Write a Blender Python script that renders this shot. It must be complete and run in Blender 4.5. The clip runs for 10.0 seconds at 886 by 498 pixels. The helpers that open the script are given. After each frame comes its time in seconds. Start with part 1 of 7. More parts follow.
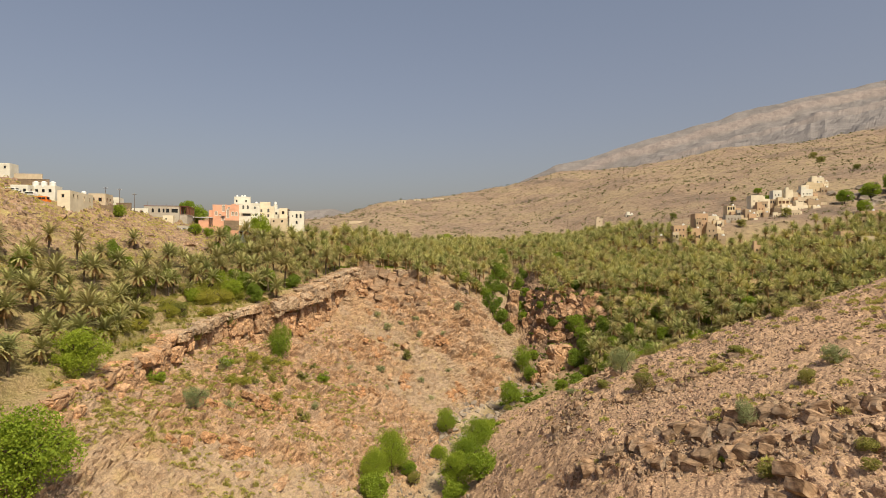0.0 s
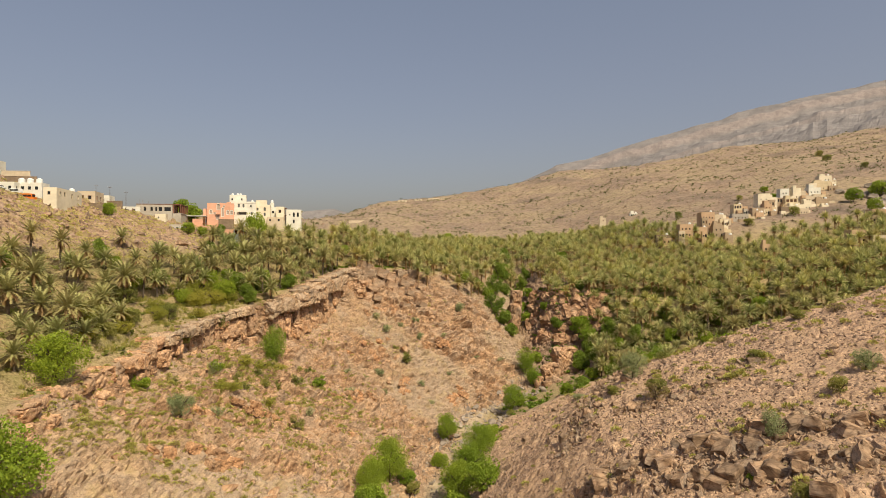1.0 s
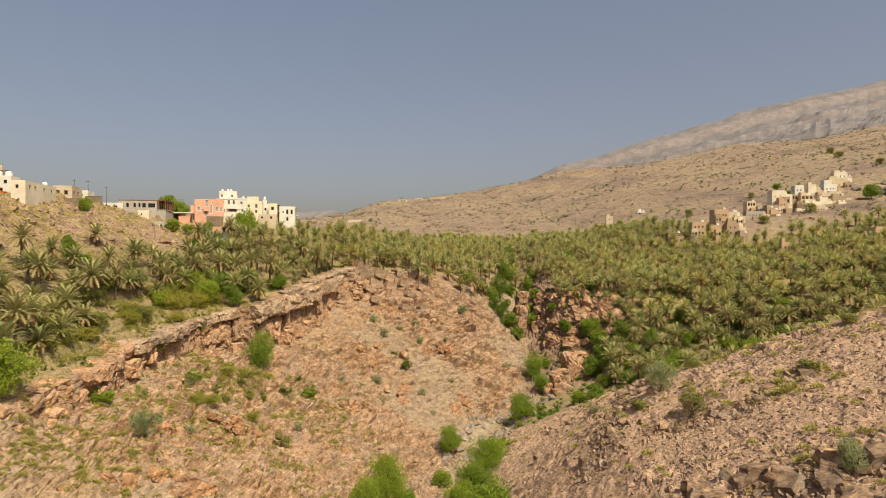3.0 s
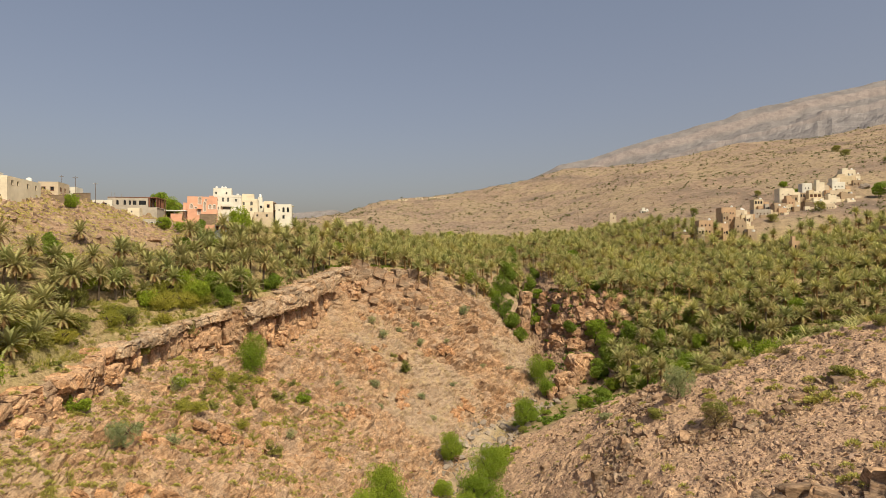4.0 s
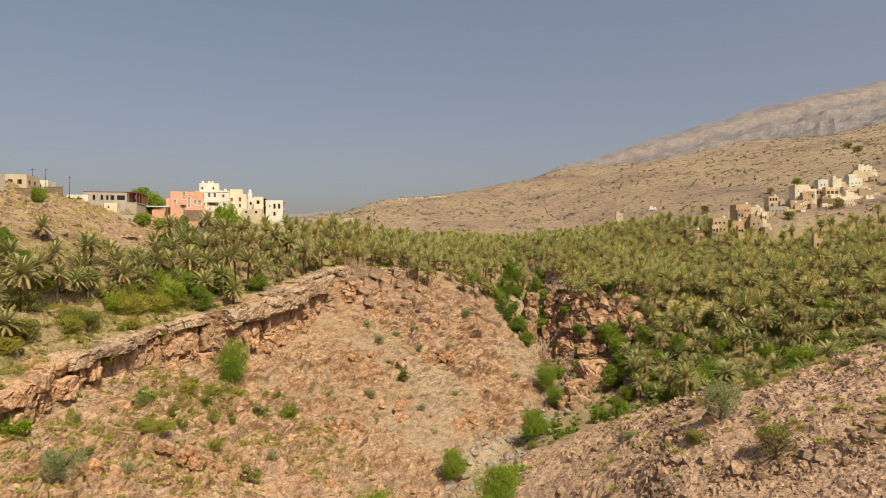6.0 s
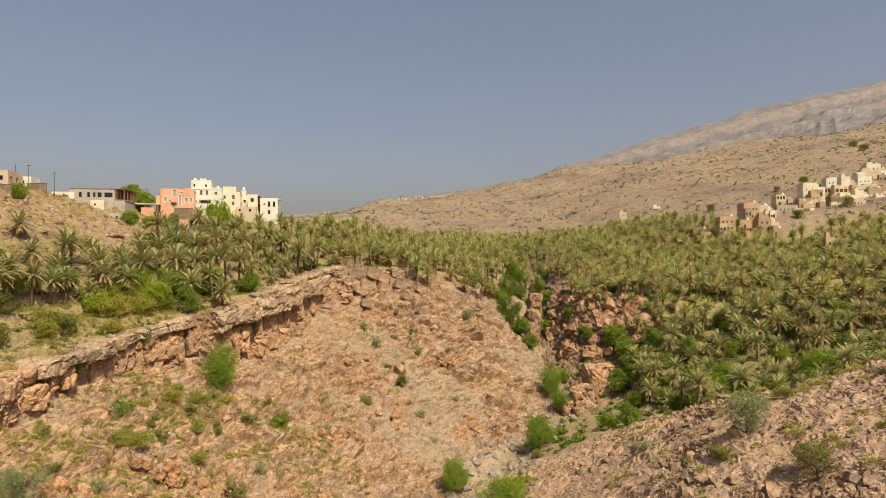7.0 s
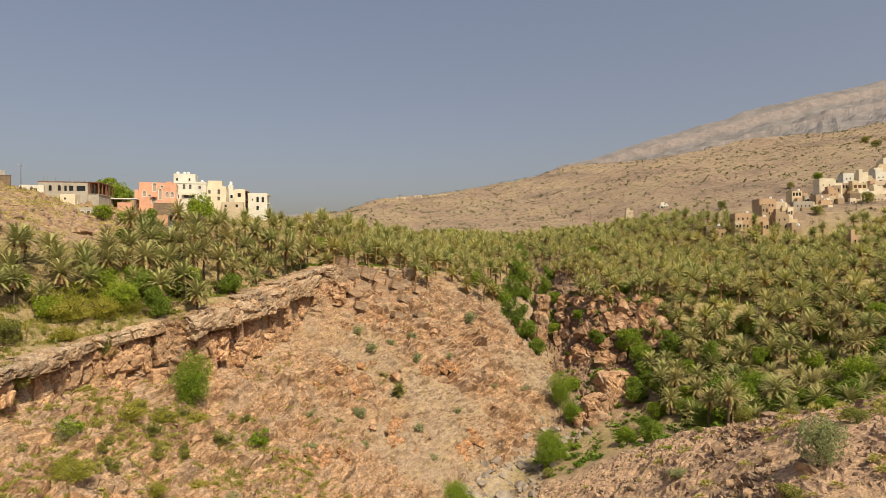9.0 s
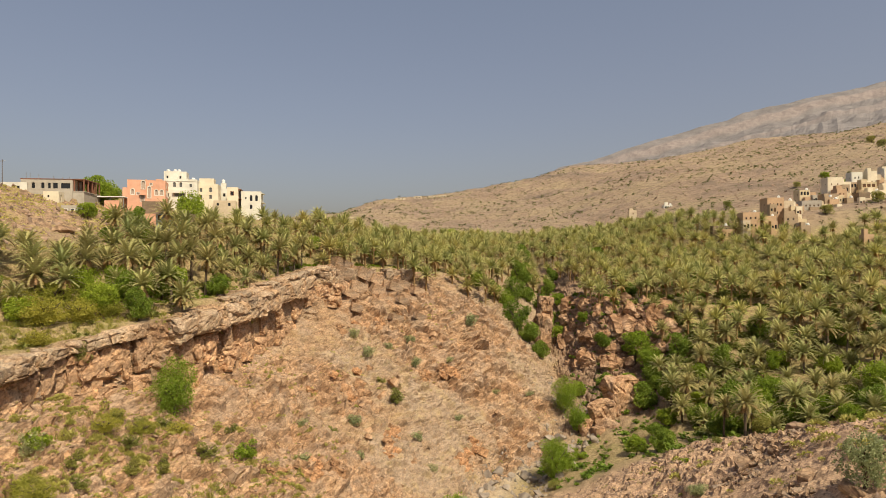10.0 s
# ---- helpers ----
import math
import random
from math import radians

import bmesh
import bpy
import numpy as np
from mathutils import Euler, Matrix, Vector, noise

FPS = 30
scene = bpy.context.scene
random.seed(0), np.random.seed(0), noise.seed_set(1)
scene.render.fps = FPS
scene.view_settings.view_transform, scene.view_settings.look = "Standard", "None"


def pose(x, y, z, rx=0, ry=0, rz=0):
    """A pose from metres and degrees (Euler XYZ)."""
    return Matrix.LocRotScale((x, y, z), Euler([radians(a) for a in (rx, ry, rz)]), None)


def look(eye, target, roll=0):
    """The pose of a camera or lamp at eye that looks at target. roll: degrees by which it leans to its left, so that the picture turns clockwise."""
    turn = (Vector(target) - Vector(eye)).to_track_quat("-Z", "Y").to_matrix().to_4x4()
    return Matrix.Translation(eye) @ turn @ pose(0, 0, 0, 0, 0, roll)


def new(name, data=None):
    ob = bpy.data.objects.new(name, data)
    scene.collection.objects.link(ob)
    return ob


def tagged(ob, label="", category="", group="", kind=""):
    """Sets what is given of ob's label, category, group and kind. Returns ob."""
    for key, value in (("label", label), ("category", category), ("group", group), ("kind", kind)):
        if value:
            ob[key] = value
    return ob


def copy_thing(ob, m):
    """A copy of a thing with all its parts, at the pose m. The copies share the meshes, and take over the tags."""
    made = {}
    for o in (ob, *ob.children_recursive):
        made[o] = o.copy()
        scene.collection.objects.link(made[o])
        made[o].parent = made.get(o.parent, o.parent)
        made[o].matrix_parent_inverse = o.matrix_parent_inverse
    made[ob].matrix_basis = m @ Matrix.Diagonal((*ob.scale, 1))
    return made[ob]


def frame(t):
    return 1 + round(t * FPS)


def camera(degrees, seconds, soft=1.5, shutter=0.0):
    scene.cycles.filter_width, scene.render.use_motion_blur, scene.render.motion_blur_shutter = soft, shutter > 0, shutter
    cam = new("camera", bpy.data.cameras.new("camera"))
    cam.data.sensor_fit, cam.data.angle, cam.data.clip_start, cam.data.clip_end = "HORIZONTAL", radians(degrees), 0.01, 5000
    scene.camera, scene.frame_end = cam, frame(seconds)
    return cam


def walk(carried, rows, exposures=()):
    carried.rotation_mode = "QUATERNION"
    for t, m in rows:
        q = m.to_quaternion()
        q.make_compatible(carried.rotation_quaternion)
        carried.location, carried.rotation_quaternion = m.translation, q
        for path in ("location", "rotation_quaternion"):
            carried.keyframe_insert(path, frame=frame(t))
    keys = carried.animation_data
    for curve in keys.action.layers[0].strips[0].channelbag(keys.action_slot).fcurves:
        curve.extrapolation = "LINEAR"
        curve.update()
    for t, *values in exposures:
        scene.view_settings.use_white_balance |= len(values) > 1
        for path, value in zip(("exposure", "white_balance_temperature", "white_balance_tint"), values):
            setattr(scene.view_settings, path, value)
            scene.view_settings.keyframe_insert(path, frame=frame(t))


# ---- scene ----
cam = camera(70.9, 10.0, soft=0.5)
METRES, EYE, TILT, LEAN, TURN = 75.0, 60.0, 0.0, 0.0, 0.0
ROWS = [
    (0.0, 0.0, 0.0, 0.0, -0.0, 0.0, 0.0),
    (0.5, 0.0014, 0.0482, -0.0031, 0.05, 0.03, 0.04),
    (1.0, 0.0019, 0.0966, -0.0055, 0.11, 0.03, 0.05),
    (1.5, 0.0015, 0.145, -0.0084, 0.12, 0.08, 0.07),
    (2.0, 0.0007, 0.1941, -0.0115, 0.16, 0.08, 0.09),
    (2.5, -0.0008, 0.2432, -0.0146, 0.19, 0.11, 0.12),
    (4.0, -0.005, 0.3935, -0.0241, 0.23, 0.13, 0.15),
    (4.5, -0.0066, 0.4441, -0.0272, 0.24, 0.18, 0.17),
    (5.0, -0.0074, 0.495, -0.0305, 0.23, 0.2, 0.17),
    (5.5, -0.0083, 0.5459, -0.0338, 0.25, 0.22, 0.19),
    (7.0, -0.0107, 0.7005, -0.0411, 0.25, 0.26, 0.22),
    (7.5, -0.0121, 0.7519, -0.0425, 0.25, 0.27, 0.22),
    (8.0, -0.0131, 0.8032, -0.0456, 0.24, 0.3, 0.24),
    (8.5, -0.0138, 0.8506, -0.0476, 0.23, 0.3, 0.25),
    (9.0, -0.0145, 0.9009, -0.0514, 0.22, 0.32, 0.27),
    (9.5, -0.0145, 0.9507, -0.0557, 0.21, 0.37, 0.27),
    (10.0, -0.015, 0.9979, -0.059, 0.2, 0.49, 0.3),
]
walk(cam, [(t, pose(0, 0, EYE, TILT, LEAN, TURN) @ pose(METRES * x, METRES * y, METRES * z, 90 + pitch, roll, yaw)) for t, x, y, z, yaw, pitch, roll in ROWS])

# ---- light ----
SUN_EL, SUN_AZ = radians(52), radians(33)          # height, and turn to the right of straight behind the first view
sun_dir = Vector((math.sin(SUN_AZ) * math.cos(SUN_EL), -math.cos(SUN_AZ) * math.cos(SUN_EL), math.sin(SUN_EL)))
sun_data = bpy.data.lights.new("sun", "SUN")
sun_data.energy, sun_data.angle, sun_data.color = 5.0, radians(0.6), (1.0, 0.88, 0.635)
sun = new("sun", sun_data)
sun.matrix_world = look((0, 0, 300), Vector((0, 0, 300)) - sun_dir)

world = bpy.data.worlds.new("sky")
scene.world = world
world.use_nodes = True
wn, wl = world.node_tree.nodes, world.node_tree.links
sky = wn.new("ShaderNodeTexSky")
sky.sky_type, sky.sun_disc = "NISHITA", False
sky.sun_elevation, sky.sun_rotation = SUN_EL, math.pi - SUN_AZ
sky.air_density, sky.dust_density, sky.ozone_density, sky.altitude = 1.0, 8.0, 1.0, 900
veil = wn.new("ShaderNodeMix")                       # dust haze: a warm veil over the whole sky, thicker towards the horizon
veil.data_type, veil.blend_type = "RGBA", "ADD"
veil.inputs[0].default_value = 1.0
aim, split, haze = wn.new("ShaderNodeTexCoord"), wn.new("ShaderNodeSeparateXYZ"), wn.new("ShaderNodeValToRGB")
wl.new(aim.outputs["Generated"], split.inputs[0])
wl.new(split.outputs["Z"], haze.inputs["Fac"])
haze.color_ramp.elements[0].position, haze.color_ramp.elements[0].color = 0.0, (1.98, 1.42, 0.92, 1)
haze.color_ramp.elements[1].position, haze.color_ramp.elements[1].color = 0.4, (1.34, 1.30, 1.32, 1)
low = haze.color_ramp.elements.new(0.2)
low.color = (1.58, 1.30, 1.12, 1)
wl.new(haze.outputs["Color"], veil.inputs[7])
wl.new(sky.outputs[0], veil.inputs[6])
wl.new(veil.outputs[2], wn["Background"].inputs["Color"])
wn["Background"].inputs["Strength"].default_value = 0.08


# ---- numpy noise ----
def hash01(ix, iy, iz, seed):
    h = (ix.astype(np.int64) * 374761393 + iy.astype(np.int64) * 668265263 + iz.astype(np.int64) * 2147483647 + seed * 974634777) & 0xFFFFFFFF
    h = ((h ^ (h >> 13)) * 1274126177) & 0xFFFFFFFF
    h = ((h ^ (h >> 15)) * 2246822519) & 0xFFFFFFFF
    return ((h ^ (h >> 16)) & 0xFFFFFF) / float(0xFFFFFF)


def vnoise(p, seed=0):
    """Smooth value noise in -1..1 at the points p (n, 3)."""
    i = np.floor(p)
    f = p - i
    f = f * f * (3 - 2 * f)
    i = i.astype(np.int64)
    out = 0
    for a in (0, 1):
        for b in (0, 1):
            for c in (0, 1):
                w = (f[:, 0] if a else 1 - f[:, 0]) * (f[:, 1] if b else 1 - f[:, 1]) * (f[:, 2] if c else 1 - f[:, 2])
                out = out + w * hash01(i[:, 0] + a, i[:, 1] + b, i[:, 2] + c, seed)
    return out * 2 - 1


def fbm(p, octaves=4, seed=0, gain=0.5):
    out, amp = 0, 1.0
    for k in range(octaves):
        out = out + amp * vnoise(p * 2.03 ** k + 17.3 * k, seed + k)
        amp *= gain
    return out


def blocks(p, seed=0):
    """Cells: each point's cell value 0..1, its distance to the cell's border, and a slant of its own within the cell."""
    i = np.floor(p).astype(np.int64)
    best = np.full(len(p), 9.0)
    second = np.full(len(p), 9.0)
    value = np.zeros(len(p))
    tilt = np.zeros(len(p))
    for a in (-1, 0, 1):
        for b in (-1, 0, 1):
            for c in (-1, 0, 1):
                j = i + np.array((a, b, c))
                q = np.stack([hash01(j[:, 0], j[:, 1], j[:, 2], seed + s) for s in (1, 2, 3)], 1) + j
                d = np.linalg.norm(p - q, axis=1)
                near = d < best
                second = np.where(near, best, np.minimum(second, d))
                value = np.where(near, hash01(j[:, 0], j[:, 1], j[:, 2], seed + 4), value)
                g = np.stack([hash01(j[:, 0], j[:, 1], j[:, 2], seed + s) for s in (5, 6, 7)], 1) * 2 - 1
                tilt = np.where(near, ((p - q) * g).sum(1), tilt)
                best = np.minimum(best, d)
    return value, second - best, tilt


def smooth(a, b, x):
    t = np.clip((x - a) / (b - a), 0, 1)
    return t * t * (3 - 2 * t)


# ---- the lie of the land: break lines, rows of (y, x, z) ----
HILL_TOP = [(-400, -230, 112), (100, -230, 108), (160, -230, 104), (215, -230, 98), (262, -225, 88), (290, -220, 82), (330, -215, 78), (380, -210, 75), (450, -210, 75)]
HILL_SHOULDER = [(-400, -160, 92), (100, -160, 90), (160, -160, 88), (190, -155, 83.5), (215, -150, 84), (240, -140, 78.5), (262, -125, 76), (290, -110, 75), (330, -100, 72), (380, -100, 70), (450, -110, 72)]
VILLAGE_EDGE = [(-400, -125, 74), (100, -125, 74), (160, -122, 76), (190, -118, 74.2), (215, -115, 73.8), (240, -106, 70.2), (262, -97, 70), (290, -75, 71), (330, -60, 67), (380, -60, 66), (450, -70, 68)]
HILL_FOOT = [(-400, -104, 55), (60, -106, 57), (130, -106, 60), (150, -104, 60), (180, -94, 59.5), (200, -88, 58.5), (215, -85, 59.5), (240, -82, 62), (262, -79, 65), (290, -60, 67), (330, -40, 63), (380, -30, 62), (450, -30, 65)]
TERRACE = [(-400, -80, 43), (60, -80, 44), (130, -82, 47.5), (160, -82, 49.5), (190, -78, 51.5), (215, -72, 54), (240, -62, 57), (262, -50, 58), (290, -30, 56), (330, -10, 56), (380, 0, 58), (450, 0, 63)]
RIM = [(-400, -60, 32), (60, -62, 34), (100, -64, 36), (130, -63, 38), (150, -65, 40), (172, -64, 41), (188, -55, 43), (215, -47, 46), (240, -40, 49.5), (255, -34, 51), (262, -26, 51), (272, -10, 50), (290, 2, 49), (330, 10, 53), (380, 20, 57), (450, 25, 62)]
LEDGE_FOOT = [(-400, -58, 26), (60, -60, 28), (100, -61, 31), (130, -60.5, 32.5), (160, -62.6, 32.5), (178, -60.4, 32), (190, -53.2, 31.5), (215, -44.8, 33), (240, -37, 38.5), (255, -28, 46), (262, -16, 47), (272, -2, 46), (290, 12, 45), (330, 22, 51), (380, 28, 56), (450, 32, 62)]
MID_FACE = [(-400, -45, 14), (60, -48, 20), (100, -50, 24), (130, -49, 28), (160, -45, 26), (190, -35, 23), (215, -23, 21), (240, -5, 29), (255, 5, 37.5), (262, 9, 38), (272, 14, 37), (290, 21, 38), (330, 29, 47), (380, 33, 55), (450, 37, 61.5)]
TOE = [(-400, -20, -12), (0, -15, -4), (100, -13, 0), (130, -11, 1), (160, -8, 2), (190, -2, 4.5), (215, 9, 6), (232, 24, 9), (240, 28, 11), (255, 32, 15), (268, 32, 19), (290, 33, 29), (330, 36, 42), (380, 38, 54), (450, 42, 61)]
BED = [(-400, 0, -13), (0, 0, -5), (100, -2, -1), (130, -1, 0), (160, 3, 1), (190, 10, 3), (215, 19, 5), (232, 32, 9), (240, 37, 11.5), (255, 39, 15), (268, 38, 20), (290, 37, 30), (330, 40, 43), (380, 42, 55), (450, 47, 61)]
SPUR_FOOT = [(-400, 25, 18), (60, 26, 25), (100, 27, 28), (130, 27, 27.5), (160, 24, 15.5), (190, 33, 14.5), (215, 36, 10), (232, 45, 12.5), (240, 52, 16), (255, 54, 21), (262, 53, 27), (268, 48, 37), (290, 44, 40), (330, 48, 48), (380, 50, 57), (450, 60, 62)]
SPUR = [(-400, 45, 34), (100, 45, 36.5), (130, 45, 36.5), (160, 46, 30.5), (190, 48, 20), (215, 52, 15), (240, 63, 24), (258, 64, 33), (266, 62, 40.5), (290, 60, 44), (330, 62, 51), (380, 65, 59), (450, 80, 64)]
SPUR_MID = [(-400, 75, 46), (130, 75, 47), (160, 75, 36.5), (190, 75, 22.5), (215, 76, 19), (240, 78, 28), (258, 80, 36), (266, 80, 41.5), (290, 80, 46), (330, 82, 53), (380, 85, 61), (450, 100, 68)]
SPUR_HIGH = [(-400, 105, 56), (130, 105, 57), (160, 105, 46.5), (190, 105, 31), (215, 105, 26), (240, 105, 34), (258, 106, 41.5), (270, 107, 44.5), (290, 110, 47.5), (330, 115, 54.5), (345, 117, 59.5), (380, 120, 67.5), (450, 135, 79)]
SPUR_UPPER = [(-400, 160, 75), (130, 160, 75), (160, 160, 65), (190, 160, 47), (215, 160, 38), (240, 160, 43), (266, 160, 50), (290, 160, 53.5), (330, 162, 60.5), (345, 164, 67.5), (354, 165, 73), (380, 170, 76.5), (450, 185, 91)]
RIGHT_HILL = [(-400, 280, 118), (130, 280, 117), (160, 280, 104), (215, 280, 74), (266, 280, 71), (300, 280, 75), (330, 280, 82), (380, 280, 88.5), (400, 281, 93), (435, 285, 106), (450, 290, 111)]
LINES = [HILL_TOP, HILL_SHOULDER, VILLAGE_EDGE, HILL_FOOT, TERRACE, RIM, LEDGE_FOOT, MID_FACE, TOE, BED, SPUR_FOOT, SPUR, SPUR_MID, SPUR_HIGH, SPUR_UPPER, RIGHT_HILL]
STEPS = [30, 40, 36, 38, 44, 30, 84, 84, 24, 44, 44, 56, 46, 46, 40]


def glide(y, ys, vs):
    """Monotone smooth interpolation through (ys, vs)."""
    ys, vs = np.array(ys, float), np.array(vs, float)
    h, d = np.diff(ys), np.diff(vs) / np.diff(ys)
    m = np.zeros(len(ys))
    m[0], m[-1] = d[0], d[-1]
    for k in range(1, len(ys) - 1):
        if d[k - 1] * d[k] > 0:
            m[k] = 2 * d[k - 1] * d[k] / (d[k - 1] + d[k])
    k = np.clip(np.searchsorted(ys, y) - 1, 0, len(h) - 1)
    t = np.clip((y - ys[k]) / h[k], 0, 1)
    return ((1 + 2 * t) * (1 - t) ** 2 * vs[k] + t * (1 - t) ** 2 * h[k] * m[k] + t * t * (3 - 2 * t) * vs[k + 1] + t * t * (t - 1) * h[k] * m[k + 1])


def far_height(x, y):
    """The desert slope behind the groves, its ridge, and the limestone range beyond."""
    near = np.interp(x, (-2500, -210, -70, -10, 45, 100, 185, 290, 640, 3000), (110, 75, 69, 63, 61.5, 68, 92, 112, 175, 520))
    ridge = np.interp(x, (-4000, -600, -182, -68, 151, 412, 638, 1500, 4000), (90, 96, 105, 126, 166, 205, 233, 320, 520))
    t = np.clip((y - 450) / 450, 0, 1)
    z = near + (ridge - near) * (0.75 * t + 0.25 * t * t)
    z = z + 7 * np.exp(-((x + 45) / 35) ** 2 - ((y - 575) / 45) ** 2)
    z = np.where(y > 900, ridge - 0.10 * (y - 900), z)
    px, r = x * 3600 / np.maximum(y, 1000), (3600 - y)
    top = np.interp(px, (-5000, -2000, -760, -640, -450, 0, 560, 650, 820, 1150, 1600, 1690, 2560, 4000, 6000), (150, 180, 284, 292, 250, 240, 500, 545, 580, 688, 808, 846, 1036, 1290, 1540))
    p = np.stack([x * 0.004, y * 0.004, 0 * x], 1)
    crag = fbm(p * 2.2, 5, 31)
    front = np.where(r > 0, top - np.interp(r, (0, 30, 100, 150, 420, 450, 2000), (0, 16, 62, 124, 206, 238, 700)), top + 0.4 * r)
    gully = np.abs(vnoise(np.stack([px * 0.012, r * 0.0012, 0 * x], 1), 77))
    front = front + 13 * crag * smooth(0, 250, np.abs(r)) + 5 * crag - 10 * gully * smooth(80, 500, r)
    return np.where(y > 1500, np.maximum(front, 60 + 0.02 * (y - 900)), z)


def range_bands(x, y):
    """Where the two cliff bands of the range crop out, 0..1."""
    r = 3600 - y + 14 * vnoise(np.stack([x * 0.008, y * 0.002, 0 * x], 1), 91)
    upper = smooth(70, 84, r) * (1 - smooth(124, 146, r))
    lower = 0.8 * smooth(400, 418, r) * (1 - smooth(446, 470, r))
    return np.maximum(upper, lower)


def rows_of_y():
    ys = [-400.0]
    while ys[-1] < 4700:
        y = ys[-1]
        ys.append(y + (30 if y < -100 else 3 if y < -10 else 1.3 if y < 62 else 0.9 if y < 88 else 0.62 if y < 140 else 0.48 if y < 252 else 0.3 if y < 268 else 0.7 if y < 285 else 0.9 if y < 340 else 2 if y < 450 else 4 if y < 620 else 7 if y < 960 else 70 if y < 2500 else 45 if y < 3200 else 12 if y < 3640 else 120))
    return np.array(ys)


def build_ground():
    ys = rows_of_y()
    xs, zs = zip(*[(glide(np.minimum(ys, 450), [r[0] for r in line], [r[1] for r in line]), glide(np.minimum(ys, 450), [r[0] for r in line], [r[2] for r in line])) for line in LINES])
    cols_x, cols_z, zone = [], [], []
    grow = (np.arange(24, 0, -1) / 24) ** 3
    for g in grow:                                     # out to the left edge
        cols_x.append(xs[0] - 4300 * g)
        cols_z.append(zs[0] + 60 * g ** 0.5)
        zone.append(-g)
    for k, n in enumerate(STEPS):
        for s in range(n):
            f = s / n
            cols_x.append(xs[k] + (xs[k + 1] - xs[k]) * f)
            cols_z.append(zs[k] + (zs[k + 1] - zs[k]) * f)
            zone.append(k + f)
    cols_x.append(xs[-1]); cols_z.append(zs[-1]); zone.append(len(STEPS))
    for g in grow[::-1]:                               # out to the right edge
        cols_x.append(xs[-1] + 4300 * g)
        cols_z.append(zs[-1] + 500 * g ** 0.9)
        zone.append(len(STEPS) + g)
    X, Z = np.stack(cols_x, 1), np.stack(cols_z, 1)
    zone = np.array(zone)
    Y = np.repeat(ys[:, None], X.shape[1], 1)
    # beyond the groves the columns fan out
    fan = np.tan(np.linspace(-1.02, 1.02, X.shape[1]))[None, :] * np.maximum(Y, 100)
    w = smooth(450, 900, Y)
    X = X * (1 - w) + fan * w
    shape = X.shape
    x, y, z = X.ravel(), Y.ravel(), Z.ravel()
    k = np.repeat(zone[None, :], shape[0], 0).ravel()
    w = smooth(425, 475, y)
    z = z * (1 - w) + far_height(x, y) * w
    p = np.stack([x, y, z], 1)
    # soften the break lines of the hills but not those of the cliff
    near = 1 - smooth(420, 470, y)
    cliff = near * smooth(4.90, 5.08, k) * (1 - smooth(8.3, 8.7, k)) * smooth(-300, -100, y) * (1 - smooth(285, 330, y))
    crag = near * smooth(9.3, 10.2, k) * (1 - smooth(13.2, 13.8, k)) * np.exp(-((y - 262) / 9.0) ** 2) * 0.9
    crag = crag * (1 - smooth(50, 64, x))
    crag = np.maximum(crag, near * smooth(8.0, 8.6, k) * (1 - smooth(10.6, 11.0, k)) * smooth(225, 245, y) * (1 - smooth(330, 370, y)))
    scree = near * smooth(8.5, 8.9, k) * (1 - smooth(184, 204, y + 0.1 * (x - 60)))
    hill = near * (1 - smooth(2.7, 3.2, k)) * (1 - smooth(250, 300, y))
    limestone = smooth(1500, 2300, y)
    soil = near * np.clip(1 - cliff - crag - scree - hill, 0, 1) * (1 - smooth(334, 350, y) * smooth(12.6, 13.2, k))
    desert = np.clip(1 - near - limestone, 0, 1)
    # normals of the plain sheet
    P = p.reshape(*shape, 3)
    n = np.cross(np.gradient(P, axis=1), np.gradient(P, axis=0))
    n = (n / np.maximum(np.linalg.norm(n, axis=2, keepdims=True), 1e-9)).reshape(-1, 3)
    sel = near > 0
    q = p[sel]
    wide = fbm(q * 0.035, 4, 3)
    mid = fbm(q * 0.16, 4, 9)
    # joints dip to the right across the face: a runs along them, c across them, w into the rock
    u = 0.8 * q[:, 0] + 0.6 * q[:, 1]
    a, c, w = 0.77 * u - 0.64 * q[:, 2], 0.64 * u + 0.77 * q[:, 2], -0.6 * q[:, 0] + 0.8 * q[:, 1]
    joints = np.stack([a, c, w], 1) + 0.9 * mid[:, None]
    big, big_edge, big_tilt = blocks(joints / np.array((8.0, 4.2, 5.0)), 5)
    small, small_edge, small_tilt = blocks(joints / np.array((3.4, 1.9, 2.2)), 8)
    tiny, tiny_edge, tiny_tilt = blocks((q + 0.3 * joints) / 1.2, 12)
    big_in, small_in = smooth(0.0, 0.14, big_edge), smooth(0.0, 0.16, small_edge)
    rock = (cliff + crag)[sel]
    ledge = near[sel] * (smooth(4.9, 5.1, k[sel]) * (1 - smooth(6.0, 6.5, k[sel])))
    # ribs of bare rock stand out of the rubble slopes
    ribs = fbm(np.stack([a * 0.022, c * 0.07, w * 0.03], 1), 4, 83) + 0.10 * vnoise(q * 0.3, 84)
    rib_in = 0.25 + 0.75 * np.maximum(smooth(-0.14, 0.34, ribs), 0.5 * ledge)
    push = rock * (rib_in * (big_in * (1.7 * big + 1.5 * big_tilt) - 0.5 + small_in * (1.1 * small + 1.0 * small_tilt) - 0.5 + 0.3 * tiny_tilt)
                   + (1 - rib_in) * (0.9 * small_tilt + 0.7 * small_in * small + 0.55 * tiny_tilt + 0.4 * (tiny - 0.5)) + 0.45 * mid + 1.5 * wide)
    flute = np.abs(vnoise(np.stack([u * 0.9, q[:, 2] * 0.12 + 0.1 * u, w * 0.2], 1), 64))
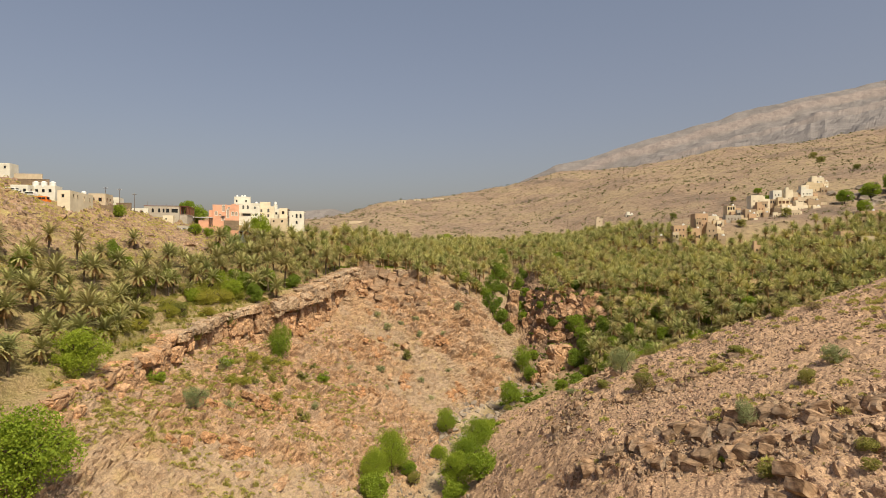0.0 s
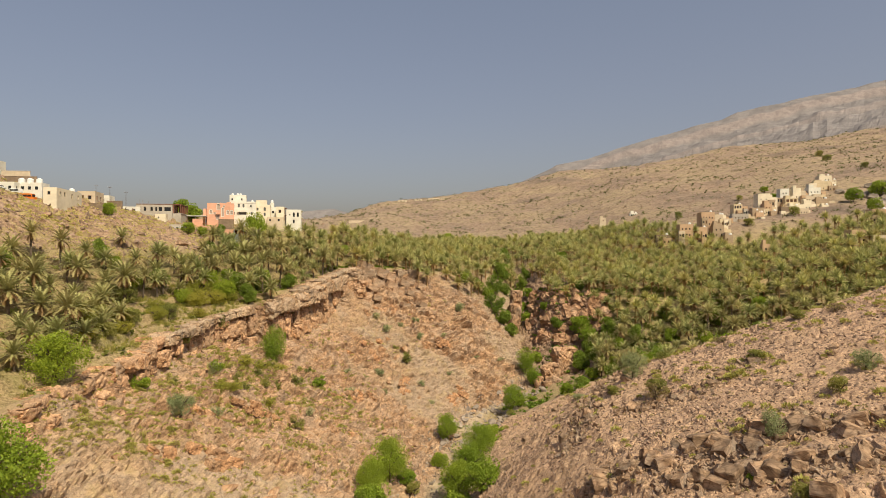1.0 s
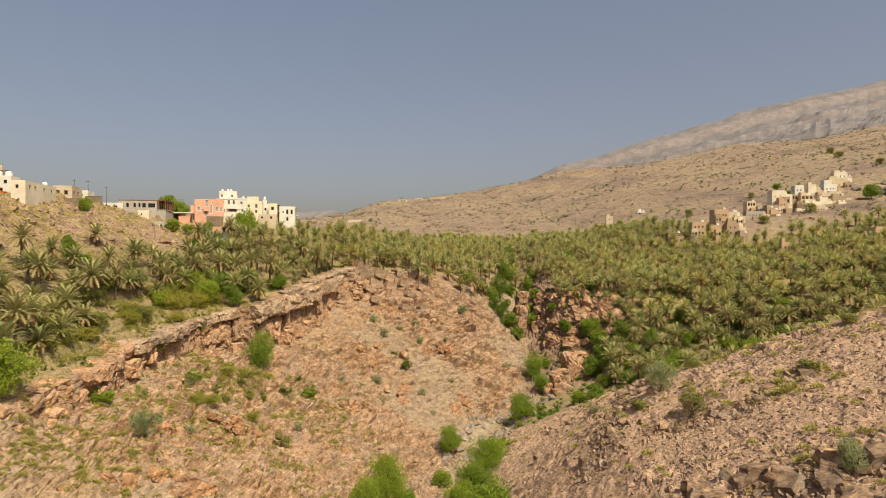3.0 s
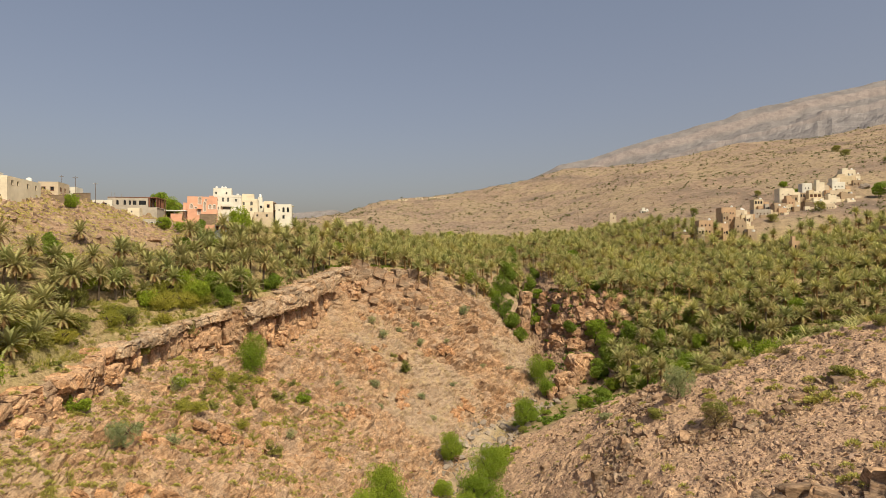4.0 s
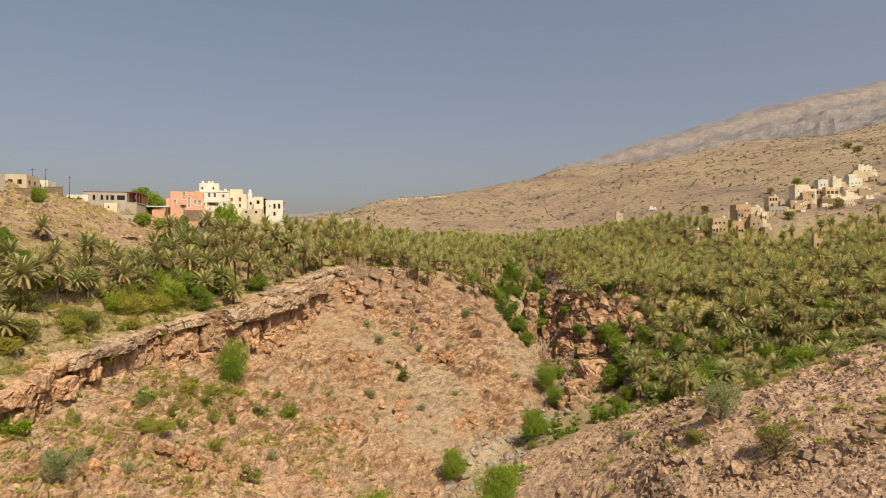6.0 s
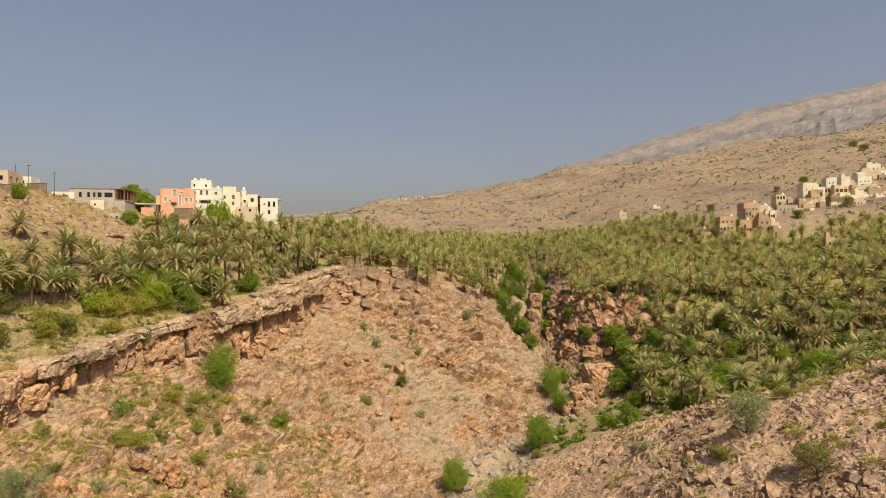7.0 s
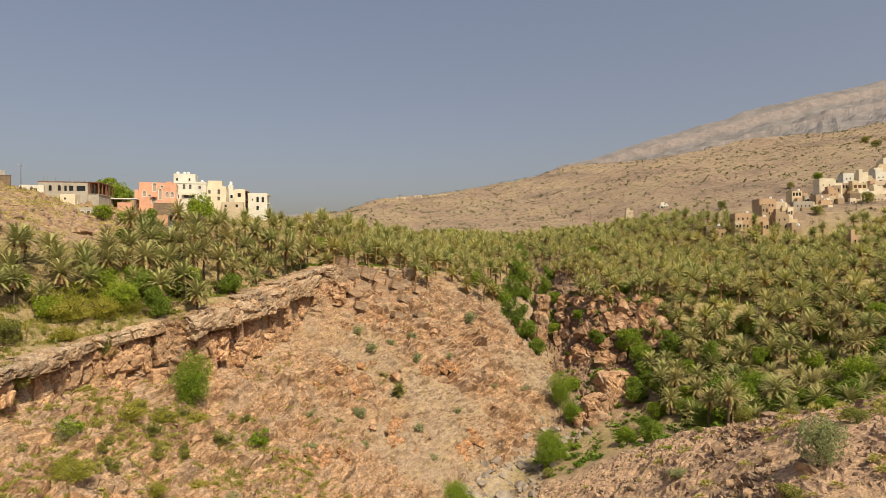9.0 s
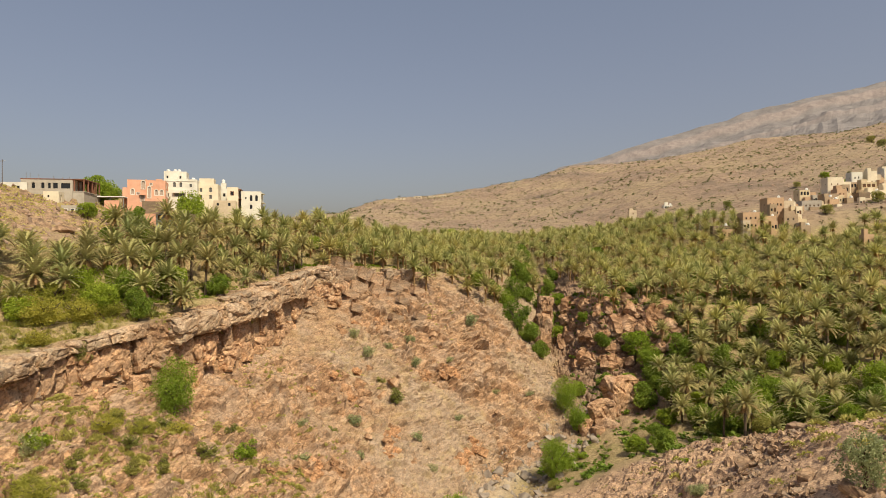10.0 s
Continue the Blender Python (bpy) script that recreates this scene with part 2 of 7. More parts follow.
    push -= 0.55 * rock * rib_in * (1 - smooth(0.0, 0.3, flute)) * smooth(0.0, 0.4, vnoise(q * 0.06, 66))
    push *= 1 - 0.5 * ledge
    stony = scree[sel] * (0.6 + 0.6 * smooth(-0.1, 0.5, fbm(q * 0.05, 3, 40)))
    push += stony * (small_in * (0.5 * small + 0.45 * small_tilt) + 0.5 * big_in * big_tilt + 0.15 * (tiny - 0.5) + 0.18 * tiny_tilt + 0.3 * mid + 1.0 * wide)
    push += hill[sel] * (0.9 * (small - 0.5) + 1.0 * small_tilt + 0.5 * mid + 1.2 * wide) + soil[sel] * (0.35 * mid + 0.9 * wide)
    p[sel] += n[sel] * push[:, None]
    # the cap rock stands out over a hollow
    kk = k[sel]
    out = rock * smooth(100, 180, q[:, 1]) * (1 - smooth(262, 285, q[:, 1]))
    cave = np.exp(-((kk - 5.95) / 0.35) ** 2) * (0.3 + 1.9 * smooth(0.0, 0.5, fbm(np.stack([q[:, 0] * 0.09, q[:, 1] * 0.09, 0 * kk], 1), 2, 51)))
    cap = np.exp(-((kk - 5.25) / 0.3) ** 2)
    shift = out * (0.2 * cap - 0.5 * cave)
    p[sel, 0] += 0.8 * shift
    p[sel, 1] += -0.6 * shift
    # garden terraces, cut into the soil of the groves
    tz = p[sel, 2] + 0.6 * wide
    stepf = tz / 2.6
    p[sel, 2] += soil[sel] * 0.75 * smooth(0.72, 0.9, np.abs(n[sel, 2])) * (np.floor(stepf) + smooth(0.7, 1.0, stepf - np.floor(stepf)) - stepf) * 2.6 * smooth(3, 20, q[:, 2]) * (1 - smooth(330, 345, q[:, 1]))
    far = ~sel
    g = p[far]
    p[far, 2] += desert[far] * (5.0 * fbm(g * np.array((0.012, 0.012, 0)), 5, 21) + 1.2 * fbm(g * np.array((0.08, 0.08, 0)), 3, 25)) * smooth(450, 560, g[:, 1])
    me = bpy.data.meshes.new("ground")
    rows, cols = shape
    idx = np.arange(rows * cols).reshape(shape)
    quads = np.stack([idx[:-1, :-1], idx[:-1, 1:], idx[1:, 1:], idx[1:, :-1]], -1).reshape(-1, 4)
    fill_mesh(me, p, quads)
    gentle = (soil + desert).reshape(shape) > 0.5
    me.polygons.foreach_set("use_smooth", gentle[:-1, :-1].ravel())
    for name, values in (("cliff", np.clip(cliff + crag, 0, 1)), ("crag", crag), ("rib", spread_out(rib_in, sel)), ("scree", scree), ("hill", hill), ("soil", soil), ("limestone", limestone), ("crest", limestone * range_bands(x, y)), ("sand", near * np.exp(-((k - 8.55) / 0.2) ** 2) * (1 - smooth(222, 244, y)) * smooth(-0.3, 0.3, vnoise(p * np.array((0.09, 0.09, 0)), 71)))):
        me.attributes.new(name, "FLOAT", "POINT").data.foreach_set("value", values.astype(np.float32))
    return me


def spread_out(values, where):
    out = np.zeros(len(where))
    out[where] = values
    return out


def fill_mesh(me, verts, faces):
    """Fill a mesh from arrays: faces is (n, 3) or (n, 4)."""
    c = faces.shape[1]
    me.vertices.add(len(verts))
    me.vertices.foreach_set("co", np.asarray(verts, np.float32).ravel())
    me.loops.add(faces.size)
    me.loops.foreach_set("vertex_index", faces.astype(np.int32).ravel())
    me.polygons.add(len(faces))
    me.polygons.foreach_set("loop_start", np.arange(0, faces.size, c, dtype=np.int32))
    me.update(calc_edges=True)
    me.shade_flat()
    return me


# ---- materials ----
def material(name, rough=0.9):
    m = bpy.data.materials.new(name)
    m.use_nodes = True
    b = m.node_tree.nodes["Principled BSDF"]
    b.inputs["Roughness"].default_value = rough
    b.inputs["Specular IOR Level"].default_value = 0.25
    return m, m.node_tree.nodes, m.node_tree.links, b


def noise_tex(nt, scale, detail=6, rough=0.6, coords=None, kind="ShaderNodeTexNoise"):
    nodes, links = nt
    t = nodes.new(kind)
    t.inputs["Scale"].default_value = scale
    if "Detail" in t.inputs:
        t.inputs["Detail"].default_value = detail
        t.inputs["Roughness"].default_value = rough
    if coords is not None:
        links.new(coords, t.inputs["Vector"])
    return t


def ramp(nt, fac, stops):
    nodes, links = nt
    r = nodes.new("ShaderNodeValToRGB")
    while len(r.color_ramp.elements) < len(stops):
        r.color_ramp.elements.new(0.5)
    for e, (pos, col) in zip(r.color_ramp.elements, stops):
        e.position, e.color = pos, (*col, 1)
    links.new(fac, r.inputs["Fac"])
    return r.outputs["Color"]


def mix(nt, fac, a, b, how="MIX"):
    nodes, links = nt
    m = nodes.new("ShaderNodeMix")
    m.data_type, m.blend_type = "RGBA", how
    for sock, v in ((m.inputs[0], fac), (m.inputs[6], a), (m.inputs[7], b)):
        if isinstance(v, (int, float)):
            sock.default_value = v
        elif isinstance(v, tuple):
            sock.default_value = (*v, 1)
        else:
            links.new(v, sock)
    return m.outputs[2]


def bump(nt, height, strength, dist, bsdf):
    nodes, links = nt
    b = nodes.new("ShaderNodeBump")
    b.inputs["Strength"].default_value, b.inputs["Distance"].default_value = strength, dist
    links.new(height, b.inputs["Height"])
    links.new(b.outputs[0], bsdf.inputs["Normal"])


def attribute(nt, name):
    a = nt[0].new("ShaderNodeAttribute")
    a.attribute_name = name
    return a.outputs["Fac"]


def coords_of(nt, scale=(1, 1, 1), turn=(0, 0, 0)):
    """Object coordinates, turned first and then scaled."""
    nodes, links = nt
    c = nodes.new("ShaderNodeTexCoord").outputs["Object"]
    for key, value in (("Rotation", turn), ("Scale", scale)):
        m = nodes.new("ShaderNodeMapping")
        m.inputs[key].default_value = value
        links.new(c, m.inputs["Vector"])
        c = m.outputs[0]
    return c


def cells(nt, scale, co, stops):
    """Stones told apart by tone: each cell takes one colour of the ramp."""
    v = nt[0].new("ShaderNodeTexVoronoi")
    v.inputs["Scale"].default_value = scale
    nt[1].new(co, v.inputs["Vector"])
    part_ = nt[0].new("ShaderNodeSeparateColor")
    nt[1].new(v.outputs["Color"], part_.inputs[0])
    return ramp(nt, part_.outputs[0], stops), v.outputs["Distance"], part_.outputs[1]


def warped(nt, co, by, scale):
    n = noise_tex(nt, scale, 3, 0.6, co)
    return mix(nt, by, co, n.outputs["Color"], "ADD")


def cliff_colour(nt, co, strata, wide, fine, rib=None):
    """Pinkish-tan rubble and jointed orange limestone with grey weathered skins. Returns colour and relief."""
    lay = noise_tex(nt, 0.5, 8, 0.62, strata)
    bare = ramp(nt, lay.outputs["Fac"], [(0.28, (0.195, 0.122, 0.078)), (0.42, (0.36, 0.234, 0.142)), (0.56, (0.465, 0.316, 0.196)), (0.70, (0.50, 0.374, 0.246)), (0.82, (0.42, 0.338, 0.246))])
    wob = warped(nt, strata, 0.5, 0.8)
    stone, d1, h1 = cells(nt, 1.3, wob, [(0.0, (0.62, 0.58, 0.56)), (0.25, (0.9, 0.85, 0.8)), (0.6, (1.08, 1.02, 0.96)), (1.0, (1.22, 1.15, 1.1))])
    bare = mix(nt, 0.7, bare, stone, "MULTIPLY")
    # joints at two sizes: the shade inside cracks is painted as dark lines
    for size, by in ((0.42, 0.55), (1.3, 0.35)):
        crack = nt[0].new("ShaderNodeTexVoronoi")
        crack.feature = "DISTANCE_TO_EDGE"
        crack.inputs["Scale"].default_value = size
        nt[1].new(wob, crack.inputs["Vector"])
        line = ramp(nt, crack.outputs["Distance"], [(0.0, (0.30, 0.23, 0.19)), (0.05, (1, 1, 1))])
        bare = mix(nt, by, bare, line, "MULTIPLY")
    skin = ramp(nt, noise_tex(nt, 0.2, 6, 0.68, co).outputs["Fac"], [(0.46, (0, 0, 0)), (0.60, (0.75, 0.75, 0.75))])
    bare = mix(nt, skin, bare, mix(nt, 0.65, bare, (0.41, 0.325, 0.25)))
    chip, d2, h2 = cells(nt, 3.2, co, [(0.0, (0.55, 0.52, 0.50)), (0.2, (0.85, 0.83, 0.81)), (0.6, (1.04, 1.02, 1.0)), (1.0, (1.32, 1.28, 1.22))])
    talus = ramp(nt, fine.outputs["Fac"], [(0.3, (0.225, 0.156, 0.098)), (0.5, (0.365, 0.262, 0.168)), (0.7, (0.465, 0.345, 0.228))])
    talus = mix(nt, 0.75, talus, chip, "MULTIPLY")
    grey = ramp(nt, wide.outputs["Fac"], [(0.44, (0, 0, 0)), (0.58, (0.8, 0.8, 0.8))])
    talus = mix(nt, grey, talus, mix(nt, 0.55, talus, (0.40, 0.335, 0.27)))
    split = nt[0].new("ShaderNodeTexVoronoi")
    split.feature = "DISTANCE_TO_EDGE"
    split.inputs["Scale"].default_value = 2.2
    nt[1].new(wob, split.inputs["Vector"])
    # finer seams, their shade put into the colour too
    seam_shade = ramp(nt, split.outputs["Distance"], [(0.0, (0.34, 0.28, 0.25)), (0.09, (1.02, 1.02, 1.02))])
    talus = mix(nt, 0.4, talus, seam_shade, "MULTIPLY")
    bare = mix(nt, 0.45, bare, seam_shade, "MULTIPLY")
    straw = ramp(nt, noise_tex(nt, 0.35, 6, 0.7, co).outputs["Fac"], [(0.50, (0, 0, 0)), (0.64, (0.55, 0.55, 0.55))])
    talus = mix(nt, straw, talus, (0.46, 0.36, 0.17))
    bare = mix(nt, 0.6, bare, chip, "MULTIPLY")
    run = ramp(nt, noise_tex(nt, 1.0, 7, 0.72, coords_of(nt, (1.6, 1.6, 0.22), (0.1, 0.25, 0))).outputs["Fac"], [(0.36, (0.60, 0.55, 0.52)), (0.5, (1, 1, 1)), (0.66, (1.15, 1.1, 1.05))])
    bare = mix(nt, 0.6, bare, run, "MULTIPLY")
    col = bare if rib is None else mix(nt, rib, talus, bare)
    relief = mix(nt, 0.5, mix(nt, 0.5, lay.outputs["Fac"], fine.outputs["Fac"]), mix(nt, 0.4, h1, h2))
    return col, relief


def rock_material(name, tint=(1, 1, 1), relief_depth=0.35, scale=1.0):
    m, nodes, links, b = material(name, 0.92)
    nt = (nodes, links)
    co, strata = coords_of(nt, (scale,) * 3), coords_of(nt, (0.4 * scale, 0.4 * scale, 1.1 * scale), (0.15, 0.62, 0.3))
    wide, fine = noise_tex(nt, 0.12, 5, 0.6, co), noise_tex(nt, 0.9, 9, 0.72, co)
    col, relief = cliff_colour(nt, co, strata, wide, fine)
    info = nodes.new("ShaderNodeObjectInfo")
    tone = ramp(nt, info.outputs["Random"], [(0, (0.8, 0.8, 0.8)), (1, (1.2, 1.15, 1.1))])
    links.new(mix(nt, 1.0, mix(nt, 1.0, col, tint, "MULTIPLY"), tone, "MULTIPLY"), b.inputs["Base Color"])
    bump(nt, relief, 0.9, relief_depth, b)
    return m


def ground_material():
    m, nodes, links, b = material("ground", 0.95)
    nt = (nodes, links)
    co = coords_of(nt)
    strata = coords_of(nt, (0.4, 0.4, 1.1), (0.15, 0.62, 0.3))
    wide = noise_tex(nt, 0.05, 5, 0.6, co)
    fine = noise_tex(nt, 0.9, 9, 0.72, co)
    grit = noise_tex(nt, 4.0, 6, 0.75, co)
    cliff, cliff_relief = cliff_colour(nt, co, strata, wide, fine, attribute(nt, "rib"))
    # dark varnished stones over tan dust
    varnish = [(0.0, (0.15, 0.10, 0.07)), (0.25, (0.33, 0.22, 0.152)), (0.6, (0.47, 0.318, 0.215)), (0.85, (0.58, 0.40, 0.262)), (1.0, (0.66, 0.48, 0.32))]
    s1, _, g1 = cells(nt, 1.9, warped(nt, co, 0.4, 1.5), varnish)
    s2, _, g2 = cells(nt, 5.0, co, varnish)
    dust = ramp(nt, fine.outputs["Fac"], [(0.3, (0.36, 0.25, 0.152)), (0.55, (0.56, 0.395, 0.24)), (0.75, (0.66, 0.49, 0.31))])
    bare = ramp(nt, noise_tex(nt, 0.16, 6, 0.7, co).outputs["Fac"], [(0.42, (0.05, 0.05, 0.05)), (0.60, (0.7, 0.7, 0.7))])
    scree = mix(nt, 1.0, mix(nt, bare, mix(nt, 0.55, s1, s2), mix(nt, 0.45, dust, s2)), (1.0, 0.965, 0.95), "MULTIPLY")
    straw = [(0.0, (0.18, 0.13, 0.065)), (0.4, (0.36, 0.262, 0.135)), (0.8, (0.52, 0.39, 0.205)), (1.0, (0.60, 0.47, 0.27))]
    soil, _, g3 = cells(nt, 3.2, warped(nt, co, 0.5, 1.2), straw)
    soil = mix(nt, 0.5, soil, ramp(nt, fine.outputs["Fac"], [(0.3, (0.15, 0.108, 0.052)), (0.5, (0.29, 0.215, 0.11)), (0.72, (0.40, 0.305, 0.17))]))
    weeds = ramp(nt, noise_tex(nt, 0.11, 6, 0.68, co).outputs["Fac"], [(0.47, (0, 0, 0)), (0.62, (0.75, 0.75, 0.75))])
    soil = mix(nt, weeds, soil, mix(nt, 0.5, soil, (0.15, 0.18, 0.03)))
    hill = mix(nt, 0.12, mix(nt, 1.0, mix(nt, 0.5, s1, s2), (0.72, 0.70, 0.69), "MULTIPLY"), dust)
    dry = ramp(nt, noise_tex(nt, 0.22, 6, 0.7, co).outputs["Fac"], [(0.48, (0, 0, 0)), (0.64, (0.7, 0.7, 0.7))])
    hill = mix(nt, dry, hill, (0.42, 0.36, 0.125))
    big = noise_tex(nt, 0.018, 7, 0.62, co)
    desert = ramp(nt, big.outputs["Fac"], [(0.3, (0.18, 0.136, 0.105)), (0.45, (0.29, 0.210, 0.152)), (0.58, (0.33, 0.253, 0.162)), (0.72, (0.265, 0.192, 0.145))])
    d1, _, _ = cells(nt, 0.42, warped(nt, co, 2.0, 0.3), [(0.0, (0.68, 0.66, 0.64)), (0.22, (0.88, 0.87, 0.85)), (0.5, (1.0, 1.0, 1.0)), (1.0, (1.14, 1.12, 1.08))])
    d2 = ramp(nt, noise_tex(nt, 0.28, 7, 0.8, co).outputs["Fac"], [(0.36, (0.62, 0.60, 0.58)), (0.47, (0.97, 0.97, 0.97)), (0.7, (1.1, 1.08, 1.04))])
    desert = mix(nt, 0.9, mix(nt, 0.8, desert, d1, "MULTIPLY"), d2, "MULTIPLY")
    # far range: distance haze is put into these dim, greyed limestone colours
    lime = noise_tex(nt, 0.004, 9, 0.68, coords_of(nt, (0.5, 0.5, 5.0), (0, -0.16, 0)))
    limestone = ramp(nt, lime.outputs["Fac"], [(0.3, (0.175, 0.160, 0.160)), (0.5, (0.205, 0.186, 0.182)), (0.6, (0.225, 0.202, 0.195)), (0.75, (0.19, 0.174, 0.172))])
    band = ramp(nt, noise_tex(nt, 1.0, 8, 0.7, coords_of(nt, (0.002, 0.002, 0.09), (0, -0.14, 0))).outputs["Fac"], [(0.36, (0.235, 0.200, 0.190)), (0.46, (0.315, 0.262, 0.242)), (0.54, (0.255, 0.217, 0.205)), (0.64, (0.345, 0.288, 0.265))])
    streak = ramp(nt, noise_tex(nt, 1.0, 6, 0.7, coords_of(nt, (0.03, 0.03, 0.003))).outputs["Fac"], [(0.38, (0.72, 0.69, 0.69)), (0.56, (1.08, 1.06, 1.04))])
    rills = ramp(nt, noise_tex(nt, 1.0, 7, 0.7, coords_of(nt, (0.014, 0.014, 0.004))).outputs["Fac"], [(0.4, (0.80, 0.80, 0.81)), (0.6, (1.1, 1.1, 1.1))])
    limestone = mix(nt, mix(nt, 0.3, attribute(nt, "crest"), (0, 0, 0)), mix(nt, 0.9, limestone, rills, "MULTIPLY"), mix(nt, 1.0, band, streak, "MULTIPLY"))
    sand = ramp(nt, fine.outputs["Fac"], [(0.3, (0.27, 0.20, 0.13)), (0.65, (0.50, 0.40, 0.27))])
    col = desert
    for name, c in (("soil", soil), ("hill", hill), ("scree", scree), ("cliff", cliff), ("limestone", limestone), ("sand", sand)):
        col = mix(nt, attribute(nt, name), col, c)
    col = mix(nt, attribute(nt, "crag"), col, mix(nt, 0.5, cliff, (0.20, 0.12, 0.09)))
    gritty = ramp(nt, grit.outputs["Fac"], [(0.3, (0.68, 0.68, 0.68)), (0.7, (1.25, 1.25, 1.25))])
    links.new(mix(nt, 0.8, col, gritty, "MULTIPLY"), b.inputs["Base Color"])
    stony = mix(nt, 0.5, mix(nt, 0.5, fine.outputs["Fac"], grit.outputs["Fac"]), mix(nt, 0.4, g1, g2))
    bump(nt, mix(nt, attribute(nt, "cliff"), stony, cliff_relief), 0.9, 0.45, b)
    return m


# ---- the ground: one sheet from the gorge to the range on the horizon ----
ground = new("ground", build_ground())
ground.data.materials.append(ground_material())
tagged(ground, "dry rocky gorge, terraced slopes and bare desert hills", "ground", kind="structure")


from mathutils.bvhtree import BVHTree
ground_tree = BVHTree.FromPolygons([v.co for v in ground.data.vertices], [tuple(f.vertices) for f in ground.data.polygons])


def ground_at(x, y):
    place, normal, _, _ = ground_tree.ray_cast(Vector((x, y, 900)), Vector((0, 0, -1)))
    return (place, normal if normal.z > 0 else -normal) if place else (Vector((x, y, 0)), Vector((0, 0, 1)))


def part(name, data, mat, parent, label=""):
    """One mesh object under a thing or a part; data is a bmesh or a mesh."""
    if isinstance(data, bmesh.types.BMesh):
        me = bpy.data.meshes.new(name)
        data.to_mesh(me)
        data.free()
    else:
        me = data
    if mat and not me.materials:
        me.materials.append(mat)
    ob = new(name, me)
    ob.parent = parent
    return tagged(ob, label)


# ---- plant and rock materials ----
def leaf_material(name, dark, light, dry=None, through_light=0.35):
    m, nodes, links, b = material(name, 0.6)
    nt = (nodes, links)
    geo, info = nodes.new("ShaderNodeNewGeometry"), nodes.new("ShaderNodeObjectInfo")
    col = mix(nt, geo.outputs["Random Per Island"], dark, light)
    tone = ramp(nt, info.outputs["Random"], [(0, (0.78, 0.84, 0.78)), (1, (1.18, 1.1, 1.05))])
    col = mix(nt, 1.0, col, tone, "MULTIPLY")
    if dry:
        col = mix(nt, attribute(nt, "dry"), col, dry)
        shade = nodes.new("ShaderNodeAttribute")
        shade.attribute_name = "tone"
        col = mix(nt, 1.0, col, ramp(nt, shade.outputs["Fac"], [(0, (0.85, 0.9, 0.85)), (0.5, (1, 1, 1)), (1, (1.15, 1.1, 0.95))]), "MULTIPLY")
    links.new(col, b.inputs["Base Color"])
    t, mixer = nodes.new("ShaderNodeBsdfTranslucent"), nodes.new("ShaderNodeMixShader")
    links.new(col, t.inputs["Color"])
    mixer.inputs[0].default_value = through_light
    links.new(b.outputs[0], mixer.inputs[1])
    links.new(t.outputs[0], mixer.inputs[2])
    links.new(mixer.outputs[0], nodes["Material Output"].inputs["Surface"])
    return m


def plain_material(name, low, high, scale=3.0, rough=0.85, relief=0.3, by_piece=0.0):
    m, nodes, links, b = material(name, rough)
    nt = (nodes, links)
    co = coords_of(nt)
    n = noise_tex(nt, scale, 7, 0.65, co)
    col = ramp(nt, n.outputs["Fac"], [(0.3, low), (0.7, high)])
    stain = ramp(nt, noise_tex(nt, scale * 0.17, 5, 0.6, co).outputs["Fac"], [(0.35, (0.8, 0.79, 0.77)), (0.6, (1.05, 1.05, 1.05))])
    col = mix(nt, 0.8, col, stain, "MULTIPLY")
    if by_piece:
        geo = nodes.new("ShaderNodeNewGeometry")
        tone = ramp(nt, geo.outputs["Random Per Island"], [(0, (1 - by_piece,) * 3), (1, (1 + by_piece,) * 3)])
        col = mix(nt, 1.0, col, tone, "MULTIPLY")
    links.new(col, b.inputs["Base Color"])
    if relief:
        bump(nt, n.outputs["Fac"], relief, 0.1, b)
    return m


PALM_LEAF = leaf_material("palm_frond", (0.228, 0.254, 0.088), (0.47, 0.478, 0.198), (0.36, 0.21, 0.10), 0.3)
LIME_LEAF = leaf_material("lime_leaf", (0.16, 0.235, 0.02), (0.34, 0.43, 0.045))
DARK_LEAF = leaf_material("dark_leaf", (0.11, 0.175, 0.02), (0.26, 0.345, 0.048))
OLIVE_LEAF = leaf_material("olive_leaf", (0.17, 0.185, 0.045), (0.34, 0.335, 0.085))
THICKET_LEAF = leaf_material("thicket_leaf", (0.25, 0.255, 0.035), (0.43, 0.40, 0.07))
SCRUB_LEAF = leaf_material("desert_scrub_leaf", (0.10, 0.105, 0.04), (0.21, 0.205, 0.075))
GREY_LEAF = leaf_material("grey_leaf", (0.24, 0.27, 0.125), (0.44, 0.46, 0.235))
DRY_LEAF = leaf_material("dry_twig", (0.17, 0.13, 0.06), (0.28, 0.22, 0.10))
TUFT = leaf_material("tuft", (0.40, 0.36, 0.085), (0.60, 0.53, 0.18))
HILL_TUFT = leaf_material("hill_tuft", (0.42, 0.38, 0.10), (0.66, 0.58, 0.19))
BARK = plain_material("bark", (0.07, 0.05, 0.035), (0.19, 0.145, 0.105), 2.5, 0.95, 0.6)
VARNISHED = plain_material("varnished_rock", (0.19, 0.132, 0.100), (0.42, 0.292, 0.210), 1.1, 0.85, 0.8, 0.35)
TAN_ROCK = plain_material("tan_rock", (0.20, 0.135, 0.088), (0.47, 0.325, 0.215), 0.8, 0.9, 0.8, 0.3)
CLIFF_ROCK = rock_material("cliff_rock")
BOULDER = rock_material("boulder_rock", (0.80, 0.87, 0.97), 0.25, 1.5)
CROWN_ROCK = rock_material("crown_rock", (0.98, 1.02, 1.06), 0.15, 3.2)
LEDGE_ROCK = rock_material("ledge_rock", (0.96, 1.05, 1.12), 0.4)
RED_ROCK = rock_material("red_rock", (1.12, 1.12, 1.14), 0.4)
CRAG_ROCK = rock_material("crag_rock", (1.0, 0.98, 1.0), 0.4)
ORANGE_ROCK = rock_material("orange_rock", (1.14, 1.06, 0.98), 0.4)
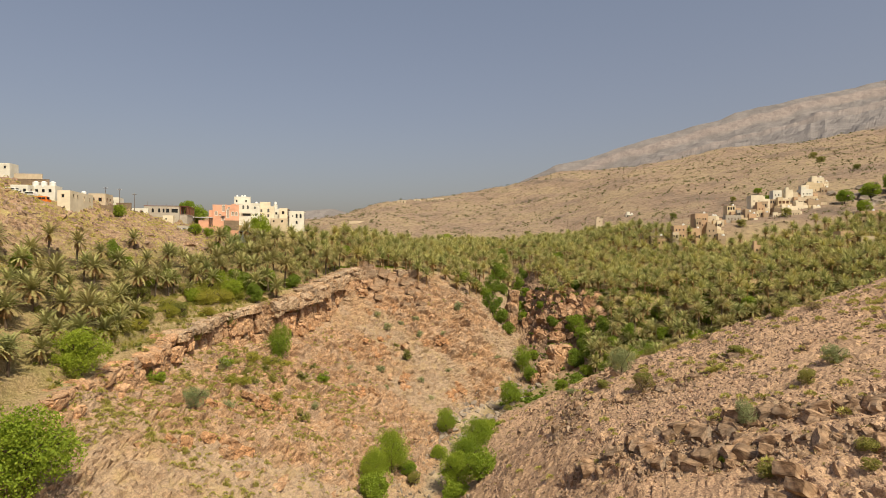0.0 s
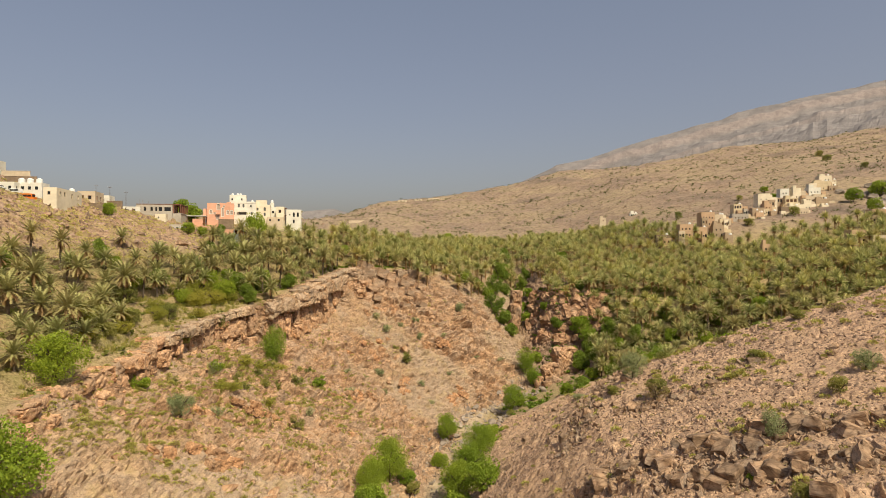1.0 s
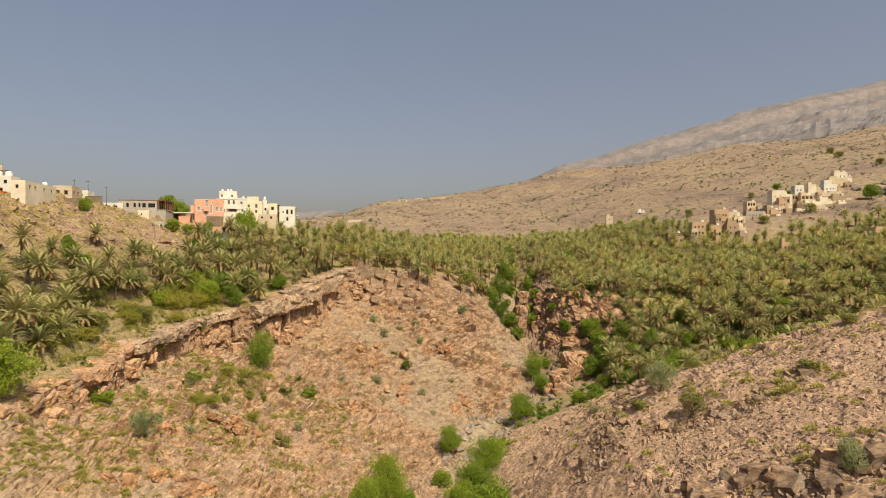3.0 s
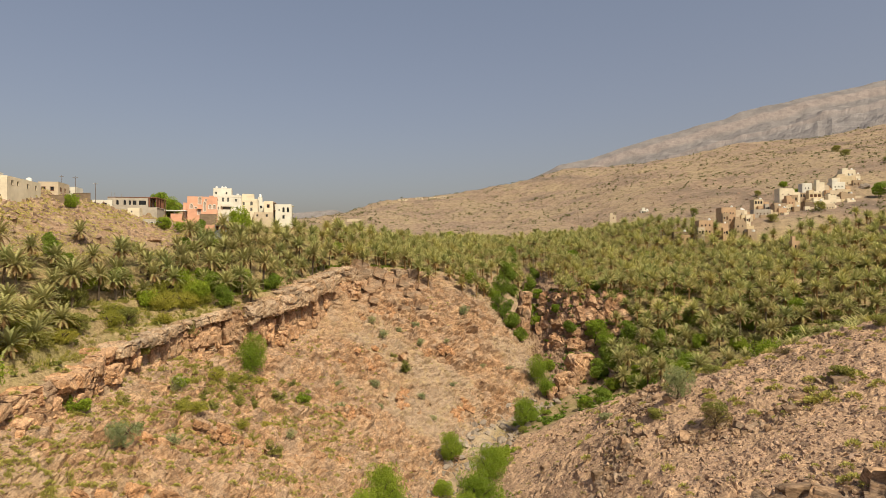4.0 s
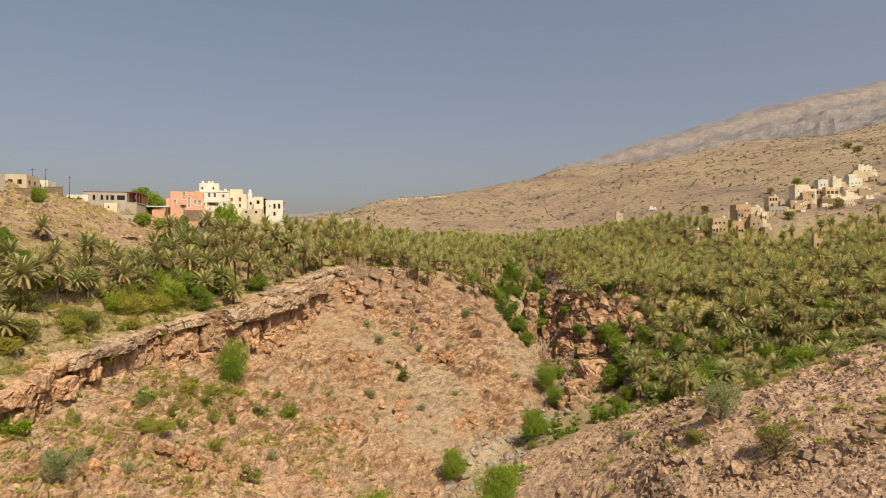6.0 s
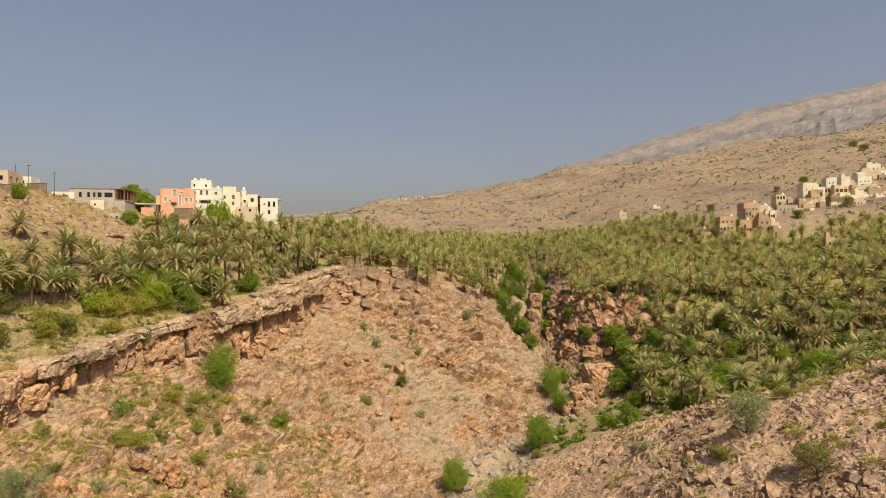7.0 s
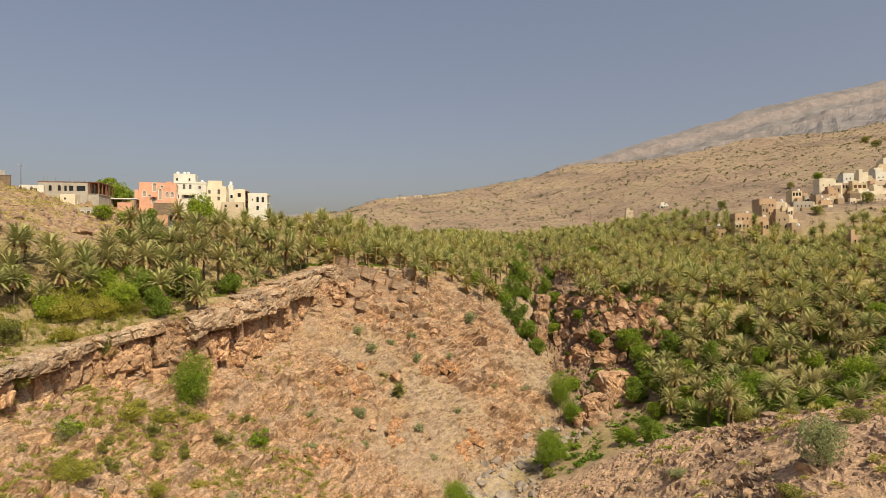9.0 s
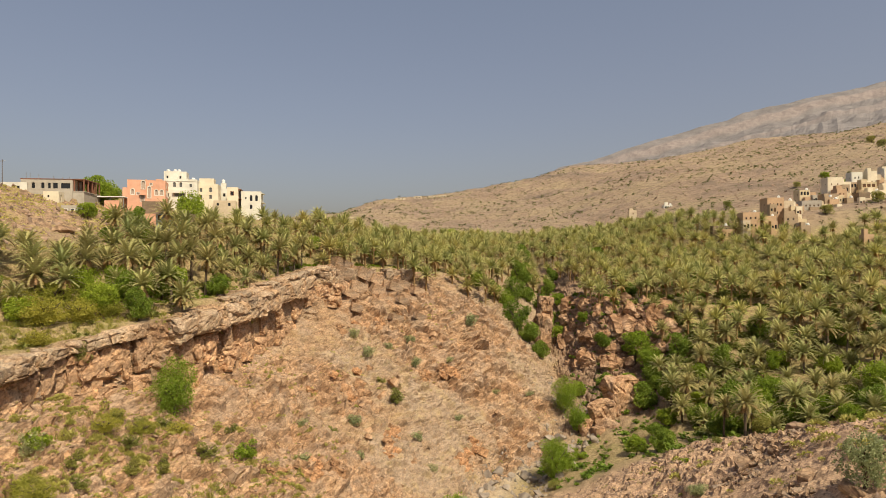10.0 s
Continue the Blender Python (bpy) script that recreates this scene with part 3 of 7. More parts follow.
GREY_ROCK = plain_material("grey_rock", (0.17, 0.138, 0.112), (0.36, 0.30, 0.24), 0.7, 0.9, 0.7, 0.2)


# ---- plants ----
def frond(rng, az, rise, length, stations, width, bow=(0.65, 1.15), feathered=False):
    """One feather of a palm on a bowed rib: pointed leaflets on both sides, or further off a ragged folded blade. Returns points and triangles."""
    verts, tris = [], []
    out = np.array((math.cos(az), math.sin(az), 0.0))
    side = np.array((-math.sin(az), math.cos(az), 0.0))
    up = np.array((0, 0, 1.0))
    droop = rng.uniform(*bow)
    spine, way, ang = [np.zeros(3)], [], rise
    steps = stations + 1
    for s in range(steps):
        way.append(out * math.cos(ang) + up * math.sin(ang))
        spine.append(spine[-1] + way[-1] * length / steps)
        ang -= droop * (0.5 + 1.0 * s / steps) / steps
    if feathered:
        for s in range(steps + 1):
            reach = 0.05 * (1 - 0.8 * s / steps)
            verts += [spine[s] - side * reach, spine[s] + side * reach]
        for s in range(steps):
            a = 2 * s
            tris += [(a, a + 1, a + 3), (a, a + 3, a + 2)]
            f = (s + 0.5) / steps
            if f < 0.12:
                continue
            span = width * (0.5 + 0.5 * math.sin(math.pi * f ** 0.8))
            for sign, p, q in ((-1, a, a + 2), (1, a + 1, a + 3)):
                lean = rng.uniform(0.5, 0.95)
                tip = spine[s] + (side * sign * math.cos(lean) + way[s] * math.sin(lean)) * span + up * rng.uniform(-0.3, 0.1) * span
                tris.append((p, q, len(verts)))
                verts.append(tip)
        return verts, tris
    halves = []
    for s in range(steps + 1):
        f = s / steps
        reach = width * math.sin(math.pi * min(1.0, 0.14 + 0.86 * f)) ** 0.7 * (1.15 if s % 2 else 0.7) if s < steps else 0.0
        hang = -0.4 * reach
        halves.append((len(verts), reach))
        verts += [spine[s] - side * reach + up * hang, spine[s], spine[s] + side * reach + up * hang]
    for (a, _), (b, reach) in zip(halves, halves[1:]):
        tris += [(a, a + 1, b + 1), (a + 1, a + 2, b + 1)]
        if reach:
            tris += [(a, b + 1, b), (a + 2, b + 2, b + 1)]
    return verts, tris


def palm_crown(seed, fronds=42, stations=11, radius=3.1, dead=8, bow=(0.5, 1.1), lean=0.048, feathered=False):
    rng = random.Random(seed)
    verts, tris, dry = [], [], []
    dryness = rng.choice((0.02, 0.06, 0.12, 0.2, 0.34))
    for k in range(fronds + dead):
        is_dead = k >= fronds
        f = (k + 0.5) / fronds
        az = k * 2.39996 + rng.uniform(-0.25, 0.25)
        rise = rng.uniform(-1.2, -0.5) if is_dead else 1.45 - 1.65 * f + rng.uniform(-0.14, 0.14)
        length = radius * (rng.uniform(0.5, 0.75) if is_dead else rng.uniform(0.9, 1.2))
        bend = (bow[0] * 0.6, bow[1] * 0.7) if is_dead else bow
        v, t = frond(rng, az, rise, length, stations, radius * lean, bend, feathered)
        tris += [tuple(len(verts) + i for i in tri) for tri in t]
        verts += v
        d = rng.uniform(0.75, 1.0) if is_dead else min(1, max(0, dryness + 0.6 * max(0, f - 0.68) / 0.32 * rng.random() ** 1.5 + rng.uniform(-0.08, 0.08)))
        dry += [d] * len(v)
    return np.array(verts), np.array(tris), np.array(dry)


def trunk_shape(height, r0, r1, lean, sides=7, rings=7, ring=0.03):
    verts, quads = [], []
    for s in range(rings + 1):
        f = s / rings
        r = (r0 + (r1 - r0) * f) * (1 + (ring if s % 2 else -ring))
        for a in range(sides):
            w = 2 * math.pi * a / sides
            verts.append((r * math.cos(w) + lean * f * f, r * math.sin(w), -0.6 + (height + 0.6) * f))
    for s in range(rings):
        for a in range(sides):
            b = (a + 1) % sides
            quads.append((s * sides + a, s * sides + b, (s + 1) * sides + b, (s + 1) * sides + a))
    return np.array(verts), np.array(quads)


def crown_mesh(name, verts, tris, dry, tone=None):
    me = fill_mesh(bpy.data.meshes.new(name), verts, tris)
    me.attributes.new("dry", "FLOAT", "POINT").data.foreach_set("value", np.asarray(dry, np.float32))
    me.attributes.new("tone", "FLOAT", "POINT").data.foreach_set("value", np.asarray(np.full(len(verts), 0.5) if tone is None else tone, np.float32))
    me.materials.append(PALM_LEAF)
    return me


def palm(seed, height, radius):
    rng = random.Random(seed)
    root = new("palm_tree")
    lean = rng.uniform(-0.5, 0.5)
    tv, tq = trunk_shape(height, 0.27, 0.21, lean, rings=10)
    part("trunk", fill_mesh(bpy.data.meshes.new("trunk"), tv, tq), BARK, root)
    v, t, d = palm_crown(seed, 60, 9, radius * 1.16, rng.choice((8, 14, 20)), (0.6, 1.3), 0.145, True)
    part("crown", crown_mesh("crown", v + np.array((lean, 0, height)), t, d), PALM_LEAF, root)
    return root


def broad_crown(seed, leaves, leaf, squash=0.85, gap=0.28, lobes=16, hang=0.0):
    """A crown one metre in radius: leaves on lobes, with gaps between them."""
    rng = np.random.default_rng(seed)
    centre = rng.normal(size=(lobes, 3))
    centre /= np.linalg.norm(centre, axis=1, keepdims=True)
    centre *= rng.uniform(0.35, 0.78, (lobes, 1))
    size = rng.uniform(0.26, 0.48, lobes)
    pick = rng.integers(0, lobes, leaves)
    d = rng.normal(size=(leaves, 3))
    d /= np.linalg.norm(d, axis=1, keepdims=True)
    p = centre[pick] + d * (size[pick] * rng.uniform(0.55, 1.0, leaves) ** 0.5)[:, None]
    p = p[vnoise(p * 3.1 + seed, seed) > -1 + 2 * gap]
    n = len(p)
    p[:, 2] *= squash
    p[:, 2] -= hang * rng.random(n) * (np.hypot(p[:, 0], p[:, 1]) > 0.5)
    a = rng.normal(size=(n, 3))
    a /= np.linalg.norm(a, axis=1, keepdims=True)
    b = np.cross(a, rng.normal(size=(n, 3)))
    b /= np.linalg.norm(b, axis=1, keepdims=True)
    s = leaf * rng.uniform(0.6, 1.3, (n, 1))
    verts = np.stack([p - a * s, p + b * s * 0.55, p + a * s, p - b * s * 0.55], 1).reshape(-1, 3)
    return verts, np.arange(4 * n).reshape(-1, 4)


def limbs(seed, reach=0.62, low=-0.9):
    """Trunk and forked limbs for a crown one metre in radius round the origin."""
    rng = random.Random(seed)
    bm = bmesh.new()

    def stick(a, b, r0, r1):
        ax = (b - a)
        m = Matrix.Translation((a + b) / 2) @ ax.to_track_quat("Z", "Y").to_matrix().to_4x4()
        bmesh.ops.create_cone(bm, segments=6, radius1=r0, radius2=r1, depth=ax.length, matrix=m)
    fork = Vector((rng.uniform(-0.06, 0.06), rng.uniform(-0.06, 0.06), low * 0.45))
    stick(Vector((0, 0, low - 0.25)), fork, 0.07, 0.05)
    for k in range(5):
        w = k * 1.26 + rng.uniform(-0.3, 0.3)
        knee = fork + Vector((0.3 * math.cos(w), 0.3 * math.sin(w), 0.28 + rng.uniform(0, 0.15)))
        stick(fork, knee, 0.042, 0.03)
        for j in (-0.5, 0.4):
            stick(knee, knee + Vector((reach * 0.5 * math.cos(w + j), reach * 0.5 * math.sin(w + j), rng.uniform(0.1, 0.4))), 0.028, 0.012)
    return bm


def broad_tree(name, seed, mat, leaves=3600, leaf=0.075, squash=0.85, gap=0.28, lobes=16, trunk_low=-0.95, hang=0.0):
    """A tree whose crown is one metre in radius and rests its foot at the origin; copies scale it."""
    root = new(name)
    lift = np.array((0, 0, squash * 0.92 if trunk_low > -0.9 else -trunk_low))
    v, q = broad_crown(seed, leaves, leaf, squash, gap, lobes, hang)
    part("crown", fill_mesh(bpy.data.meshes.new("crown"), v + lift, q), mat, root)
    t = part("trunk", limbs(seed, low=-float(lift[2])), BARK, root)
    t.data.transform(Matrix.Translation(lift))
    return root


def scattered(name, kinds, places, mat, label, category, smooth_shade=False):
    """One mesh out of many small pieces: kinds are (points, faces[, dry]); places are (kind, 4x4 matrix, tone)."""
    groups = {}
    for k, m, tone in places:
        groups.setdefault(k, []).append((m, tone))
    vs, fs, dry, tones, base = [], [], [], [], 0
    for k, items in groups.items():
        v, f = kinds[k][0], kinds[k][1]
        mats = np.array([np.array(m) for m, _ in items])
        hv = np.concatenate([v, np.ones((len(v), 1))], 1)
        allv = np.einsum("nij,vj->nvi", mats, hv)[:, :, :3].reshape(-1, 3)
        allf = (f[None] + (np.arange(len(items)) * len(v))[:, None, None]).reshape(-1, f.shape[1]) + base
        base += len(allv)
        vs.append(allv)
        fs.append(allf)
        if len(kinds[k]) > 2:
            dry.append(np.tile(kinds[k][2], len(items)))
            tones.append(np.repeat([t for _, t in items], len(v)))
    me = fill_mesh(bpy.data.meshes.new(name), np.concatenate(vs), np.concatenate(fs))
    if dry:
        me.attributes.new("dry", "FLOAT", "POINT").data.foreach_set("value", np.concatenate(dry).astype(np.float32))
        me.attributes.new("tone", "FLOAT", "POINT").data.foreach_set("value", np.concatenate(tones).astype(np.float32))
    me.materials.append(mat)
    return tagged(new(name, me), label, category, kind="stuff")


def set_out(proto, m, used):
    """The thing itself the first time, then copies of it, each at its own pose and size."""
    if proto.name in used:
        return copy_thing(proto, m @ Matrix.Diagonal((*[1 / s for s in proto.scale], 1)))
    used.add(proto.name)
    proto.matrix_basis = m
    return proto


def turned(p, rz, s, sz=None, tilt=0.0):
    return Matrix.LocRotScale(Vector(p), Euler((tilt, 0, rz)), Vector((s, s, sz if sz else s)))


# ---- where palms may stand ----
def patch(x, y, scale, seed):
    return noise.noise(Vector((x * scale, y * scale, seed)))


def line_x(line, y):
    return float(np.interp(y, [r[0] for r in line], [r[1] for r in line]))


FAR_EDGE = [(-75, 285), (-55, 300), (-20, 385), (10, 430), (47, 455), (85, 440), (110, 415), (130, 385), (138, 338), (160, 330), (190, 338), (240, 335), (300, 330), (400, 330)]
CLEARINGS = [(-95, 262, 13), (-84, 268, 11), (-72, 282, 12), (-62, 290, 10), (38, 300, 5), (40, 330, 4), (52, 262, 6)]


def grove_density(x, y):
    """Metres between palms at this place, or none."""
    if any(math.hypot(x - a, y - b) < r for a, b, r in CLEARINGS):
        return None
    if y > float(np.interp(x, [a for a, _ in FAR_EDGE], [b for _, b in FAR_EDGE])):
        return None
    rim, foot = line_x(RIM, y), line_x(HILL_FOOT, y)
    ravine_l, ravine_r = line_x(MID_FACE, y), line_x(SPUR_FOOT, y)
    if x < rim - 2:                                    # the slope above the cliff
        if x < foot - (8 if y > 255 else 0) or (x < foot + 8 and patch(x, y, 0.09, 7.0) < 0.1):
            return None
        if y < 82 or x > rim - (6 if y < 150 else 11 if y < 200 else 5 if y < 225 else 2):
            return None
        return 4.3 if y < 205 else 4.1
    if y > 273 and rim - 2 <= x < ravine_l - 2:
        return 4.8
    if y > 318 and ravine_l - 2 <= x <= ravine_r:
        return 4.6
    if y > 266 and x > ravine_r:
        return 4.3
    if 194 < y < 267 and x > (54 if y < 245 else 60) and x > ravine_r + 4:
        return 4.2 if y > 232 else 5.0
    return None


def palm_sites():
    rng = random.Random(4)
    cell, sites = {}, []
    for _ in range(90000):
        x, y = rng.uniform(-125, 330), rng.uniform(80, 460)
        if x > 0.8 * y + 20 or x < -0.8 * y - 10:
            continue
        gap = grove_density(x, y)
        if gap is None:
            continue
        gap *= rng.uniform(0.85, 1.25)
        c = (int(x // 8), int(y // 8))
        if any((x - a) ** 2 + (y - b) ** 2 < gap * gap for i in (-1, 0, 1) for j in (-1, 0, 1) for a, b in cell.get((c[0] + i, c[1] + j), ())):
            continue
        cell.setdefault(c, []).append((x, y))
        sites.append((x, y, rng.random(), rng.uniform(0, 6.28), rng.random()))
    return sites


RIM_PALMS = [(-10.5, 263.5), (-7.0, 265.0), (-3.6, 265.5), (-20.0, 272.0), (-52.5, 196.0), (-56.0, 199.5), (-49.5, 203.0), (-57.5, 190.5)]
PALM_LABELS = ("date palm with arching grey-green fronds on a terrace", "date palm with a skirt of dry brown fronds", "slender date palm with a high grey-green crown", "young date palm with low spreading fronds")
palms = []
for i, (h, r) in enumerate(((5.2, 3.0), (4.0, 3.1), (6.6, 2.9), (2.0, 2.8), (5.8, 3.2), (3.0, 3.0), (4.6, 2.8), (1.0, 2.7))):
    thing = palm(60 + i, h, r)
    palms.append(tagged(thing, PALM_LABELS[3 if h < 2.5 else 2 if h > 6 else i % 2], "palm tree", "date palms in the groves"))
far_kinds = []
for i in range(7):
    v, t, d = palm_crown(200 + i, 54, 2, 3.5, 7, (0.7, 1.5), 0.072)
    tall = (4.6, 5.4, 4.0, 6.0, 5.0, 3.0, 4.4)[i]
    tv, tq = trunk_shape(tall, 0.3, 0.22, 0.2, 5, 2, 0)
    tt = np.concatenate([tq[:, :3], tq[:, [0, 2, 3]]])
    far_kinds.append((np.concatenate([v + np.array((0.2, 0, tall)), tv]), np.concatenate([t, tt + len(v)]), np.concatenate([d, np.full(len(tv), 0.9)])))
far_palms, near_count, first = [], 0, set()
for x, y, s, turn, tone in sorted(palm_sites() + [(x, y, 0.8, x, (0.2 + 0.13 * i) % 1) for i, (x, y) in enumerate(RIM_PALMS)], key=lambda p: math.hypot(p[0] * 0.8, p[1])):
    p, n = ground_at(x, y)
    if n.z < 0.45:
        continue
    size = 0.82 + 0.38 * s
    if near_count < 300:
        low = (y < 235 and x > 0) or (y < 150 and x > -88)
        k = int(tone * 8) % 8
        if low and tone > 0.5:
            k = (3, 5, 7, 1)[int(turn * 10) % 4]
        m = turned(p, turn, size)
        set_out(palms[k], m, first)
        near_count += 1
    else:
        far_palms.append((int(tone * 997) % 7, turned(p, turn, size), tone))
scattered("palm_grove", far_kinds, far_palms, PALM_LEAF, "dense grove of date palms filling the valley terraces", "palm grove")

# ---- single trees and bushes ----
KINDS = {
    "lime": (broad_tree("broadleaf_tree", 1, LIME_LEAF, 7000, 0.046, 0.88, 0.2, 30), "bright green leafy tree with a dense rounded crown"),
    "lime_big": (broad_tree("broadleaf_tree", 12, LIME_LEAF, 15000, 0.029, 0.88, 0.17, 46), "large bright green tree with fine dense foliage"),
    "lime_b": (broad_tree("broadleaf_tree", 2, LIME_LEAF, 6000, 0.05, 0.8, 0.26, 24), "bright green tree with a loose crown in the gorge"),
    "tall": (broad_tree("broadleaf_tree", 3, LIME_LEAF, 11000, 0.034, 1.25, 0.18, 40, -1.2, 0.25), "tall drooping green tree against the cliff ledge"),
    "dark": (broad_tree("broadleaf_tree", 4, DARK_LEAF, 5500, 0.056, 0.85, 0.22, 24), "dark green mango-like tree with a heavy crown"),
    "dark_b": (broad_tree("broadleaf_tree", 5, DARK_LEAF, 5500, 0.056, 1.1, 0.25, 22, -1.1), "dark green tree among the palms"),
    "olive": (broad_tree("thorn_bush", 6, OLIVE_LEAF, 4200, 0.05, 0.85, 0.28, 15, -0.7), "olive green thorny bush on dry ground"),
    "grey": (broad_tree("acacia_bush", 7, GREY_LEAF, 6000, 0.034, 0.95, 0.32, 18, -0.8), "pale grey-green feathery acacia bush on stony ground"),
    "dry": (broad_tree("dry_bush", 8, DRY_LEAF, 3600, 0.036, 0.7, 0.42, 14, -0.5), "half-dry brown thorn bush on stony ground"),
    "thicket": (broad_tree("thicket_bush", 14, THICKET_LEAF, 7000, 0.036, 0.6, 0.3, 34, -0.5), "loose olive-green thicket on the terrace above the cliff"),
    "shrub": (broad_tree("shrub", 9, OLIVE_LEAF, 1800, 0.07, 0.75, 0.3, 12, -0.5), "small olive shrub rooted in the rock face"),
    "shrub_g": (broad_tree("shrub", 10, GREY_LEAF, 1800, 0.06, 0.85, 0.36, 12, -0.5), "small grey-green shrub rooted in the rock face"),
    "leafy": (broad_tree("shrub", 11, LIME_LEAF, 2000, 0.075, 0.75, 0.26, 14, -0.5), "small fresh green shrub"),
}
PLANTS = [  # kind, x, y, crown width, height against width
    ("lime_big", -55.5, 83.5, 15.0, 1.0), ("lime_big", -65.5, 112.5, 10.5, 1.0), ("tall", -47.6, 181.5, 8.6, 1.05), ("olive", -63.5, 158, 6.4, 0.9),
    ("leafy", -60.5, 130.5, 5.0, 1.0), ("olive", -72, 150, 6, 0.9), ("olive", -75, 143, 5, 0.9), ("lime_b", -71, 176, 6, 0.9), ("lime_b", -66, 197, 6, 1.0), ("olive", -70, 135, 5, 0.8), ("dark_b", -60, 199, 6, 1.0), ("lime_b", -58, 206, 6, 1.0), ("dark", -51, 211, 6, 1.0), ("lime", -63, 186, 7, 1.1), ("olive", -61, 176, 5, 0.9), ("olive", -69, 163, 6, 0.9), ("dark_b", -56, 201, 6, 1.1), ("olive", -76, 156, 6, 0.9), ("lime_b", -80, 166, 6, 0.9), ("dark", -78, 178, 6, 1.0), ("lime", -69, 191, 7.2, 0.9), ("dark", -62, 193, 8.0, 0.9), ("dark", -56.5, 187, 5.6, 1.3), ("lime_b", -66, 189, 5, 0.8),
    ("lime_big", -12.5, 152, 9.5, 1.45), ("lime_big", 1.0, 188, 7.5, 1.25), ("lime_big", 9.4, 172, 9.0, 1.1), ("lime_big", 6.5, 158, 10, 1.1), ("lime_big", 3.5, 150, 10, 1.1), ("lime_big", -16, 143, 7.5, 1.3), ("lime_b", -15, 133, 9, 1.0), ("lime_b", 8, 140, 10, 0.9), ("lime_b", -2, 133, 9, 0.9), ("lime", 12.5, 180, 6.5, 1.0), ("leafy", 16, 188, 4, 0.9), ("lime_b", -1, 170, 5.5, 0.9),
    ("lime_b", 6, 165, 6, 0.8), ("olive", -7, 153, 4.5, 0.9), ("lime_b", -9, 158, 6, 0.8), ("leafy", 13, 178, 4, 0.9), ("lime_b", 3, 142, 8, 0.8),
    ("lime_big", 22.8, 210, 9.2, 1.1), ("tall", 31, 243, 8.0, 1.05), ("leafy", 26, 216, 4.5, 0.8), ("lime_b", 36, 251, 6, 0.9), ("lime", 33, 236, 6.5, 1.2), ("dark", 41, 238, 5, 1.1), ("leafy", 30, 221, 4, 0.9), ("olive", 21, 203, 3.5, 0.8),
]
GORGE_SHRUBS = [
    ("shrub_g", 5.9, 250.7, 5.0, 1.0), ("shrub", -12.9, 221.8, 5.0, 1.2), ("leafy", -34, 178.5, 5.2, 0.9), ("shrub_g", -54.6, 154.7, 4.2, 1.1), ("shrub", -33.8, 149.5, 3.8, 1.2),
    ("grey", -48.8, 122.5, 5.5, 1.1), ("shrub_g", -10.7, 241, 3.4, 0.9), ("shrub_g", -8.9, 235, 3.4, 1.1), ("shrub_g", -0.2, 239, 2.7, 0.9), ("shrub_g", -7.3, 212.7, 3.3, 0.9),
    ("shrub_g", -21.4, 210.8, 4.0, 0.8), ("shrub_g", -26.8, 188, 4.0, 0.7), ("leafy", -54, 155.3, 4.0, 1.1), ("shrub", -49.4, 156, 3.2, 1.0), ("shrub", -47.6, 166.4, 3.4, 1.0), ("shrub", -43.5, 159, 3.0, 1.1),
    ("shrub", -43.4, 168, 2.6, 1.0), ("shrub", -39.4, 174, 4.0, 0.9), ("shrub_g", -25.2, 236.9, 3.6, 1.0), ("shrub_g", -20.9, 232, 4.2, 0.9), ("shrub_g", 21.4, 243, 3.0, 0.8), ("shrub", -17, 226, 2.6, 0.9),
    ("shrub", -52, 170, 4.2, 0.8), ("shrub", -50, 173, 3.6, 0.8), ("shrub", -55, 166, 3.4, 0.8), ("shrub", -47, 176, 3.2, 0.9),
]
SPUR_SHRUBS = [
    ("grey", 61.8, 98.5, 4.4, 1.0), ("olive", 54.3, 92.5, 3.5, 0.9), ("grey", 42.9, 87.2, 4.2, 1.1), ("olive", 54.9, 117, 4.2, 0.6), ("dry", 37.6, 117.5, 5.6, 0.9),
    ("olive", 38.4, 73.4, 3.0, 0.8), ("olive", 48.2, 70.1, 3.4, 0.6), ("leafy", 37.0, 81.2, 2.0, 0.8), ("olive", 46.1, 66.8, 2.4, 0.7), ("leafy", 40.3, 72.6, 2.0, 0.8),
    ("grey", 38.3, 133.8, 6.4, 1.2), ("olive", 38.2, 119.5, 4.6, 1.0), ("olive", 33.3, 130.6, 3.6, 0.7), ("grey", 32.8, 159.8, 3.8, 0.6), ("olive", 47.3, 141, 3.8, 0.6), ("leafy", 37.4, 175, 2.4, 0.6), ("olive", 45.5, 182, 2.6, 0.6),
    ("dry", 76, 128, 5.0, 0.6), ("olive", 70, 131, 4.2, 0.6), ("dry", 58, 137, 4.2, 0.6),
]
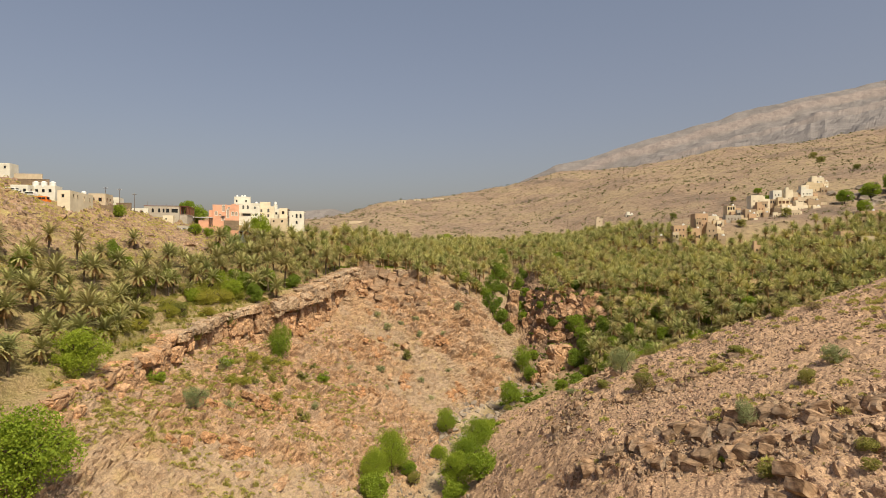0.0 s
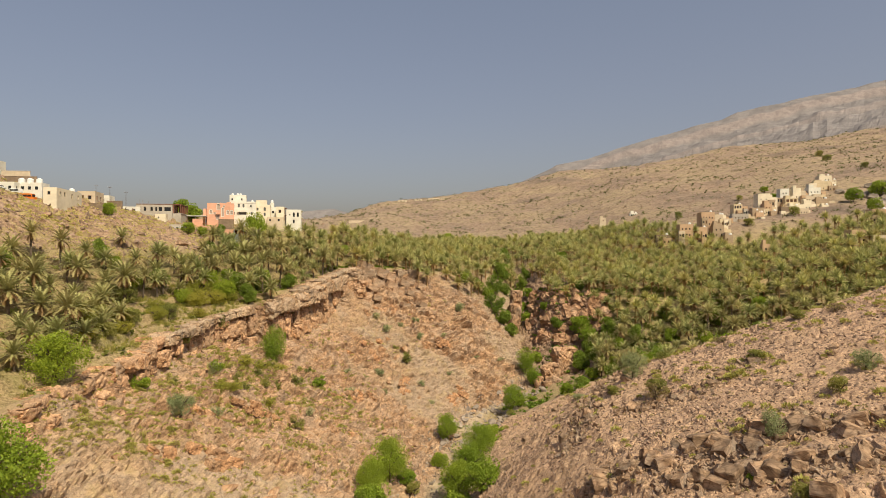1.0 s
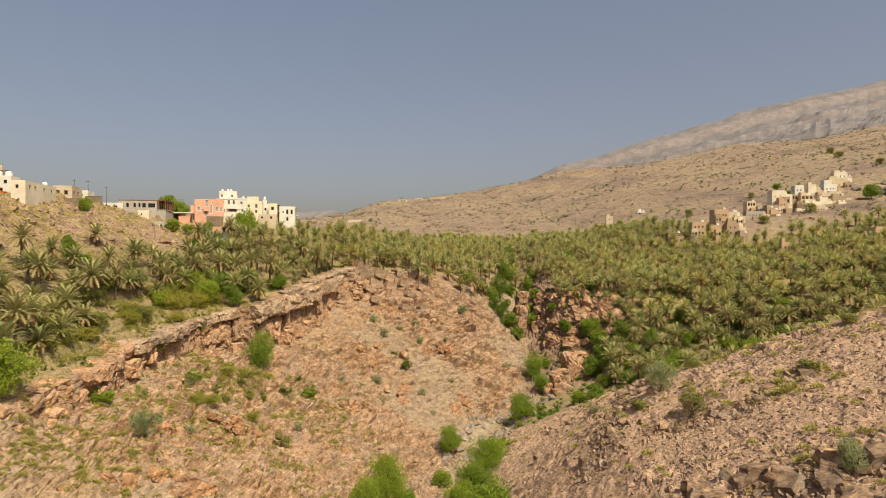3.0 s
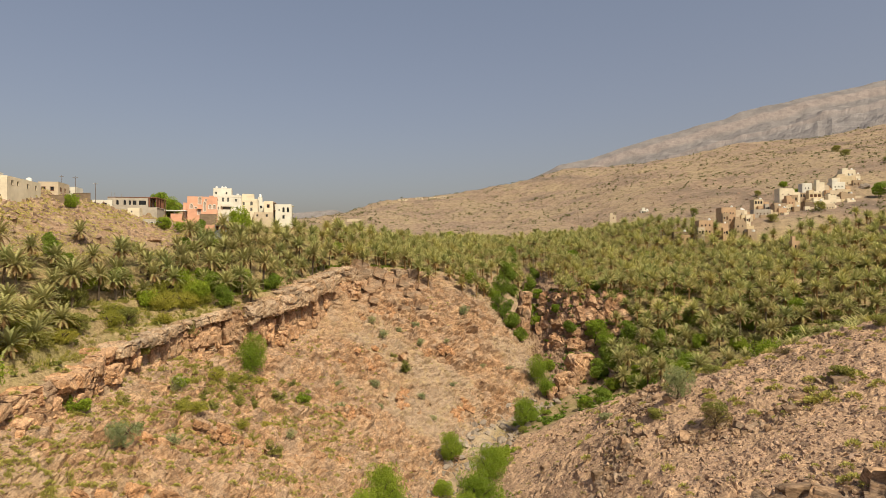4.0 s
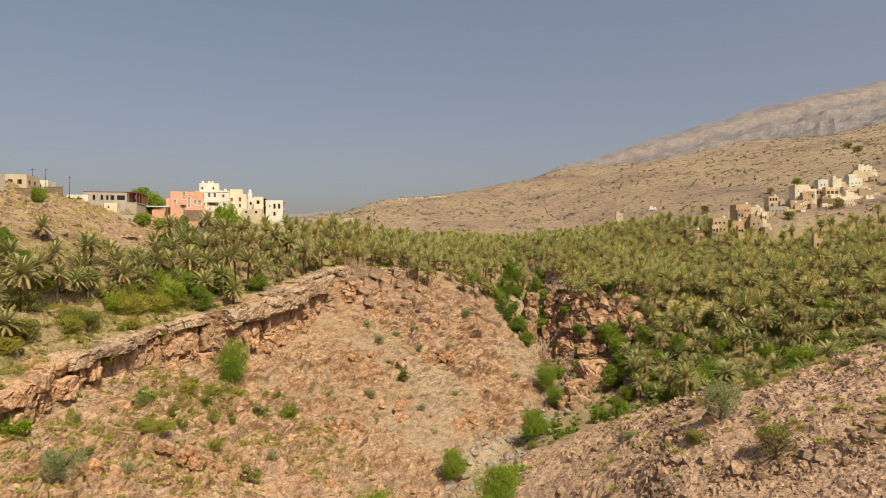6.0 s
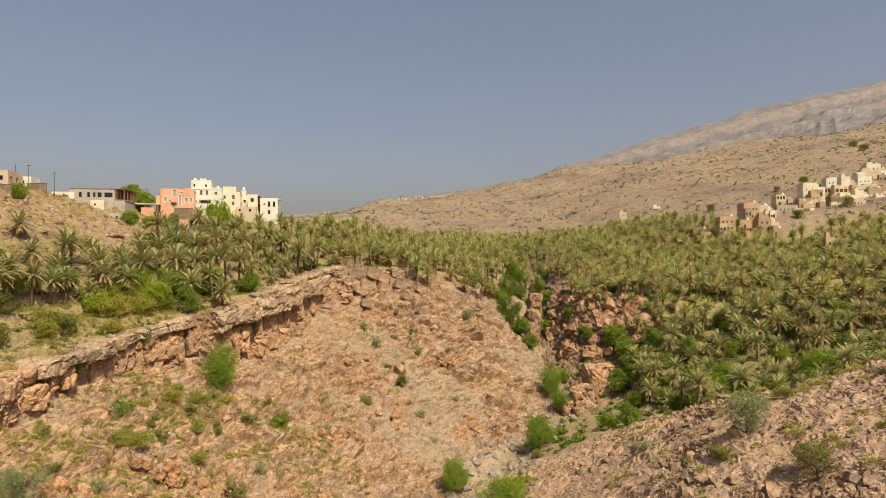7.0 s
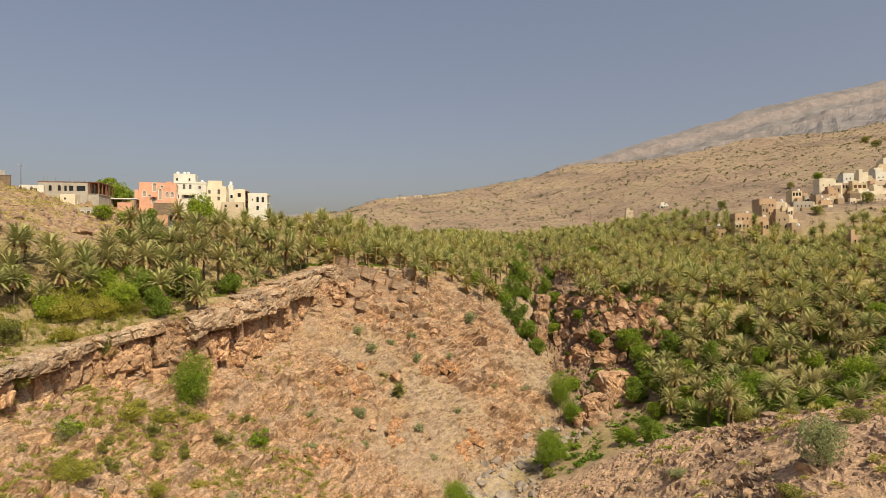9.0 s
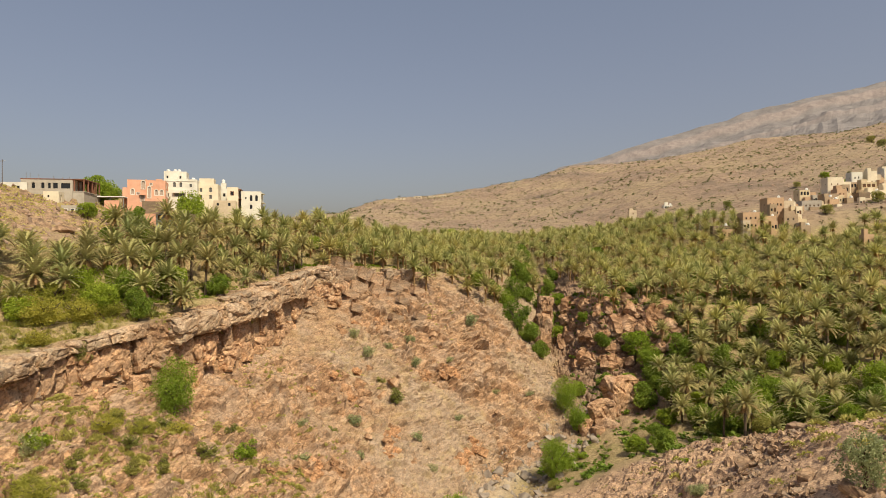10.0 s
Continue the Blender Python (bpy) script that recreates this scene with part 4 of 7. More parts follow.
THICKETS = [
    ("thicket", -67.5, 177, 8.5, 0.9), ("thicket", -64, 182, 8.0, 0.9), ("thicket", -69.5, 184, 8.0, 0.9), ("thicket", -61.5, 187, 6.0, 0.9), ("thicket", -66, 189, 7.0, 0.9), ("thicket", -72, 179, 6.5, 0.8), ("thicket", -65, 172, 5.5, 0.8),
    ("thicket", -70, 159, 6.5, 0.9), ("thicket", -72.5, 164, 6.0, 0.8), ("thicket", -73, 148, 6.5, 0.8), ("thicket", -69.5, 141, 6.0, 0.8), ("thicket", -75, 137, 6.0, 0.8), ("thicket", -71, 130, 5.5, 0.8),
    ("thicket", -50, 147, 5.0, 0.7), ("thicket", -46, 143, 5.0, 0.7), ("thicket", -50.5, 165, 5.5, 0.7), ("thicket", -47.5, 170, 5.0, 0.7), ("thicket", -44.5, 176, 5.0, 0.7), ("thicket", -41, 153, 4.0, 0.8), ("thicket", -52.5, 171, 4.5, 0.8), ("thicket", -38.5, 161, 4.0, 0.7),
    ("shrub", -56, 148, 3.0, 0.9), ("shrub", -57.5, 140, 2.8, 0.9), ("shrub", -52, 134, 3.0, 0.8), ("shrub", -45.5, 150, 2.6, 1.0), ("shrub", -42, 165, 2.6, 0.9), ("shrub", -36, 170, 3.0, 0.9), ("shrub_g", -33, 160, 3.0, 0.9), ("shrub", -40, 144, 3.0, 0.9), ("shrub_g", -46, 133, 3.4, 0.9), ("shrub", -38, 182, 2.4, 0.9), ("shrub_g", -30, 200, 2.6, 0.9), ("shrub", -25, 205, 2.4, 0.9), ("shrub_g", -16, 236, 2.6, 0.9), ("shrub_g", 2, 225, 2.6, 0.9), ("shrub_g", -4, 205, 2.6, 0.9), ("shrub", -27, 222, 2.2, 0.9), ("shrub_g", 12, 238, 2.4, 0.9), ("shrub_g", -18, 198, 2.8, 0.9),
]
GARDEN_TREES = [
    ("lime_b", 54.5, 258, 11.0, 0.95), ("dark", 50.5, 237, 8.4, 1.0), ("dark", 44, 205, 6.4, 1.0), ("lime_b", 40.5, 211, 5.2, 1.0), ("dark", 62, 212, 10.0, 0.85), ("lime", 67, 210, 7.5, 0.9), ("dark", 87, 203, 8.0, 0.9), ("lime_b", 80, 206, 7.0, 0.9),
    ("lime", 57, 252, 8, 0.9), ("dark", 56, 245, 9, 0.9), ("dark_b", 63, 247, 7.5, 0.9), ("lime", 70, 217, 8.5, 1.0), ("lime", 93, 209, 10.5, 1.05), ("lime_b", 99, 212, 7.5, 0.9), ("dark", 106, 207, 9, 0.8), ("lime", 75, 222, 8, 1.0), ("dark", 112, 216, 8, 0.9), ("lime_b", 88, 214, 6, 0.9), ("dark", 70, 200, 7, 1.0), ("lime_b", 78, 196, 6, 1.0), ("dark_b", 84, 198, 6.5, 1.0), ("lime", 96, 200, 6, 1.0), ("dark", 104, 199, 7, 1.0), ("lime_b", 64, 203, 6, 1.0), ("olive", 60, 195, 5, 0.9), ("dark", 56, 205, 6, 1.0), ("olive", 90, 193, 5, 0.8), ("dark", 66, 222, 9, 1.0), ("lime_b", 82, 232, 6.5, 1.0), ("dark_b", 72, 238, 7, 1.0), ("lime", 92, 226, 6.5, 1.0), ("dark", 100, 236, 7, 1.0), ("lime_b", 64, 236, 6, 1.0), ("dark", 110, 226, 7, 1.0), ("lime_b", 118, 240, 7, 1.0), ("dark_b", 86, 248, 6.5, 1.0),
    ("dark_b", 22, 277, 9.5, 1.0), ("dark", 25.5, 273, 8.2, 1.0), ("lime", 19, 289, 8.0, 0.9), ("lime", 9, 283, 8.0, 0.8), ("lime_b", 36.5, 283, 5.6, 1.1), ("lime_b", 39.5, 300, 6.5, 1.0), ("dark", 15, 287, 7, 1.0), ("dark_b", 24, 300, 8.0, 1.1), ("dark", 34, 305, 7, 1.1), ("dark_b", 38, 315, 7, 1.0), ("lime_b", 36, 296, 5, 1.0), ("dark", 31, 322, 7, 1.0), ("dark_b", 41, 325, 7, 1.0), ("dark_b", 27, 318, 8, 1.1), ("dark", 31, 332, 8, 1.0), ("dark_b", 33, 350, 8, 1.1), ("dark", 34, 372, 9, 1.0), ("dark_b", 30, 283, 6, 1.0), ("dark", 28, 268, 7, 1.0), ("dark_b", 33, 290, 6.5, 1.1), ("dark", 29, 305, 7, 1.0), ("lime_b", 43, 275, 5.5, 0.9), ("dark", 46, 262, 6, 0.9), ("dark", 44, 252, 6.5, 0.9), ("lime_b", 50, 249, 6, 0.9), ("dark", 55, 232, 7, 0.9), ("lime_b", 52, 224, 6, 0.9), ("dark", 47, 218, 5, 0.9), ("lime_b", 60, 226, 5.5, 0.9), ("dark_b", 57, 219, 6, 0.9), ("lime", 43, 244, 5, 1.0),
    ("lime_b", 84, 290, 6.5, 1.1), ("dark", 27.5, 335, 6, 1.0), ("dark", 70, 452, 9, 0.9), ("lime", -24, 279, 6.2, 0.7), ("lime", -42, 268, 6.5, 0.9), ("lime_b", 3, 450, 10, 1.0), ("lime_b", 62, 335, 8, 1.0), ("dark", 58, 275, 6, 0.9), ("lime_b", 95, 330, 7, 1.0), ("lime_b", 160, 285, 8, 1.0), ("dark", 120, 350, 7, 1.0),
    ("dark", -91, 172, 5.2, 1.3), ("lime_b", -87, 171, 5.2, 0.9), ("dark", -96, 142, 5.6, 1.2), ("lime_b", -110.6, 212, 5.2, 1.1), ("lime", -75.5, 257, 10, 1.45), ("grey", -82, 254, 6, 1.2), ("olive", -78.5, 255, 5, 1.2), ("dark", -86, 246, 6, 1.1), ("lime_b", -94, 236, 6, 0.9), ("lime_b", -75, 228, 7, 0.8), ("dark", -82, 225, 6, 0.9), ("dark", -68, 216, 7, 0.8), ("lime_b", -90, 240, 5, 0.9), ("lime", -104, 264, 9, 1.1), ("lime_b", -110, 268, 9, 1.1), ("dark", -60, 236, 5, 0.9), ("lime_b", -57, 205, 4.5, 0.8), ("dark", -52, 214, 5, 0.8),
    ("lime_b", 238, 352, 10, 0.9), ("lime_b", 275, 400, 14, 0.9), ("lime_b", 292, 405, 15, 1.0), ("lime", 285, 388, 14, 0.9), ("lime_b", 255, 395, 12, 0.9), ("olive", 205, 372, 8, 0.9), ("olive", 168, 352, 7, 0.8), ("olive", 155, 420, 7, 0.9), ("lime_b", 158, 362, 5, 1.0), ("olive", 215, 420, 7, 0.8), ("lime_b", 222, 425, 8, 0.7), ("olive", 205, 440, 6, 0.8), ("lime_b", 228, 450, 7, 0.8), ("olive", 320, 480, 8, 0.8), ("olive", 340, 560, 10, 0.9), ("olive", 352, 590, 10, 0.9),
    ("olive", 115, 445, 7, 0.8), ("olive", 90, 460, 6, 0.8), ("olive", 40, 478, 7, 0.7), ("olive", 66, 490, 6, 0.7),
]
used = set()
rng = random.Random(11)
for kind, x, y, width, tall in PLANTS + THICKETS + GORGE_SHRUBS + SPUR_SHRUBS + GARDEN_TREES:
    p, _ = ground_at(x, y)
    proto, label = KINDS[kind]
    m = Matrix.LocRotScale(p - Vector((0, 0, 0.1)), Euler((0, 0, rng.uniform(0, 6.28))), Vector((width / 2, width / 2, width / 2 * tall)))
    tagged(proto, label, "tree" if "tree" in proto.name else "bush")
    set_out(proto, m, used)


# ---- low growth: tufts, scrub and reeds, past counting ----
def tuft_shape(seed, blades=84):
    """A rounded cushion of short stiff stalks."""
    rng = random.Random(seed)
    v, f = [], []
    for k in range(blades):
        w, e = rng.uniform(0, 6.28), math.asin(rng.uniform(0.02, 1.0))
        d = np.array((math.cos(w) * math.cos(e), math.sin(w) * math.cos(e), 0.25 + 0.85 * math.sin(e))) * rng.uniform(0.8, 1.05)
        s = np.cross(d, np.array((rng.gauss(0, 1), rng.gauss(0, 1), rng.gauss(0, 1))))
        s = s / np.linalg.norm(s) * (0.12 if blades > 30 else 0.17)
        f.append((len(v), len(v) + 1, len(v) + 2))
        v += [d * 0.68 - s, d * 0.68 + s, d * 1.04]
    return np.array(v), np.array(f)


def reed_shape(seed, blades=32):
    """A clump of thin upright stalks that lean outwards."""
    rng = random.Random(seed)
    v, f = [], []
    for k in range(blades):
        w, r = rng.uniform(0, 6.28), rng.random() ** 0.5 * 0.75
        foot = np.array((r * math.cos(w), r * math.sin(w), 0.0))
        top = foot * rng.uniform(1.0, 1.5) + np.array((rng.gauss(0, 0.15), rng.gauss(0, 0.15), rng.uniform(0.7, 1.7) * (1.15 - 0.6 * r)))
        s = np.array((rng.gauss(0, 1), rng.gauss(0, 1), 0.0))
        s = s / np.linalg.norm(s) * 0.085
        f.append((len(v), len(v) + 1, len(v) + 2))
        v += [foot - s, foot + s, top]
        f.append((len(v), len(v) + 1, len(v) + 2))
        v += [(foot + top) / 2 - s, (foot + top) / 2 + s, top + np.array((rng.gauss(0, 0.2), rng.gauss(0, 0.2), 0.1))]
    return np.array(v), np.array(f)


reeds = [reed_shape(s) for s in range(6)]
tufts = [tuft_shape(s) for s in range(6)]
light_tufts = [tuft_shape(20 + s, 22) for s in range(6)]
leafy = [broad_crown(300 + s, 42, 0.31, 0.7, 0.2, 6) for s in range(4)]
leafy = [(v + np.array((0, 0, 0.5)), q) for v, q in leafy]
sparse = [(v[:44], q[:11]) for v, q in leafy]


def sow(count, seed, xr, yr, keep, size, kinds):
    rng = random.Random(seed)
    out = []
    for _ in range(count):
        x, y = rng.uniform(*xr), rng.uniform(*yr)
        if not keep(x, y, rng):
            continue
        p, n = ground_at(x, y)
        s = size[0] + (size[1] - size[0]) * rng.random() ** 2.2
        out.append((rng.randrange(kinds), Matrix.Translation(p) @ Matrix.Rotation(rng.uniform(0, 6.28), 4, "Z") @ Matrix.Diagonal((s, s, s * rng.uniform(0.7, 1.0), 1)), rng.random()))
    return out


def on_spur(x, y, rng):
    return x > line_x(BED, y) + 6 and y < 190 and patch(x, y, 0.07, 3.0) + rng.uniform(-0.5, 0.3) > 0.0


def on_face(x, y, rng):
    return line_x(RIM, y) < x < line_x(TOE, y) and patch(x, y, 0.05, 8.0) + rng.uniform(-0.4, 0.35) > (0.0 if y < 185 else 0.25)


def on_hill(x, y, rng):
    return x < line_x(HILL_FOOT, y) + 6 and patch(x, y, 0.06, 5.0) + rng.uniform(-0.45, 0.35) > -0.05


def in_groves(x, y, rng):
    gap = grove_density(x, y)
    return gap is not None and patch(x, y, 0.06, 1.0) + rng.uniform(-0.3, 0.5) > 0.0


def near_rim(x, y, rng):
    r = line_x(RIM, y)
    return r - 15 < x < r - 1 and patch(x, y, 0.08, 2.0) + rng.uniform(-0.3, 0.4) > 0.05


scattered("dry_tufts", tufts, sow(1500, 21, (5, 150), (55, 205), on_spur, (0.5, 1.3), 6) + sow(1500, 24, (40, 150), (85, 175), on_spur, (0.55, 1.4), 6) + sow(4500, 22, (-68, 36), (75, 262), on_face, (0.2, 0.7), 6) + sow(3000, 27, (-68, -25), (90, 185), on_face, (0.35, 1.0), 6), TUFT, "yellow-green dry tufts scattered over stony slopes", "dry shrubs")
scattered("hill_tufts", light_tufts, sow(25000, 23, (-185, -80), (110, 275), on_hill, (0.3, 1.0), 6), HILL_TUFT, "yellow-green tufts on the hill below the houses", "dry shrubs")
scattered("low_scrub", leafy, sow(5200, 31, (-110, 330), (100, 450), in_groves, (0.6, 1.7), 4) + sow(4200, 35, (50, 190), (192, 275), in_groves, (0.7, 2.2), 4) + sow(2600, 33, (-85, 0), (100, 270), near_rim, (0.4, 1.3), 4), OLIVE_LEAF, "green and olive undergrowth between palms and on ledges", "undergrowth")


def left_terrace(x, y, rng):
    return line_x(HILL_FOOT, y) < x < line_x(RIM, y) - 1 and patch(x, y, 0.07, 12.0) + rng.uniform(-0.5, 0.4) > -0.15


STRAW = leaf_material("straw", (0.24, 0.19, 0.075), (0.48, 0.39, 0.18))


def spur_grass(x, y, rng):
    return x > line_x(BED, y) + 5 and y < 194 and patch(x, y, 0.1, 33.0) + rng.uniform(-0.4, 0.4) > 0.1


def rim_strip(x, y, rng):
    r = line_x(RIM, y)
    return r - 9 < x < r - 2.5 and patch(x, y, 0.07, 44.0) + rng.uniform(-0.2, 0.3) > -0.1


scattered("dry_grass", light_tufts, sow(9000, 61, (-106, -28), (85, 262), left_terrace, (0.2, 0.75), 6) + sow(3600, 66, (5, 130), (55, 212), spur_grass, (0.25, 0.8), 6), STRAW, "straw-coloured dry grass on terraces and stony slopes", "dry grass")
scattered("terrace_grass", tufts, sow(5500, 67, (-62, 6), (192, 276), rim_strip, (0.35, 0.9), 6), LIME_LEAF, "fresh green grass on the terrace behind the rim", "grass")


def by_stream(x, y, rng):
    return line_x(BED, y) - 2 < x < line_x(BED, y) + 34 and patch(x, y, 0.09, 15.0) + rng.uniform(-0.3, 0.5) > 0.05


def on_crag(x, y, rng):
    return x > line_x(BED, y) - 1 and patch(x, y, 0.1, 25.0) + rng.uniform(-0.3, 0.4) > 0.05


scattered("stream_scrub", leafy, sow(700, 62, (20, 80), (200, 262), by_stream, (0.5, 1.7), 4) + sow(1200, 65, (40, 150), (184, 226), on_crag, (0.5, 1.6), 4) + sow(1400, 63, (32, 120), (238, 300), on_crag, (0.5, 1.6), 4), DARK_LEAF, "fresh green scrub along the stream and lower terraces", "undergrowth")


REED_BEDS = [(-51.5, 140.4, 4), (-47.5, 140, 4), (-43, 138, 4), (-39.4, 136, 3.5), (-50.5, 161.6, 4), (-39.2, 152, 3.5), (-36, 166.5, 3.5), (-45.7, 165.5, 4), (-68, 140.5, 6), (-66, 147, 5), (-64, 184, 6), (-67, 177, 6), (-65.5, 158, 5),
             (-56.7, 166, 4), (-49.7, 165.7, 4), (-47.3, 174.8, 4), (-50.2, 149, 4.5), (-54, 192, 4), (-70, 170, 6), (-74, 184, 6), (-72, 180, 7), (-68, 186, 6), (-78, 150, 7), (-74, 140, 6), (-76, 162, 6), (-71, 130, 5), (-66, 199, 5)]


def in_reeds(x, y, rng):
    return any((x - a) ** 2 + (y - b) ** 2 < (r * (0.5 + 0.6 * rng.random())) ** 2 for a, b, r in REED_BEDS)


REED = leaf_material("reed", (0.27, 0.265, 0.06), (0.46, 0.41, 0.115))
scattered("reed_beds", reeds, sow(4500, 64, (-84, -30), (130, 198), in_reeds, (0.25, 0.75), 6) + sow(2600, 34, (-68, -15), (100, 225), on_face, (0.25, 0.8), 6) + sow(1500, 36, (-85, 0), (100, 270), near_rim, (0.4, 1.3), 6), REED, "olive-yellow tall grass and reeds in patches on the slope", "tall grass")


def on_desert(x, y, rng):
    return y > float(np.interp(x, [a for a, _ in FAR_EDGE], [b for _, b in FAR_EDGE])) + 6 and abs(x) < 0.78 * y and rng.random() < 0.9


scattered("desert_scrub", sparse, sow(8000, 41, (-250, 620), (345, 900), on_desert, (0.6, 3.0), 4), SCRUB_LEAF, "sparse dark scrub dotted over the desert slope", "desert scrub")


# ---- rocks ----
def angular_rock(seed, detail=2, cuts=11, stretch=(1, 1, 1), near=0.28, far=0.48):
    """A broken boulder about one metre across: a ball cut flat by planes."""
    rng = random.Random(seed)
    bm = bmesh.new()
    bmesh.ops.create_icosphere(bm, subdivisions=detail, radius=0.62)
    for _ in range(cuts):
        n = Vector((rng.gauss(0, 1), rng.gauss(0, 1), rng.gauss(0, 1))).normalized()
        d = rng.uniform(near, far)
        for v in bm.verts:
            over = v.co.dot(n) - d
            if over > 0:
                v.co -= n * over
    for v in bm.verts:
        v.co += 0.02 * noise.noise_vector(v.co * 4 + Vector((seed, 0, 0)))
        v.co = Vector((v.co.x * stretch[0], v.co.y * stretch[1], v.co.z * stretch[2]))
    return bm


def roughened(bm, size, amount, seed):
    """Break a rock's skin into slanting facets of that size."""
    p = np.array([v.co[:] for v in bm.verts])
    n = np.array([v.normal[:] for v in bm.verts])
    bm.normal_update()
    n = np.array([v.normal[:] for v in bm.verts])
    push = 0
    for k, s in enumerate((size, size * 0.4)):
        value, _, tilt = blocks(p / np.array((s, s, s * 0.8)) + 31.7 * seed, seed + 20 * k)
        push = push + amount * s * ((value - 0.5) + 1.1 * tilt)
    for v, d, m in zip(bm.verts, push, n):
        v.co += Vector(m) * float(d)
    return bm


def hull_rock(seed):
    rng = random.Random(seed)
    bm = bmesh.new()
    for _ in range(8):
        d = Vector((rng.gauss(0, 1), rng.gauss(0, 1), rng.gauss(0, 0.8))).normalized()
        bm.verts.new(d * rng.uniform(0.42, 0.6))
    bmesh.ops.convex_hull(bm, input=bm.verts)
    bmesh.ops.delete(bm, geom=[v for v in bm.verts if not v.link_faces], context="VERTS")
    bmesh.ops.triangulate(bm, faces=bm.faces)
    bm.verts.index_update()
    out = np.array([v.co[:] for v in bm.verts]), np.array([[v.index for v in f.verts] for f in bm.faces])
    bm.free()
    return out


rubble = [hull_rock(s) for s in range(14)]


def strew(count, seed, xr, yr, keep, size, power=3.0):
    rng = random.Random(seed)
    out = []
    for _ in range(count):
        x, y = rng.uniform(*xr), rng.uniform(*yr)
        if not keep(x, y, rng):
            continue
        p, n = ground_at(x, y)
        s = size[0] + (size[1] - size[0]) * rng.random() ** power
        r = Euler((rng.uniform(0, 6.28), rng.uniform(0, 6.28), rng.uniform(0, 6.28)))
        sq = Vector((s * rng.uniform(0.8, 1.5), s, s * rng.uniform(0.5, 0.9)))
        out.append((rng.randrange(14), Matrix.LocRotScale(p - n * s * 0.06, r, sq), 0.5))
    return out


def spur_stones(x, y, rng):
    if x < line_x(BED, y) + 3 or y > 196:
        return False
    band = patch(x, y, 0.045, 9.0) + 0.5 * patch(x, y, 0.13, 4.0)
    return band + rng.uniform(-0.35, 0.45) > -0.12


def near_stones(x, y, rng):
    if x < line_x(BED, y) + 3 or x > 0.78 * y + 8:
        return False
    band = patch(x, y, 0.045, 9.0) + 0.5 * patch(x, y, 0.13, 4.0)
    return band + rng.uniform(-0.6, 0.6) > -0.15


def face_stones(x, y, rng):
    return line_x(LEDGE_FOOT, y) < x < line_x(TOE, y) + 2 and patch(x, y, 0.08, 6.0) + rng.uniform(-0.5, 0.5) > -0.15


def hill_stones(x, y, rng):
    return x < line_x(HILL_FOOT, y) + 4 and rng.random() < 0.8


def bed_stones(x, y, rng):
    return line_x(TOE, y) - 3 < x < line_x(BED, y) + 6


SPUR_BANDS = [((36, 92), (47, 88), 2.4), ((46, 87), (62, 76), 3.0), ((22, 102), (30, 92), 2.6), ((30, 88), (40, 80), 3.0), ((40, 80), (52, 70), 3.0), ((44, 113), (54, 117), 2.6), ((33, 119), (40, 114), 2.2), ((38, 158), (52, 164), 3.0), ((46, 170), (62, 176), 3.0), ((36, 92), (38, 82), 2.4), ((24, 120), (34, 142), 3.0)]


def in_bands(x, y, rng):
    """Along the broken outcrops of the spur."""
    for (ax, ay), (bx, by), wide_ in SPUR_BANDS:
        f = min(1, max(0, ((x - ax) * (bx - ax) + (y - ay) * (by - ay)) / ((bx - ax) ** 2 + (by - ay) ** 2)))
        if math.hypot(x - ax - f * (bx - ax), y - ay - f * (by - ay)) < wide_ * (0.3 + rng.random()):
            return True
    return False


scattered("outcrop_stones", rubble, strew(30000, 58, (18, 66), (66, 180), in_bands, (0.35, 1.7), 1.8), BOULDER, "dark broken stones packed round the outcrops of the slope", "stones")
scattered("scree", rubble, strew(44000, 51, (8, 95), (55, 135), near_stones, (0.14, 0.85), 2.8) + strew(20000, 55, (0, 125), (130, 200), spur_stones, (0.18, 0.95), 2.8) + strew(3500, 56, (0, 80), (-10, 56), spur_stones, (0.2, 1.4), 3.0) + strew(17000, 54, (-185, -80), (115, 262), hill_stones, (0.3, 2.0), 2.6), VARNISHED, "dark weathered scree and broken stones on the slope", "scree")
scattered("rubble", rubble, strew(26000, 52, (-64, 36), (85, 262), face_stones, (0.18, 1.0), 3.0), TAN_ROCK, "tan broken rubble lying on the cliff face", "rubble")
scattered("desert_stones", rubble, strew(14000, 57, (-200, 560), (345, 820), on_desert, (0.4, 2.6), 3.5), VARNISHED, "dark stones strewn over the desert slope", "stones")
scattered("stream_stones", rubble, strew(6500, 53, (-25, 50), (110, 258), bed_stones, (0.3, 1.7), 2.2), GREY_ROCK, "pale grey stones in the dry stream bed", "stones")


